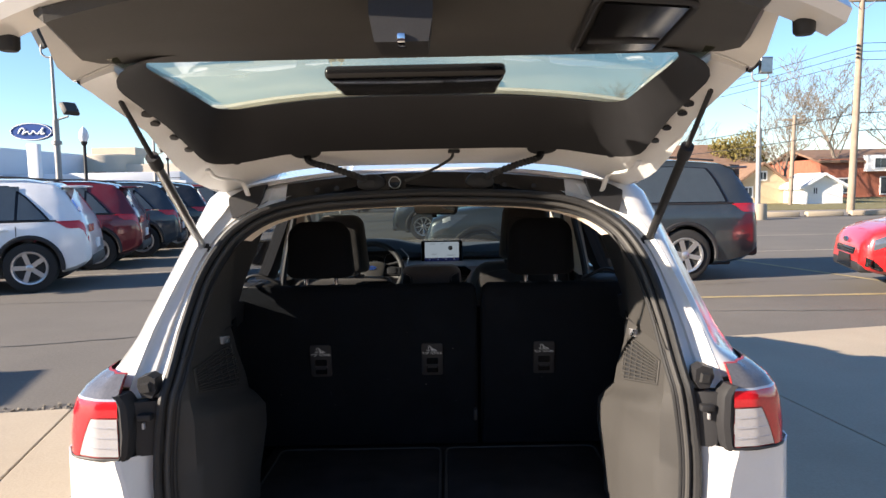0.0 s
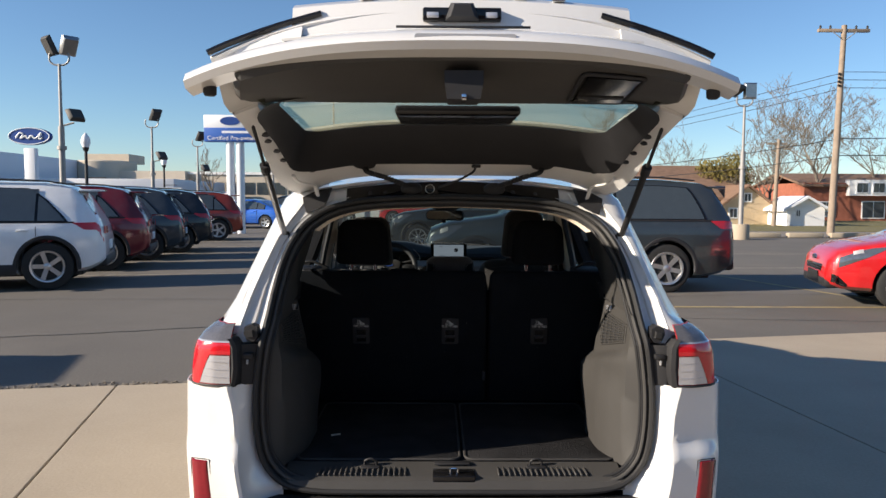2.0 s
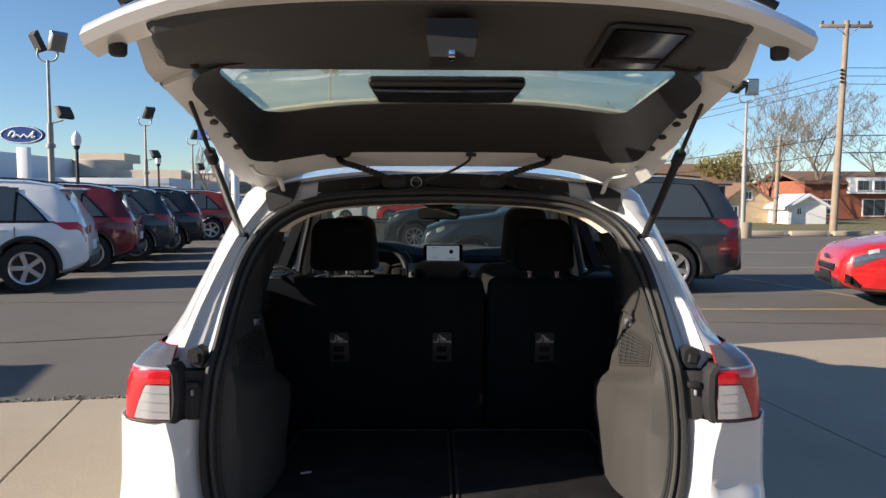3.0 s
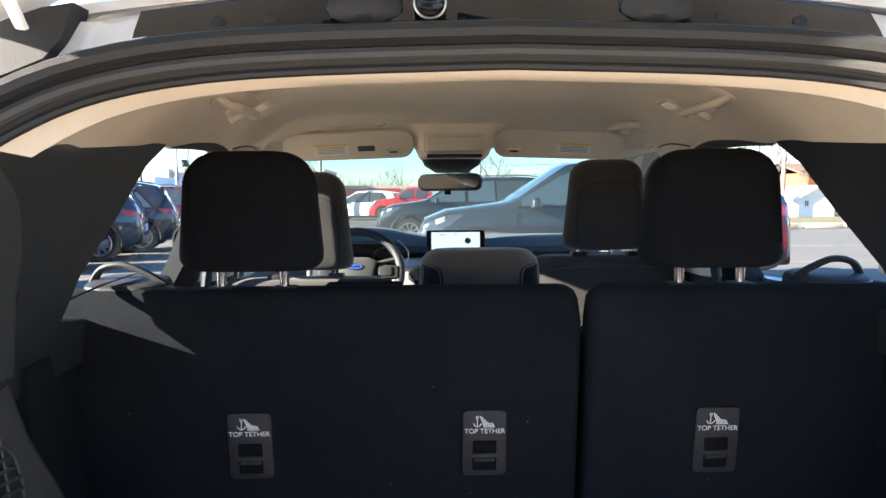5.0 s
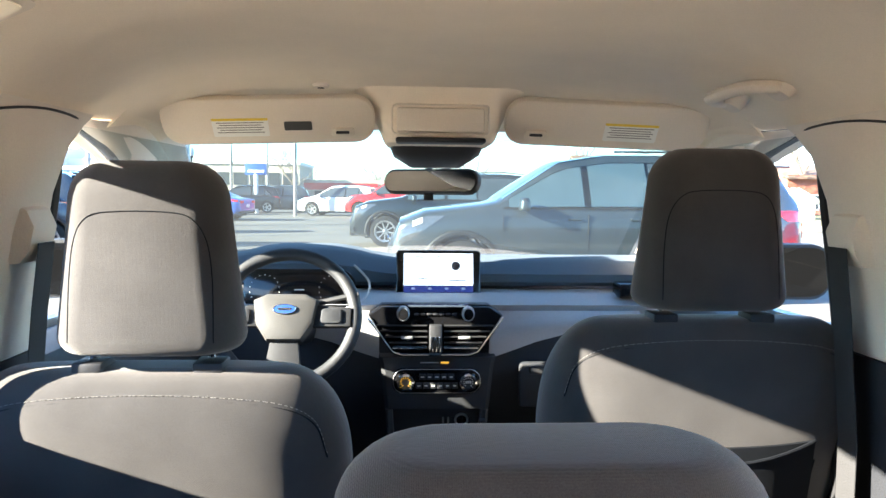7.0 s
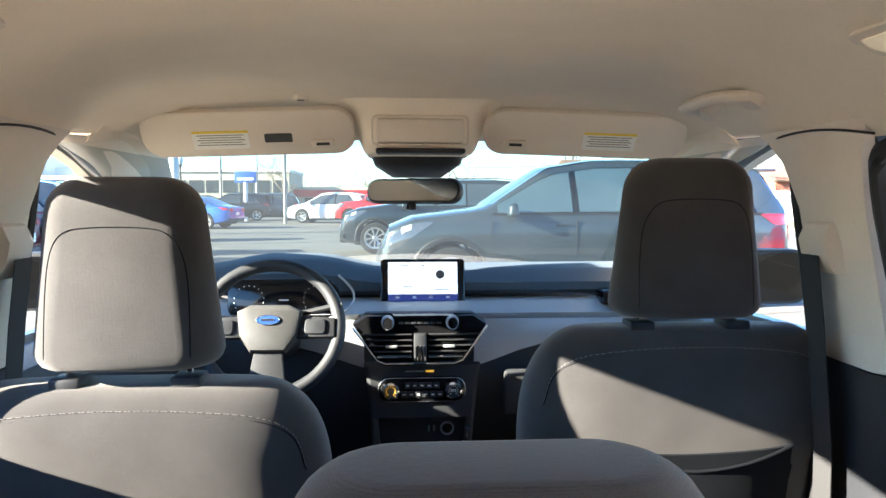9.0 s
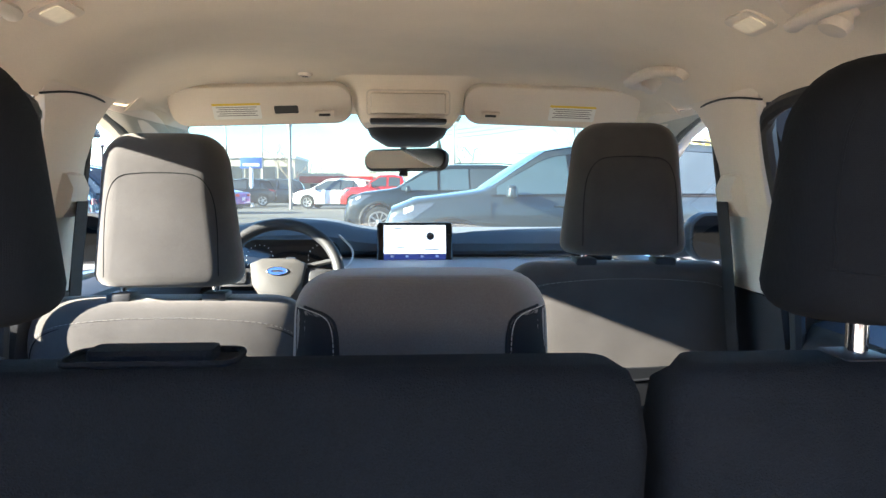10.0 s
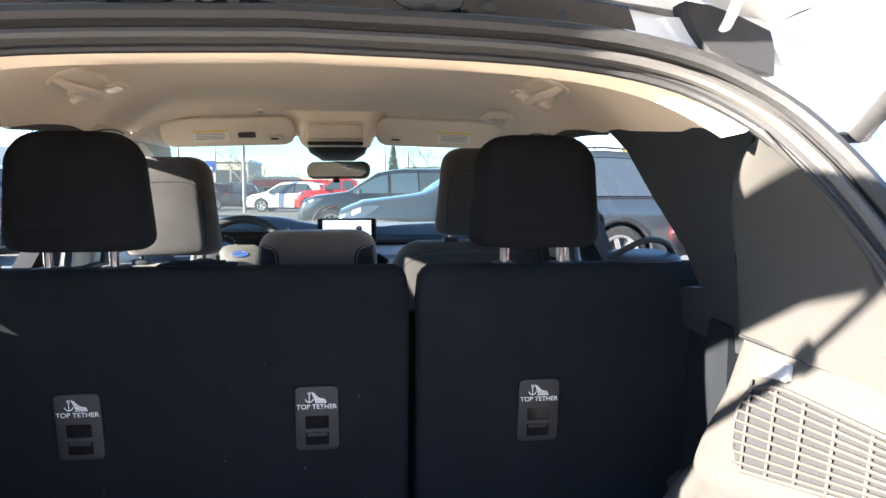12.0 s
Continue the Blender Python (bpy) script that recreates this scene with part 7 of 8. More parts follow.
def parked_car(kind, color, label, at, yaw, lights="red", chrome_rails=False, cladding=True, spokes=5, group="parked cars"):
    """A car with its rear at y = 0 and its nose along +y in its own axes."""
    P = SHAPES[kind]
    L, W, H, r = P["L"], P["W"], P["H"], P["tyre"]
    hw, belt = W / 2, P["belt"]
    car = thing("parked_car", label, "car", at=(0, 0, 0), group=group)
    top = P["top"]

    def section(y):
        zt = lerp(top, y)
        nose = lerp([(0, 0.76), (0.06, 0.85), (0.18, 0.92), (0.40, 0.975), (0.7, 1.0), (L - 1.0, 1.0), (L - 0.35, 0.95), (L - 0.1, 0.86), (L, 0.72)], y)
        zl = lerp([(0, 0.42), (0.25, 0.30), (0.6, 0.24), (L - 0.6, 0.24), (L - 0.2, 0.26), (L, 0.34)], y)
        w = hw * nose
        zb = min(belt, zt - 0.05)
        cabin_h = max(0.0, zt - zb)
        wt = w * (0.93 - 0.36 * min(1, max(0, cabin_h - 0.05) / 0.62))
        zm = zl + (zb - zl) * 0.62
        half = [(w * 0.86, zl), (w * 0.97, zl + 0.05), (w, zl + (zb - zl) * 0.35), (w * 0.992, zm), (w * 0.985, zm + (zb - zm) * 0.55), (w * 0.955, zb - 0.01), (w * 0.94, zb + 0.01)]
        x0, z0 = w * 0.94, zb + 0.01
        for t in (0.35, 0.7, 0.92):
            half.append((x0 + (wt - x0) * t ** 1.15, z0 + (zt - 0.03 - z0) * t))
        half += [(wt * 0.93, zt - 0.006), (wt * 0.6, zt + 0.012), (wt * 0.25, zt + 0.02)]
        return [Vector((x, y, z)) for x, z in half] + [Vector((-x, y, z)) for x, z in reversed(half)]

    ys = sorted(set([round(v, 3) for v in steps(0, L, 44)] + [y for y, z in top]))
    bm = loft([section(y) for y in ys])
    body = part("body", bm, paint(*color), car)
    # wheel arches are cut out of the body
    axles = (P["ro"], P["ro"] + P["wb"])
    cut = bmesh.new()
    for y in axles:
        lathe([(r + 0.055, -hw - 0.2), (r + 0.055, hw + 0.2)], 28, 'X', cut, Matrix.Translation((0, y, r + 0.01)))
    bmesh.ops.recalc_face_normals(cut, faces=cut.faces)
    cme = bpy.data.meshes.new("cut")
    cut.to_mesh(cme)
    cut.free()
    cob = new("cut", cme)
    md = body.modifiers.new("arch", 'BOOLEAN')
    md.operation, md.object, md.solver = 'DIFFERENCE', cob, 'EXACT'
    dg = bpy.context.evaluated_depsgraph_get()
    me = bpy.data.meshes.new_from_object(body.evaluated_get(dg))
    body.modifiers.clear()
    body.data = me
    bpy.data.objects.remove(cob)
    me.polygons.foreach_set("use_smooth", [True] * len(me.polygons))
    me.set_sharp_from_angle(angle=radians(32))
    part("underbody", box(-hw * 0.66, hw * 0.66, 0.35, L - 0.35, 0.2, 0.62, 0.03), BLACK, car)

    def on_side(s, y, t, out=0.006):
        """A point of the side window band; t 0 at the belt, 1 at the roof."""
        c = section(y)[6:10]
        f = t * 3
        i = min(2, int(f))
        p = c[i].lerp(c[i + 1], f - i)
        return Vector((s * (p.x + out), y, p.z))

    def shell(s, y, f, out=0.006):
        """A point of the body's skin: y along the car, f up the section."""
        c = section(y)
        i = min(11, int(f))
        p = c[i].lerp(c[i + 1], f - i)
        n = Vector((c[i + 1].z - c[i].z, 0, c[i].x - c[i + 1].x)).normalized()
        return Vector((s * (p.x + n.x * out), y, p.z + n.z * out))

    roof_front = next(y for y, z in reversed(top) if z > H - 0.12)
    roof_back = next(y for y, z in top if z > H - 0.16)
    cowl = next(y for y, z in top if y > roof_front and z < belt + 0.12)
    rear_glass0 = 0.13 if kind in ("suv", "big", "hatch") else (0.8 if kind == "sedan" else 2.0)
    mid = 2.64 if kind == "big" else (roof_front + roof_back) / 2 + 0.12
    quarter = {"suv": 0.62, "big": 0.24, "hatch": 0.45}.get(kind, 0.0)   # how far the rear quarter glass leans forward at its top
    for s in (-1, 1):
        spans = [(rear_glass0 + 0.42 if kind != "sedan" else 1.12, mid - 0.72), (mid - 0.68, mid + 0.02), (mid + 0.10, cowl - 0.12)]
        if kind == "pickup":
            spans = [(2.25, mid), (mid + 0.1, cowl - 0.1)]
        if kind != "pickup":
            rows = []
            for t in steps(0.0, 0.96, 5):
                rows.append([on_side(s, y, t, 0.010) for y in steps(spans[0][0] - 0.04 + quarter * t ** 1.2, spans[-1][1], 16)])
            part("window_band", sheet(rows), GLOSSBLACK, car)
        for k_span, (a, b) in enumerate(spans):
            rows = []
            for t in steps(0.04, 0.93, 5):
                row = []
                lean = quarter * t ** 1.2 if k_span == 0 else 0.0
                for y in steps(a + lean, b, 5):
                    row.append(on_side(s, y, t, 0.017))
                rows.append(row)
            part("side_window", sheet(rows), SKYGLASS if kind == "big" and k_span > 0 else DARKGLASS, car)
        rows = [[on_side(s, y, -0.0, 0.020) + Vector((0, 0, dz)) for y in steps(rear_glass0 + 0.3, cowl - 0.05, 10)] for dz in (-0.012, 0.012)]
        part("window_trim", sheet(rows), CHROME if chrome_rails else BLACK, car)
        if cladding:
            for y in axles:
                pts = [Vector((s * (hw * 0.985), y + (r + 0.075) * math.cos(a), r + 0.01 + (r + 0.075) * math.sin(a))) for a in steps(radians(-8), radians(188), 18)]
                part("arch_flare", tube(pts, 0.035, 6, flat=0.6), BLACK, car)
            part("sill_cladding", box(min(s * hw * 0.93, s * hw * 0.995), max(s * hw * 0.93, s * hw * 0.995), axles[0] + r + 0.05, axles[1] - r - 0.05, 0.24, 0.42, 0.02), BLACK, car)
        for y in axles:
            wheel(car, s * (hw - 0.13), y, r, s, spokes)
        for k, yd in enumerate((mid - 0.60, mid + 0.14)):
            if kind == "pickup" and k == 0:
                continue
            part("door_handle", box(s * hw * 0.99 - 0.018, s * hw * 0.99 + 0.018, yd, yd + 0.16, belt - 0.13, belt - 0.10, 0.008), CHROME if chrome_rails else paint(*color), car)
        for yd in (mid + 0.06, mid - 0.70, cowl - 0.05):
            part("door_gap", box(s * hw * 0.985 - 0.014, s * hw * 0.985 + 0.0065, yd - 0.004, yd + 0.004, 0.36 if min(abs(yd - q) for q in axles) > r + 0.1 else 2 * r + 0.1, belt - 0.06), BLACK, car)
        mp = Vector((s * (hw + 0.08), cowl - 0.28, belt + 0.06))
        part("door_mirror", pillow(0.22, 0.13, 0.15, 0.05, mp.x, mp.y, mp.z, 0.9, 0.8), paint(*color), car)
        # head and tail lamps
        fz = 0.16 if kind == "hatch" else 0.0
        part("headlight", sheet([[shell(s, y, f, 0.006) for f in steps(lerp([(0, 4.75), (0.35, 3.9), (1, 2.9)], t), lerp([(0, 4.9), (0.35, 5.1), (1, 4.5)], t), 4)] for t, y in [(k / 8, L - 0.66 - fz * 0.4 + (0.58 + fz * 0.4) * k / 8) for k in range(9)]], 0.006), HEADLENS, car, "clear swept headlight")
        part("headlight_bowl", sheet([[shell(s, y, f, 0.009) for f in steps(4.5, 5.2, 3)] for y in steps(L - 0.42, L - 0.30, 3)]), SILVER, car)
        part("fog_lamp", lathe([(0.005, -0.012), (0.05, -0.010), (0.055, 0.01)], 16, 'Y', m=Matrix.Translation(shell(s, L - 0.13, 1.6, 0.004)) @ Matrix.Rotation(radians(180 + s * 48), 4, 'Z')), GLOSSBLACK, car)
        hi_f, lo_f = (5.6, 4.0) if kind != "pickup" else (5.6, 2.6)
        part("taillight", sheet([[shell(s, y, f, 0.008) for f in steps(lerp([(0, lo_f), (0.6, lo_f + 0.15), (1, hi_f - 0.45)], t), hi_f - 0.15 * t, 4)] for t, y in [(k / 8, 0.02 + 0.44 * k / 8) for k in range(9)]], 0.006), LENSRED, car, "red taillight")
        if kind != "big":
            part("rear_lamp", sheet([[Vector((s * hw * x, lerp([(0.40, -0.012), (0.66, -0.008), (0.755, 0.006)], x), belt - 0.12 + dz)) for x in steps(0.42, 0.755, 5)] for dz in (-0.055, 0.0, 0.06)], 0.008), LENSRED, car)
        if chrome_rails or kind in ("suv", "big"):
            part("roof_rail", tube([Vector((s * hw * 0.56, y, lerp(top, y) + 0.035)) for y in steps(roof_back + 0.1, roof_front - 0.1, 8)], 0.016, 8, flat=0.8), CHROME if chrome_rails else BLACK, car)
    # front and rear glass lie on the top of the shell
    def on_top(u, y, out):
        c = section(y)
        w = c[9].x * 0.92
        return Vector((u * w, y, c[10].z + 0.016 - 0.02 * u * u + out))
    if kind != "pickup":
        g0, g1 = (0.14, roof_back - 0.05) if kind != "sedan" else (0.85, roof_back + 0.35)
        part("rear_window", sheet([[on_top(u, y, 0.008) for u in steps(-1, 1, 8)] for y in steps(g0, g1, 5)]), DARKGLASS, car)
    part("windscreen", sheet([[on_top(u, y, 0.008) for u in steps(-1, 1, 8)] for y in steps(roof_front + 0.12, cowl - 0.06, 5)]), DARKGLASS, car)
    if kind in ("suv", "big", "hatch"):
        part("spoiler", box(-hw * 0.55, hw * 0.55, roof_back - 0.42, roof_back - 0.10, H - 0.155, H - 0.12, 0.012), paint(*color), car)
    part("rear_bumper", box(-hw * 0.76, hw * 0.76, -0.02, 0.28, 0.34, 0.52 if cladding else 0.46, 0.05), BLACK, car)
    part("front_bumper", box(-hw * 0.72, hw * 0.72, L - 0.22, L + 0.01, 0.26, 0.42, 0.05), BLACK, car)
    grille = part("grille", box(-hw * 0.5, hw * 0.5, L - 0.16, L + 0.005, 0.46, 0.46 + (0.22 if kind != "hatch" else 0.12), 0.03), GLOSSBLACK, car)
    for k in range(3):
        part("grille_bar", tube([(-hw * 0.46, L + 0.006, 0.49 + k * 0.03), (hw * 0.46, L + 0.006, 0.49 + k * 0.03)], 0.006, 6), CHROME if chrome_rails else DARKTRIM, grille)
    if kind == "hatch":
        part("lower_grille", loft([[Vector((x, y, z)) for x, z in ((-hw * 0.40, 0.30), (hw * 0.40, 0.30), (hw * 0.30, 0.47), (-hw * 0.30, 0.47))] for y in (L - 0.12, L + 0.016)]), GLOSSBLACK, car, "black lower grille")
        for sx in (-1, 1):
            part("side_intake", sheet([[shell(sx, y, f, 0.007) for f in steps(0.9, lerp([(0, 1.2), (1, 2.5)], t), 3)] for t, y in [(k / 5, L - 0.24 + 0.18 * k / 5) for k in range(6)]], 0.004), GLOSSBLACK, car, "dark wedge-shaped intake")
            for k in range(3):
                part("intake_bar", tube([shell(sx, L - 0.20 + 0.03 * k, 1.1, 0.012), shell(sx, L - 0.07, 1.1 + 0.3 * k, 0.012)], 0.004, 5), DARKTRIM, car)
    part("nose_badge", lathe([(0.004, -0.01), (0.085, -0.008), (0.09, 0.01)], 20, 'Y', m=Matrix.Translation((0, L + 0.0, 0.66 if kind == "hatch" else 0.74)) @ Matrix.Rotation(radians(180), 4, 'Z') @ Matrix.Scale(0.42, 4, (0, 0, 1))), CHROME, car)
    part("number_plate", box(-0.15, 0.15, -0.022, 0.0, 0.60, 0.75, 0.004), SIGNWHITE, car)
    car.matrix_basis = pose(at[0], at[1], 0, 0, 0, yaw)
    return car


ROW = 106
parked_car("suv", ("white", (0.78, 0.78, 0.78), 0.0), "white parked SUV with black wheel-arch trim", (-5.72, 9.95), 109)
parked_car("suv", ("dark_red", (0.16, 0.012, 0.018)), "dark red parked SUV beside the white one", (-6.15, 12.9), ROW)
parked_car("suv", ("slate", (0.035, 0.045, 0.055)), "slate grey parked SUV with bright window trim", (-6.32, 15.4), ROW, chrome_rails=True, spokes=9)
parked_car("suv", ("black", (0.012, 0.014, 0.018)), "black parked SUV in the row", (-6.45, 17.9), ROW)
parked_car("suv", ("rust_red", (0.26, 0.03, 0.015)), "rust red parked SUV at the end of the row", (-7.15, 23.6), ROW)
# out of view: added so that its shadow falls across the asphalt edge
parked_car("suv", ("black", (0.012, 0.014, 0.018)), "unseen black SUV added for its shadow beside the apron", (-7.15, 2.45), ROW)
parked_car("sedan", ("bright_blue", (0.01, 0.10, 0.45)), "bright blue parked saloon far across the lot", (-7.3, 33.5), 75, cladding=False)
parked_car("big", ("grey_green", (0.040, 0.050, 0.056)), "grey large SUV parked across the way", (4.75, 9.75), 90, spokes=6)
parked_car("big", ("blue_black", (0.014, 0.022, 0.028)), "black large SUV parked behind the grey one", (3.6, 18.8), 90, spokes=9)
parked_car("hatch", ("bright_red", (0.55, 0.012, 0.015), 0.1), "bright red hatchback at the edge of the lot", (9.72, 6.8), 74, cladding=False)
FAR = [("sedan", ("bright_blue", (0.01, 0.10, 0.45)), -14.0, 41, 70), ("pickup", ("bright_red", (0.55, 0.012, 0.015), 0.1), -10.6, 42, 95), ("suv", ("black", (0.012, 0.014, 0.018)), -8.0, 46, 100), ("suv", ("slate", (0.035, 0.045, 0.055)), -6.2, 47, 95),
       ("suv", ("white", (0.78, 0.78, 0.78), 0.0), -1.6, 41, 78), ("pickup", ("bright_red", (0.55, 0.012, 0.015), 0.1), 2.2, 40, 84), ("suv", ("slate", (0.035, 0.045, 0.055)), -17.0, 44, 100), ("sedan", ("silver", (0.4, 0.4, 0.42)), -12.4, 52, 90), ("suv", ("dark_red", (0.16, 0.012, 0.018)), 7.0, 44, 95), ("sedan", ("bright_blue", (0.01, 0.10, 0.45)), -20.5, 43, 80)]
for kind, color, x, y, yaw in FAR:
    parked_car(kind, color, color[0].replace("_", " ") + " car parked far across the lot", (x, y), yaw, cladding=False, group="far parked cars")

# ---- lamp posts, signs, poles ----
def flood_head(bm_h, at, yaw, pitch, w=0.38, h=0.28):
    m = Matrix.Translation(at) @ Matrix.Rotation(radians(yaw), 4, 'Z') @ Matrix.Rotation(radians(pitch), 4, 'X')
    loft([[m @ Vector((px, dy, pz)) for px, pz in rounded(w * k, h * k, 0.03, 2)] for dy, k in ((-0.10, 0.8), (-0.02, 1.0), (0.05, 1.0))], bm=bm_h)


def lot_lamp(x, y, h, heads, low=True, base=False):
    lp = thing("lot_lamp", "tall steel floodlight post of the car park", "street lamp", at=(x, y, 0), group="floodlight posts")
    part("post", tube([(0, 0, 0), (0, 0, h * 0.66), (0, 0, h * 0.66), (0, 0, h)], [0.095, 0.09, 0.055, 0.045], 10), GALV, lp)
    part("collar", cyl((0, 0, h * 0.53), (0, 0, h * 0.55), 0.14), GALV, lp)
    part("yoke", tube(smooth_curve([(-0.28, 0, h + 0.35), (-0.30, 0, h + 0.12), (-0.15, 0, h - 0.02), (0.15, 0, h - 0.02), (0.30, 0, h + 0.12), (0.28, 0, h + 0.35)], 4), 0.03, 6), GALV, lp)
    for k, (dx, yaw, pitch) in enumerate(heads):
        bm = bmesh.new()
        flood_head(bm, (dx, 0, h + 0.55), yaw, pitch, 0.5, 0.62)
        part("floodlight", bm, STEEL if k else GREYTRIM, lp, "rectangular floodlight head")
    if low:
        bm = bmesh.new()
        flood_head(bm, (0.45, 0, h * 0.72), 60, -35, 0.5, 0.42)
        part("floodlight", bm, GREYTRIM, lp, "rectangular floodlight head")
        part("arm", tube([(0, 0, h * 0.66), (0.4, 0, h * 0.68)], 0.03, 6), GALV, lp)
    if base:
        part("base", lathe([(0.33, 0), (0.33, 0.55), (0.30, 0.6)], 16), CONCRETE, lp, "round concrete base")
    return lp


H2 = [(-0.28, -40, 25), (0.32, 50, 30)]
lot_lamp(-11.75, 20.0, 5.6, H2)
lot_lamp(-13.7, 32.0, 4.9, [(0.2, 50, 35)])
lot_lamp(-14.2, 40.0, 4.6, [(0.2, 50, 35)])
lot_lamp(11.75, 25.0, 5.15, [(-0.32, 40, 55), (0.2, 0, 0)], low=False, base=True)
for x, y in ((-12.5, 52), (-11.5, 60), (-6.15, 40.0), (2.2, 55), (4.2, 58), (14.5, 60)):
    lot_lamp(x, y, 6.2 if y > 45 else 8.5, H2, low=False)


def globe_lamp(x, y, h):
    lp = thing("globe_lamp", "dark iron street lamp with a white globe", "street lamp", at=(x, y, 0), group="globe street lamps")
    part("post", lathe([(0.16, 0), (0.14, 0.3), (0.07, 0.5), (0.055, h - 0.5), (0.10, h - 0.45), (0.12, h - 0.35), (0.05, h - 0.33)], 12), BLACK, lp)
    part("globe", lathe([(0.10, h - 0.36), (0.17, h - 0.2), (0.16, h - 0.02), (0.09, h + 0.12), (0.02, h + 0.2)], 14), SIGNWHITE, lp)
    part("banner_arm", tube([(0, 0, h * 0.6), (0.75, 0, h * 0.6)], 0.02, 6), BLACK, lp)
    part("banner_arm", tube([(0, 0, h * 0.42), (0.75, 0, h * 0.42)], 0.02, 6), BLACK, lp)


globe_lamp(-13.45, 25.0, 3.75)
globe_lamp(-16.2, 40.0, 3.8)
globe_lamp(-13.2, 45.0, 3.8)

# oval maker's sign on a post
os_ = thing("oval_sign", "blue oval sign with a white rim on a pale post", "sign", at=(-24.0, 40.0, 0))
part("post", box(-0.32, 0.32, -0.2, 0.2, 0, 4.4, 0.03), SIGNWHITE, os_)
ov = part("oval_board", lathe([(0.02, -0.16), (1.22, -0.16), (1.25, -0.12), (1.25, 0.12), (0.02, 0.12)], 40, 'Y', m=Matrix.Translation((0, 0, 5.1)) @ Matrix.Scale(0.41, 4, (0, 0, 1))), SIGNDARK, os_, "navy blue oval board")
part("oval_rim", tube([(1.19 * math.cos(a), -0.165, 5.1 + 0.475 * math.sin(a)) for a in steps(0, 2 * math.pi * 39 / 40, 39)], 0.03, 6, closed=True), SIGNWHITE, ov)
part("oval_mark", tube(smooth_curve([(-0.75, -0.17, 5.0), (-0.55, -0.17, 5.28), (-0.35, -0.17, 5.2), (-0.5, -0.17, 4.95), (-0.2, -0.17, 5.1), (-0.05, -0.17, 4.95), (0.15, -0.17, 5.12), (0.35, -0.17, 4.97), (0.55, -0.17, 5.1), (0.72, -0.17, 5.3), (0.6, -0.17, 4.95), (0.8, -0.17, 5.0)], 5), 0.055, 6), SIGNWHITE, ov, "white script mark")
# tall pre-owned cars sign
qs = thing("dealer_sign", "tall dealer sign, white over blue, on two white posts", "sign", at=(-8.75, 28.0, 0))
for dx in (-0.06, 0.36):
    part("post", cyl((dx, 0, 0), (dx, 0, 4.2), 0.17, None, 14), SIGNWHITE, qs)
hd = part("sign_head", box(-1.12, 1.3, -0.2, 0.2, 4.45, 5.0, 0.03), SIGNWHITE, qs, "white upper board")
part("sign_board", box(-1.10, 1.28, -0.22, 0.22, 3.88, 4.46, 0.02), SIGNBLUE, qs, "blue lower board")
part("oval", lathe([(0.02, -0.215), (0.42, -0.215), (0.42, -0.19)], 28, 'Y', m=Matrix.Translation((0.0, 0, 4.74)) @ Matrix.Scale(0.42, 4, (0, 0, 1))), SIGNDARK, hd)
FLAT = Matrix.Rotation(radians(90), 4, 'X')
letters("sign_text", "Certified Pre-owned", 0.25, Matrix.Translation((0.08, -0.226, 4.02)) @ FLAT, SIGNWHITE, qs, 0.004)
part("word_bar", box(-0.35, 0.9, -0.225, -0.219, 4.23, 4.33), SIGNWHITE, qs)
# work zone notice
wz = thing("work_zone_sign", "white roadside notice board with dark lettering", "sign", at=(-15.2, 38.0, 0))
part("board", box(-0.75, 0.75, -0.03, 0.03, 0.95, 2.1, 0.01), SIGNWHITE, wz)
letters("notice_text", "WORK", 0.38, Matrix.Translation((0, -0.036, 1.78)) @ FLAT, INK, wz, 0.003)
letters("notice_text", "ZONE", 0.38, Matrix.Translation((0, -0.036, 1.42)) @ FLAT, INK, wz, 0.003)
part("word_bar", box(-0.6, 0.6, -0.036, -0.032, 1.02, 1.16), INK, wz)
for dx in (-0.6, 0.6):
    part("leg", box(dx - 0.04, dx + 0.04, -0.03, 0.03, 0, 0.96), GALV, wz)
# blue roadside sign ahead
bs_ = thing("blue_board_sign", "blue shop sign on a double post", "sign", at=(-9.3, 45.0, 0))
part("board", box(-0.65, 0.65, -0.1, 0.1, 2.35, 3.05, 0.02), SIGNBLUE, bs_)
part("post", cyl((0, 0, 0), (0, 0, 2.4), 0.13), SIGNWHITE, bs_)
part("word_bar", box(-0.5, 0.5, -0.106, -0.101, 2.5, 2.66), SIGNWHITE, bs_)

# utility pole and wires
up = thing("utility_pole", "weathered wooden utility pole with a crossarm", "utility pole", at=(17.8, 29.5, 0))
part("pole", tube([(-0.02, 0, -0.3), (0.22, 0, 9.3)], [0.165, 0.11], 12), WOODPOLE, up)
part("crossarm", box(-0.95, 1.35, -0.07, 0.07, 9.0, 9.14, 0.01), WOODPOLE, up)
for dx in (-0.85, -0.4, 0.75, 1.25):
    part("insulator", lathe([(0.02, 0), (0.055, 0.03), (0.04, 0.08), (0.055, 0.11), (0.02, 0.16)], 10, m=Matrix.Translation((dx, 0, 9.14))), GREYTRIM, up)
for s in (-1, 1):
    part("brace", tube([(0.2, -0.08, 8.6), (0.2 + s * 0.55, -0.08, 9.02)], 0.02, 6), GALV, up)
for k in range(4):
    part("insulator", lathe([(0.03, 0), (0.08, 0.04), (0.03, 0.1)], 10, m=Matrix.Translation((0.02, -0.12, 6.6 + 0.17 * k))), BLACK, up)
def wire(x0, y0, z0, x1, y1, z1, sag=0.4, r=0.014):
    pts = [Vector((x0, y0, z0)).lerp(Vector((x1, y1, z1)), t) - Vector((0, 0, sag * 4 * t * (1 - t))) for t in steps(0, 1, 14)]
    solo("overhead_wire", tube(pts, r, 5), BLACK, "thin dark overhead wire between poles", "wire", "overhead wires")


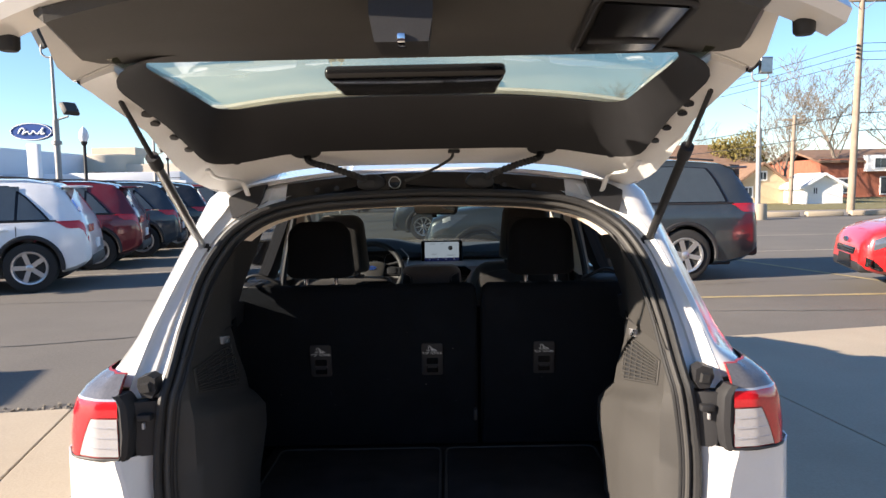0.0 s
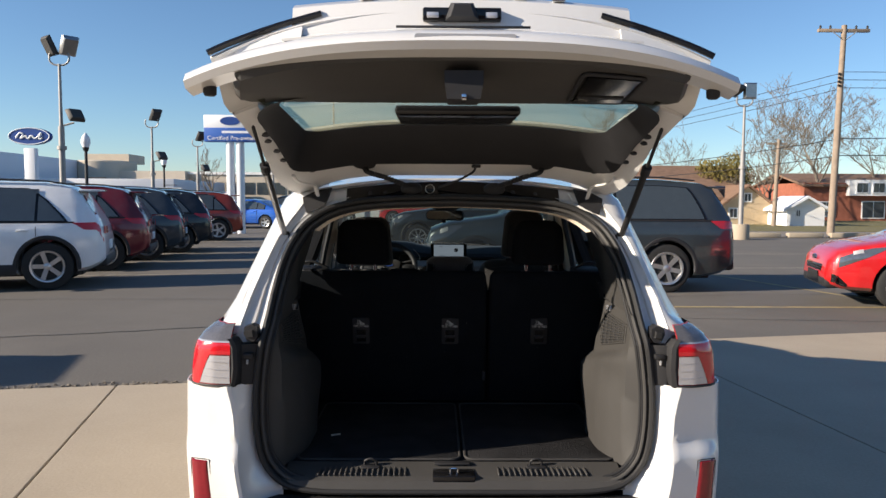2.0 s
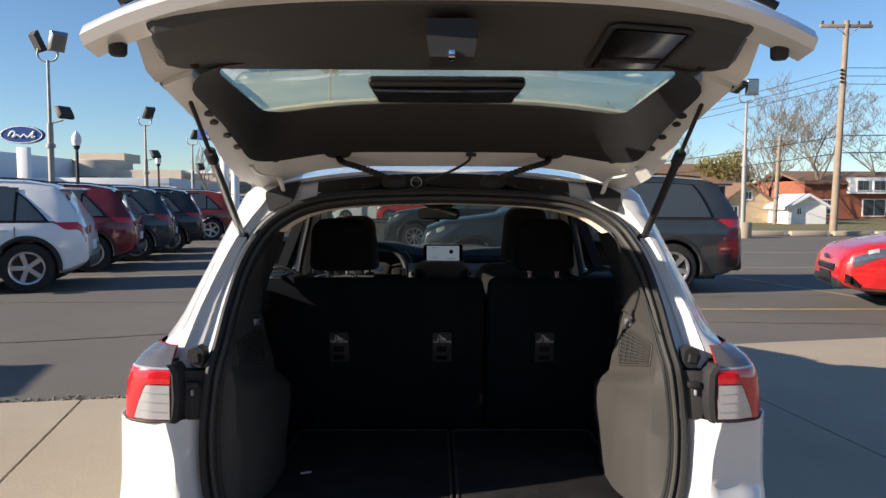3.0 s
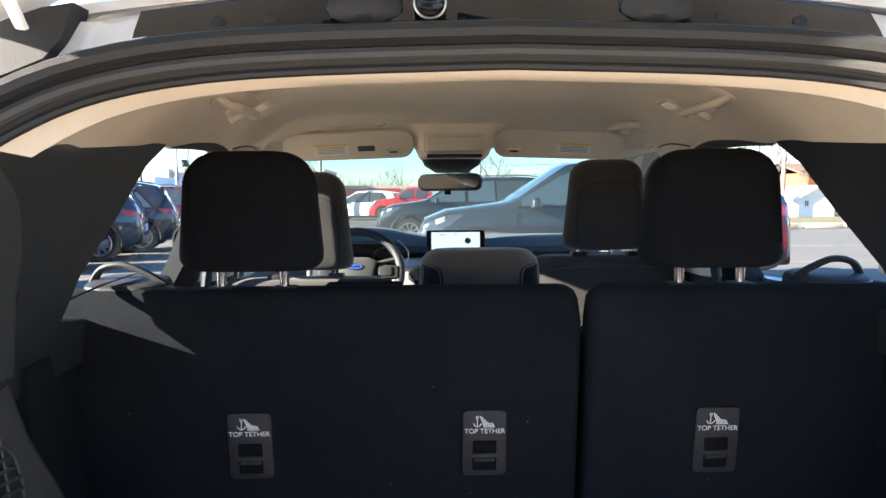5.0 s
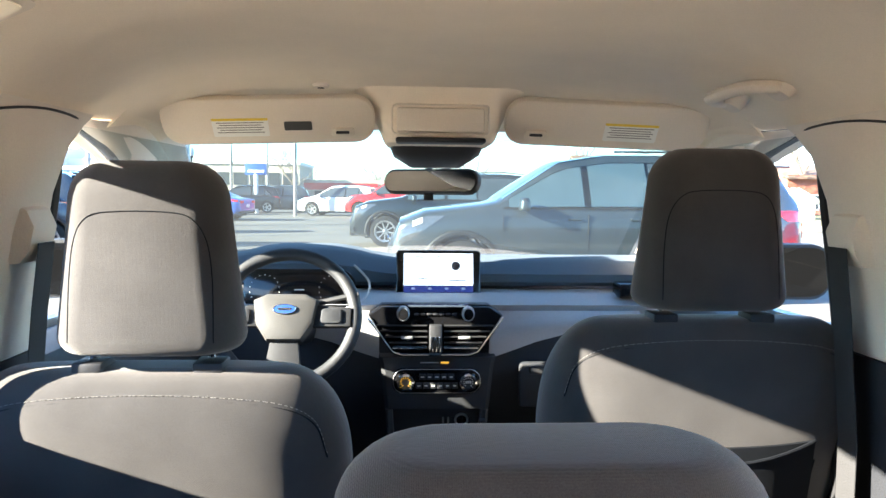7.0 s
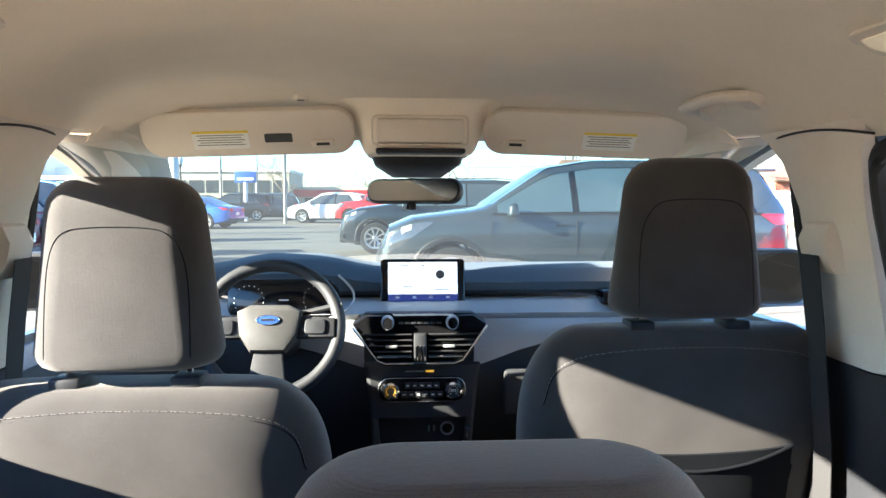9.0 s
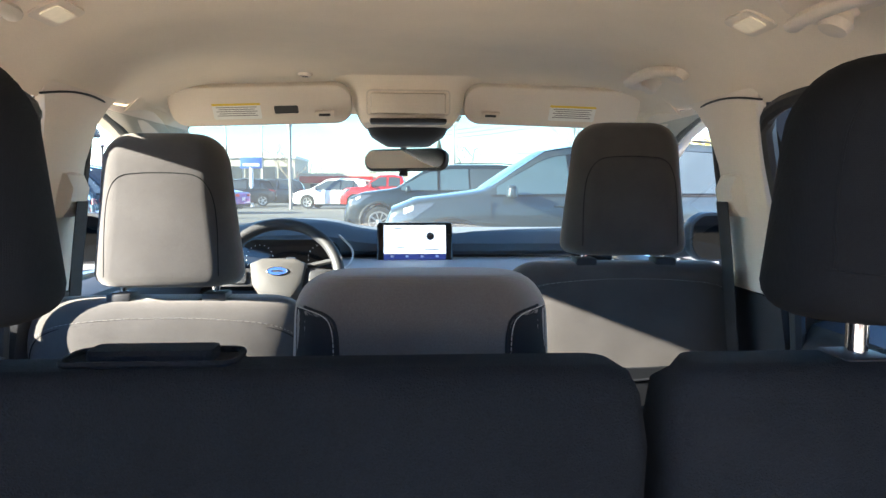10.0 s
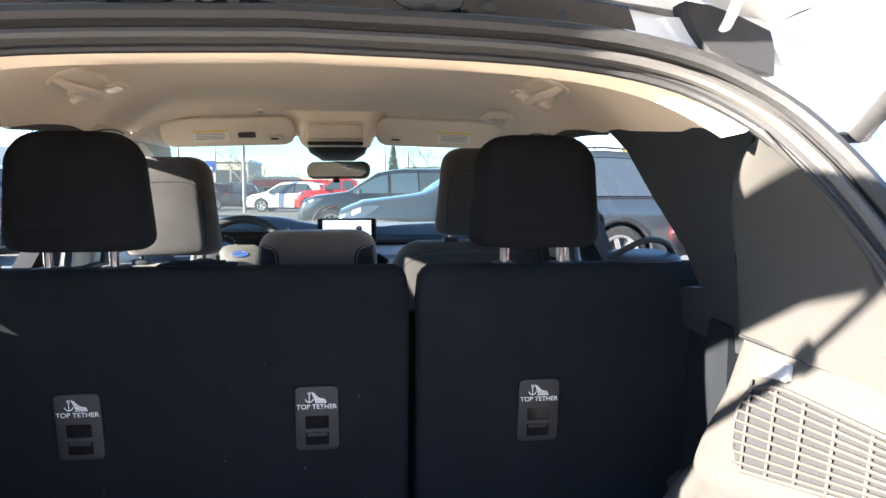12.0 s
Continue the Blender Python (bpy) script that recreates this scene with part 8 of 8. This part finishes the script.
for k, z in enumerate((6.55, 6.9, 7.25)):
    wire(18.1, 29.4, z, 4.0, 66, z - 0.9, 0.5)
    wire(18.1, 29.4, z, 40.0, 26, z + 0.5, 0.3)
for z in (4.3, 3.55):
    wire(18.0, 29.4, z, 6.0, 60, z - 0.3, 0.5, 0.02)
    wire(18.0, 29.4, z, 40.0, 25, z + 1.1, 0.3, 0.02)
sp = thing("utility_pole", "thin distant wooden utility pole", "utility pole", at=(20.2, 40.0, 0))
part("pole", tube([(0, 0, 0), (0.15, 0, 5.2)], [0.14, 0.10], 10), WOODPOLE, sp)
part("crossarm", box(-0.5, 0.6, -0.05, 0.05, 4.9, 5.0), WOODPOLE, sp)

# kerb stones, verge and road
for k in range(9):
    x = 12.7 + 1.75 * k
    y = 26.6 - 0.02 * k
    solo("kerb_stone", box(x, x + 1.45, y, y + 0.32, 0, 0.20, 0.04), CONCRETE, "pale concrete wheel stop along the lot edge", "kerb", "kerb stones", "structure")
verge = plate([(6, 33.5), (60, 30), (80, 36), (8, 41)], 0.03, Matrix.Identity(4))
solo("verge", verge, GRASS, "strip of dry grass along the street", "grass", kind="structure")
solo("street", plate([(9, 27.5), (80, 24), (80, 29.6), (9, 33)], 0.012, Matrix.Identity(4)), shade("street_concrete", (0.20, 0.175, 0.15), 0.85, vary=0.12, scale=0.4, bump=0.2), "pale grey street beyond the kerb", "street", kind="structure")
solo("house_lawn", plate([(8, 41.5), (80, 36.5), (90, 80), (8, 80)], 0.03, Matrix.Identity(4)), GRASS, "dry lawn round the houses", "lawn", kind="structure")
for k in range(3):
    b = solo("bollard", cyl((23.6 + 1.3 * k, 31.5, 0), (23.6 + 1.3 * k, 31.5, 0.85), 0.09), YELLOW, "yellow steel bollard by the street", "bollard", "bollards")
solo("barrier_rail", tube([(24.0, 31.9, 0.55), (29.0, 31.2, 0.62)], 0.05, 6), YELLOW, "yellow barrier rail beside the bollards", "barrier")


# ---- houses ----
def gable_house(name, label, x, y, w, d, eave, ridge, wall, roofmat, yaw=0, along=True, windows=(), door=None):
    h = thing(name, label, "house", at=(0, 0, 0))
    part("wall", box(-w / 2, w / 2, -d / 2, d / 2, 0, eave), wall, h)
    o = 0.3
    if along:   # ridge along x
        prof = [(-d / 2 - o, eave - 0.15), (0, ridge), (d / 2 + o, eave - 0.15)]
        rings = [[Vector((sx * (w / 2 + o), py, pz)) for py, pz in prof] + [Vector((sx * (w / 2 + o), py, pz - 0.15)) for py, pz in reversed(prof)] for sx in (-1, 1)]
    else:
        prof = [(-w / 2 - o, eave - 0.15), (0, ridge), (w / 2 + o, eave - 0.15)]
        rings = [[Vector((px, sy * (d / 2 + o), pz)) for px, pz in prof] + [Vector((px, sy * (d / 2 + o), pz - 0.15)) for px, pz in reversed(prof)] for sy in (-1, 1)]
        part("gable", loft([[Vector((px, sy * d / 2, pz)) for px, pz in ((-w / 2, eave - 0.02), (w / 2, eave - 0.02), (0, ridge - 0.1))] for sy in (-1, 1)]), wall, h)
    part("roof", loft(rings), roofmat, h)
    for wx, wz, ww, wh in windows:
        wi = part("window", box(wx - ww / 2, wx + ww / 2, -d / 2 - 0.05, -d / 2 + 0.05, wz - wh / 2, wz + wh / 2), WHITEWALL, h)
        part("pane", box(wx - ww / 2 + 0.08, wx - 0.03, -d / 2 - 0.065, -d / 2 - 0.045, wz - wh / 2 + 0.08, wz + wh / 2 - 0.08), FARGLASS, wi)
        part("pane", box(wx + 0.03, wx + ww / 2 - 0.08, -d / 2 - 0.065, -d / 2 - 0.045, wz - wh / 2 + 0.08, wz + wh / 2 - 0.08), FARGLASS, wi)
    if door:
        part("door", box(door - 0.5, door + 0.5, -d / 2 - 0.06, -d / 2 + 0.05, 0.1, 2.1), WHITEWALL, h)
    h.matrix_basis = pose(x, y, 0, 0, 0, yaw)
    return h


gable_house("bungalow", "brown-roofed brick bungalow across the street", 16.2, 50, 9.0, 8, 2.4, 4.1, BRICK, ROOFING, windows=((-2, 1.5, 1.4, 1.1), (2, 1.5, 1.4, 1.1)))
gable_house("small_house", "small tan house with a white-trimmed gable", 19.9, 45.5, 3.2, 5, 1.35, 2.6, TANWALL, ROOFING, along=False, windows=((0, 1.75, 0.55, 0.6), (-0.9, 0.75, 0.6, 0.7)))
gable_house("tan_house", "tan bungalow behind bare trees", 16.6, 46.0, 3.5, 4, 1.9, 3.0, TANWALL, ROOFING, windows=((0, 1.1, 1.2, 0.9),))
gable_house("garage_shed", "white wooden garage with a low gable roof", 22.4, 42.0, 2.3, 3, 1.2, 1.85, WHITEWALL, SIGNWHITE, along=False, windows=((-0.5, 0.8, 0.35, 0.5),))
for k, x in enumerate((33.6, 44.0)):
    gable_house("brick_house", "two-storey red brick house with white upper siding", x, 57.5, 9.6, 8, 3.0, 3.9, BRICK, ROOFING, windows=((-3.0, 0.95, 1.5, 1.2), (0.8, 0.9, 1.9, 1.4), (3.4, 0.9, 1.9, 1.4)), yaw=2)
    b = thing("white_bay", "white sided upper storey with paired windows", "house front", at=(x + 1.6, 53.2, 2.0))
    part("wall", box(-2.9, 2.9, -0.2, 0.4, 0, 1.25), WHITEWALL, b)
    for wx in (-1.9, -0.6, 1.1, 2.3):
        wi = part("window", box(wx - 0.5, wx + 0.5, -0.26, -0.18, 0.2, 1.05), SIGNWHITE, b)
        part("pane", box(wx - 0.42, wx - 0.02, -0.275, -0.255, 0.27, 0.98), FARGLASS, wi)
        part("pane", box(wx + 0.02, wx + 0.42, -0.275, -0.255, 0.27, 0.98), FARGLASS, wi)

# ---- buildings on the dealer's side ----
sh = thing("showroom", "long low dealer showroom clad in pale grey panels", "building", at=(-38, 62, 0))
part("wall", box(-16, 6.5, -8, 8, 0, 2.6), WHITEWALL, sh)
part("fascia", box(-16.2, 2.0, -8.3, 8, 2.6, 5.3, 0.05), GREYWALL, sh, "pale grey fascia band")
part("fascia", box(2.0, 16.5, -6, 8, 1.9, 3.1, 0.05), GREYWALL, sh)
part("oval", lathe([(0.02, -8.36), (0.9, -8.36), (0.9, -8.2)], 24, 'Y', m=Matrix.Translation((0.2, 0, 4.0)) @ Matrix.Scale(0.45, 4, (0, 0, 1))), SILVER, sh)
for k in range(10):
    part("window", box(-15 + 2.2 * k, -13.2 + 2.2 * k, -8.08, -7.98, 0.4, 2.4), FARGLASS, sh)
be = thing("stone_building", "beige rounded stone building with flat roofs", "building", at=(-34.5, 72, 0))
part("drum", lathe([(3.1, 0), (3.1, 5.2), (3.0, 5.3)], 32), STONEWALL, be)
part("wall", box(1.5, 9, -2, 8, 0, 4.3), STONEWALL, be)
part("wall", box(9, 24, -1, 9, 0, 4.0), STONEWALL, be)
part("parapet", box(-2.0, 2.5, 0, 4, 5.2, 6.1), STONEWALL, be)
part("cornice", box(8.9, 24.1, -1.15, 9.1, 4.0, 4.25), WHITEWALL, be)
for k in range(9):
    wi = part("window", box(9.6 + 1.6 * k, 10.9 + 1.6 * k, -1.06, -0.98, 2.0, 3.2), FARGLASS, be)
far_w = thing("shop_row", "row of low distant shops with a red fascia", "building", at=(-3, 74, 0))
part("wall", box(-34, 22, 0, 8, 0, 2.6), STONEWALL, far_w)
part("fascia", box(-10, 0, -0.2, 0.2, 1.6, 2.3), paint("bright_red", (0.55, 0.012, 0.015)), far_w, "red shop fascia")
part("fascia", box(-22, -12, -0.2, 0.2, 1.7, 2.2), SIGNWHITE, far_w)
for k in range(14):
    part("window", box(-33 + 3.8 * k, -30.6 + 3.8 * k, -0.08, 0.02, 0.5, 1.5), FARGLASS, far_w)


# ---- trees ----
def bare_tree(x, y, h, seed, spread=0.6, twigs=5, label="bare winter tree with fine grey twigs", thin=1.0):
    rng = random.Random(seed)
    t = thing("bare_tree", label, "tree", at=(x, y, 0), group="bare trees")
    trunk, crown = bmesh.new(), bmesh.new()

    def grow(p, d, length, r, level):
        q = p
        pts, rs = [p.copy()], [r]
        for k in range(3):
            d = (d + Vector((rng.uniform(-1, 1), rng.uniform(-1, 1), rng.uniform(-0.3, 0.7))) * 0.16).normalized()
            q = q + d * length / 3
            pts.append(q.copy())
            rs.append(max(0.013, r * (1 - 0.11 * (k + 1))))
        tube(pts, rs, 6 if level < 2 else 3, trunk if level < 1 else crown)
        if level >= twigs:
            return
        for k in range(rng.choice((2, 3, 3)) if level else 5):
            a = rng.uniform(0, 2 * math.pi)
            side = Vector((math.cos(a), math.sin(a), rng.uniform(-0.1, 0.5)))
            start = pts[rng.choice((1, 2, 3, 3))] if level else pts[-1 - (k % 2)]
            grow(start.copy(), (d * (1 - spread * 0.5) + side * spread).normalized(), length * rng.uniform(0.58, 0.8), max(0.014, rs[-1] * rng.uniform(0.5, 0.72)), level + 1)

    grow(Vector((0, 0, 0)), Vector((0, 0, 1)), h * 0.30, h * 0.022 * thin, 0)
    part("trunk", trunk, BARK, t)
    part("crown", crown, BARK, t, "bare branches and twigs")
    return t


bare_tree(30.6, 54.0, 14.5, 3, 0.66, 6, thin=0.5)
bare_tree(36.0, 56.0, 12.5, 5, 0.66, 6, thin=0.5)
bare_tree(25.3, 51.0, 10.5, 8, 0.6, 6, thin=0.5)
bare_tree(40.5, 55.0, 12.5, 11, 0.62, 5, thin=0.5)
bare_tree(14.9, 60.0, 13.5, 14, 0.55, 5, thin=0.5)
bare_tree(22.6, 46.0, 6.2, 18, 0.7, 5, thin=0.6)
for k in range(6):
    bare_tree(24.0 + 7.5 * k + (2.0 if k % 2 else 0.0), 63.0 + 4.0 * (k % 3), 11.5 + 1.4 * (k % 3), 40 + k, 0.62, 5, thin=0.42)
bare_tree(-17.0, 52.0, 7.0, 21, 0.5, 4)
bare_tree(-10.5, 66.0, 7.0, 23, 0.6, 4)
bare_tree(6.5, 70.0, 8.5, 27, 0.6, 4)
bare_tree(-3.0, 82.0, 7.5, 29, 0.6, 4)
LEAF = shade("olive_leaves", (0.15, 0.12, 0.03), 0.8, vary=0.4, scale=2)
rng = random.Random(7)
ev = thing("leafy_tree", "olive-brown tree still in leaf behind the house", "tree", at=(20.6, 48.5, 0))
part("trunk", tube([(0, 0, 0), (0.1, 0, 3.0)], [0.22, 0.12], 8), BARK, ev)
bm = bmesh.new()
for k in range(5200):
    v = Vector((rng.gauss(0, 1), rng.gauss(0, 1), rng.gauss(0, 0.8)))
    v = v.normalized() * rng.random() ** 0.4
    p = Vector((v.x * 2.1, v.y * 1.8, 3.3 + v.z * 1.6 + 0.3 * math.sin(v.x * 5)))
    sz = rng.uniform(0.05, 0.12)
    m = Matrix.Translation(p) @ Euler((rng.random() * 6, rng.random() * 6, rng.random() * 6)).to_matrix().to_4x4()
    vs = [bm.verts.new(m @ Vector(c)) for c in ((-sz, 0, 0), (0, -sz * 0.6, 0), (sz, 0, 0), (0, sz * 0.6, 0.03))]
    bm.faces.new(vs)
part("crown", bm, LEAF, ev, "olive-brown leaves")
# far treeline: many thin bare crowns in one object
bm = bmesh.new()
rng = random.Random(12)
for k in range(420):
    x = rng.uniform(-140, 140)
    y = rng.uniform(105, 150)
    h = rng.uniform(3.5, 6.5)
    for j in range(16):
        a, r = rng.uniform(0, 6.28), rng.uniform(0.5, 2.4)
        b0 = Vector((x, y, h * rng.uniform(0.1, 0.45)))
        tube([b0, b0 + Vector((r * math.cos(a), r * math.sin(a), h * rng.uniform(0.3, 0.6)))], [0.045, 0.012], 3, bm)
    tube([(x, y, 0), (x, y, h * 0.6)], [0.12, 0.05], 4, bm)
solo("far_trees", bm, BARK, "hazy line of distant bare trees", "trees", kind="stuff", smooth=False)
fir = thing("conifer", "small dark conifer beyond the parked cars", "tree", at=(3.2, 62, 0))
part("trunk", cyl((0, 0, 0), (0, 0, 5.0), 0.14, 0.03, 8), BARK, fir)
bm = bmesh.new()
for k in range(700):
    z = rng.uniform(0.6, 5.6)
    r = (5.8 - z) * 0.26 * rng.uniform(0.5, 1)
    a = rng.uniform(0, 6.28)
    tube([(0.3 * r * math.cos(a), 0.3 * r * math.sin(a), z), (r * math.cos(a), r * math.sin(a), z - 0.15)], [0.06, 0.02], 3, bm)
part("crown", bm, shade("fir_green", (0.03, 0.055, 0.03), 0.9, vary=0.3), fir)

# ---- the building behind, which closes the place ----
hall = thing("service_building", "long plain brick building behind the apron", "building", at=(4.0, -18.0, 0))
part("wall", box(-34, 30, -6, 0, 0, 4.4, 0.02), BRICK, hall)
part("parapet", box(-34.2, 30.2, -6.2, 0.2, 4.4, 4.7, 0.02), STONEWALL, hall)
for k in range(9):
    win = part("window", box(-30 + 6.5 * k, -26.6 + 6.5 * k, -0.02, 0.04, 1.0, 3.4, 0.01), FARGLASS, hall)
    part("sill", box(-30.1 + 6.5 * k, -26.5 + 6.5 * k, 0.0, 0.12, 0.88, 1.0, 0.01), STONEWALL, win)
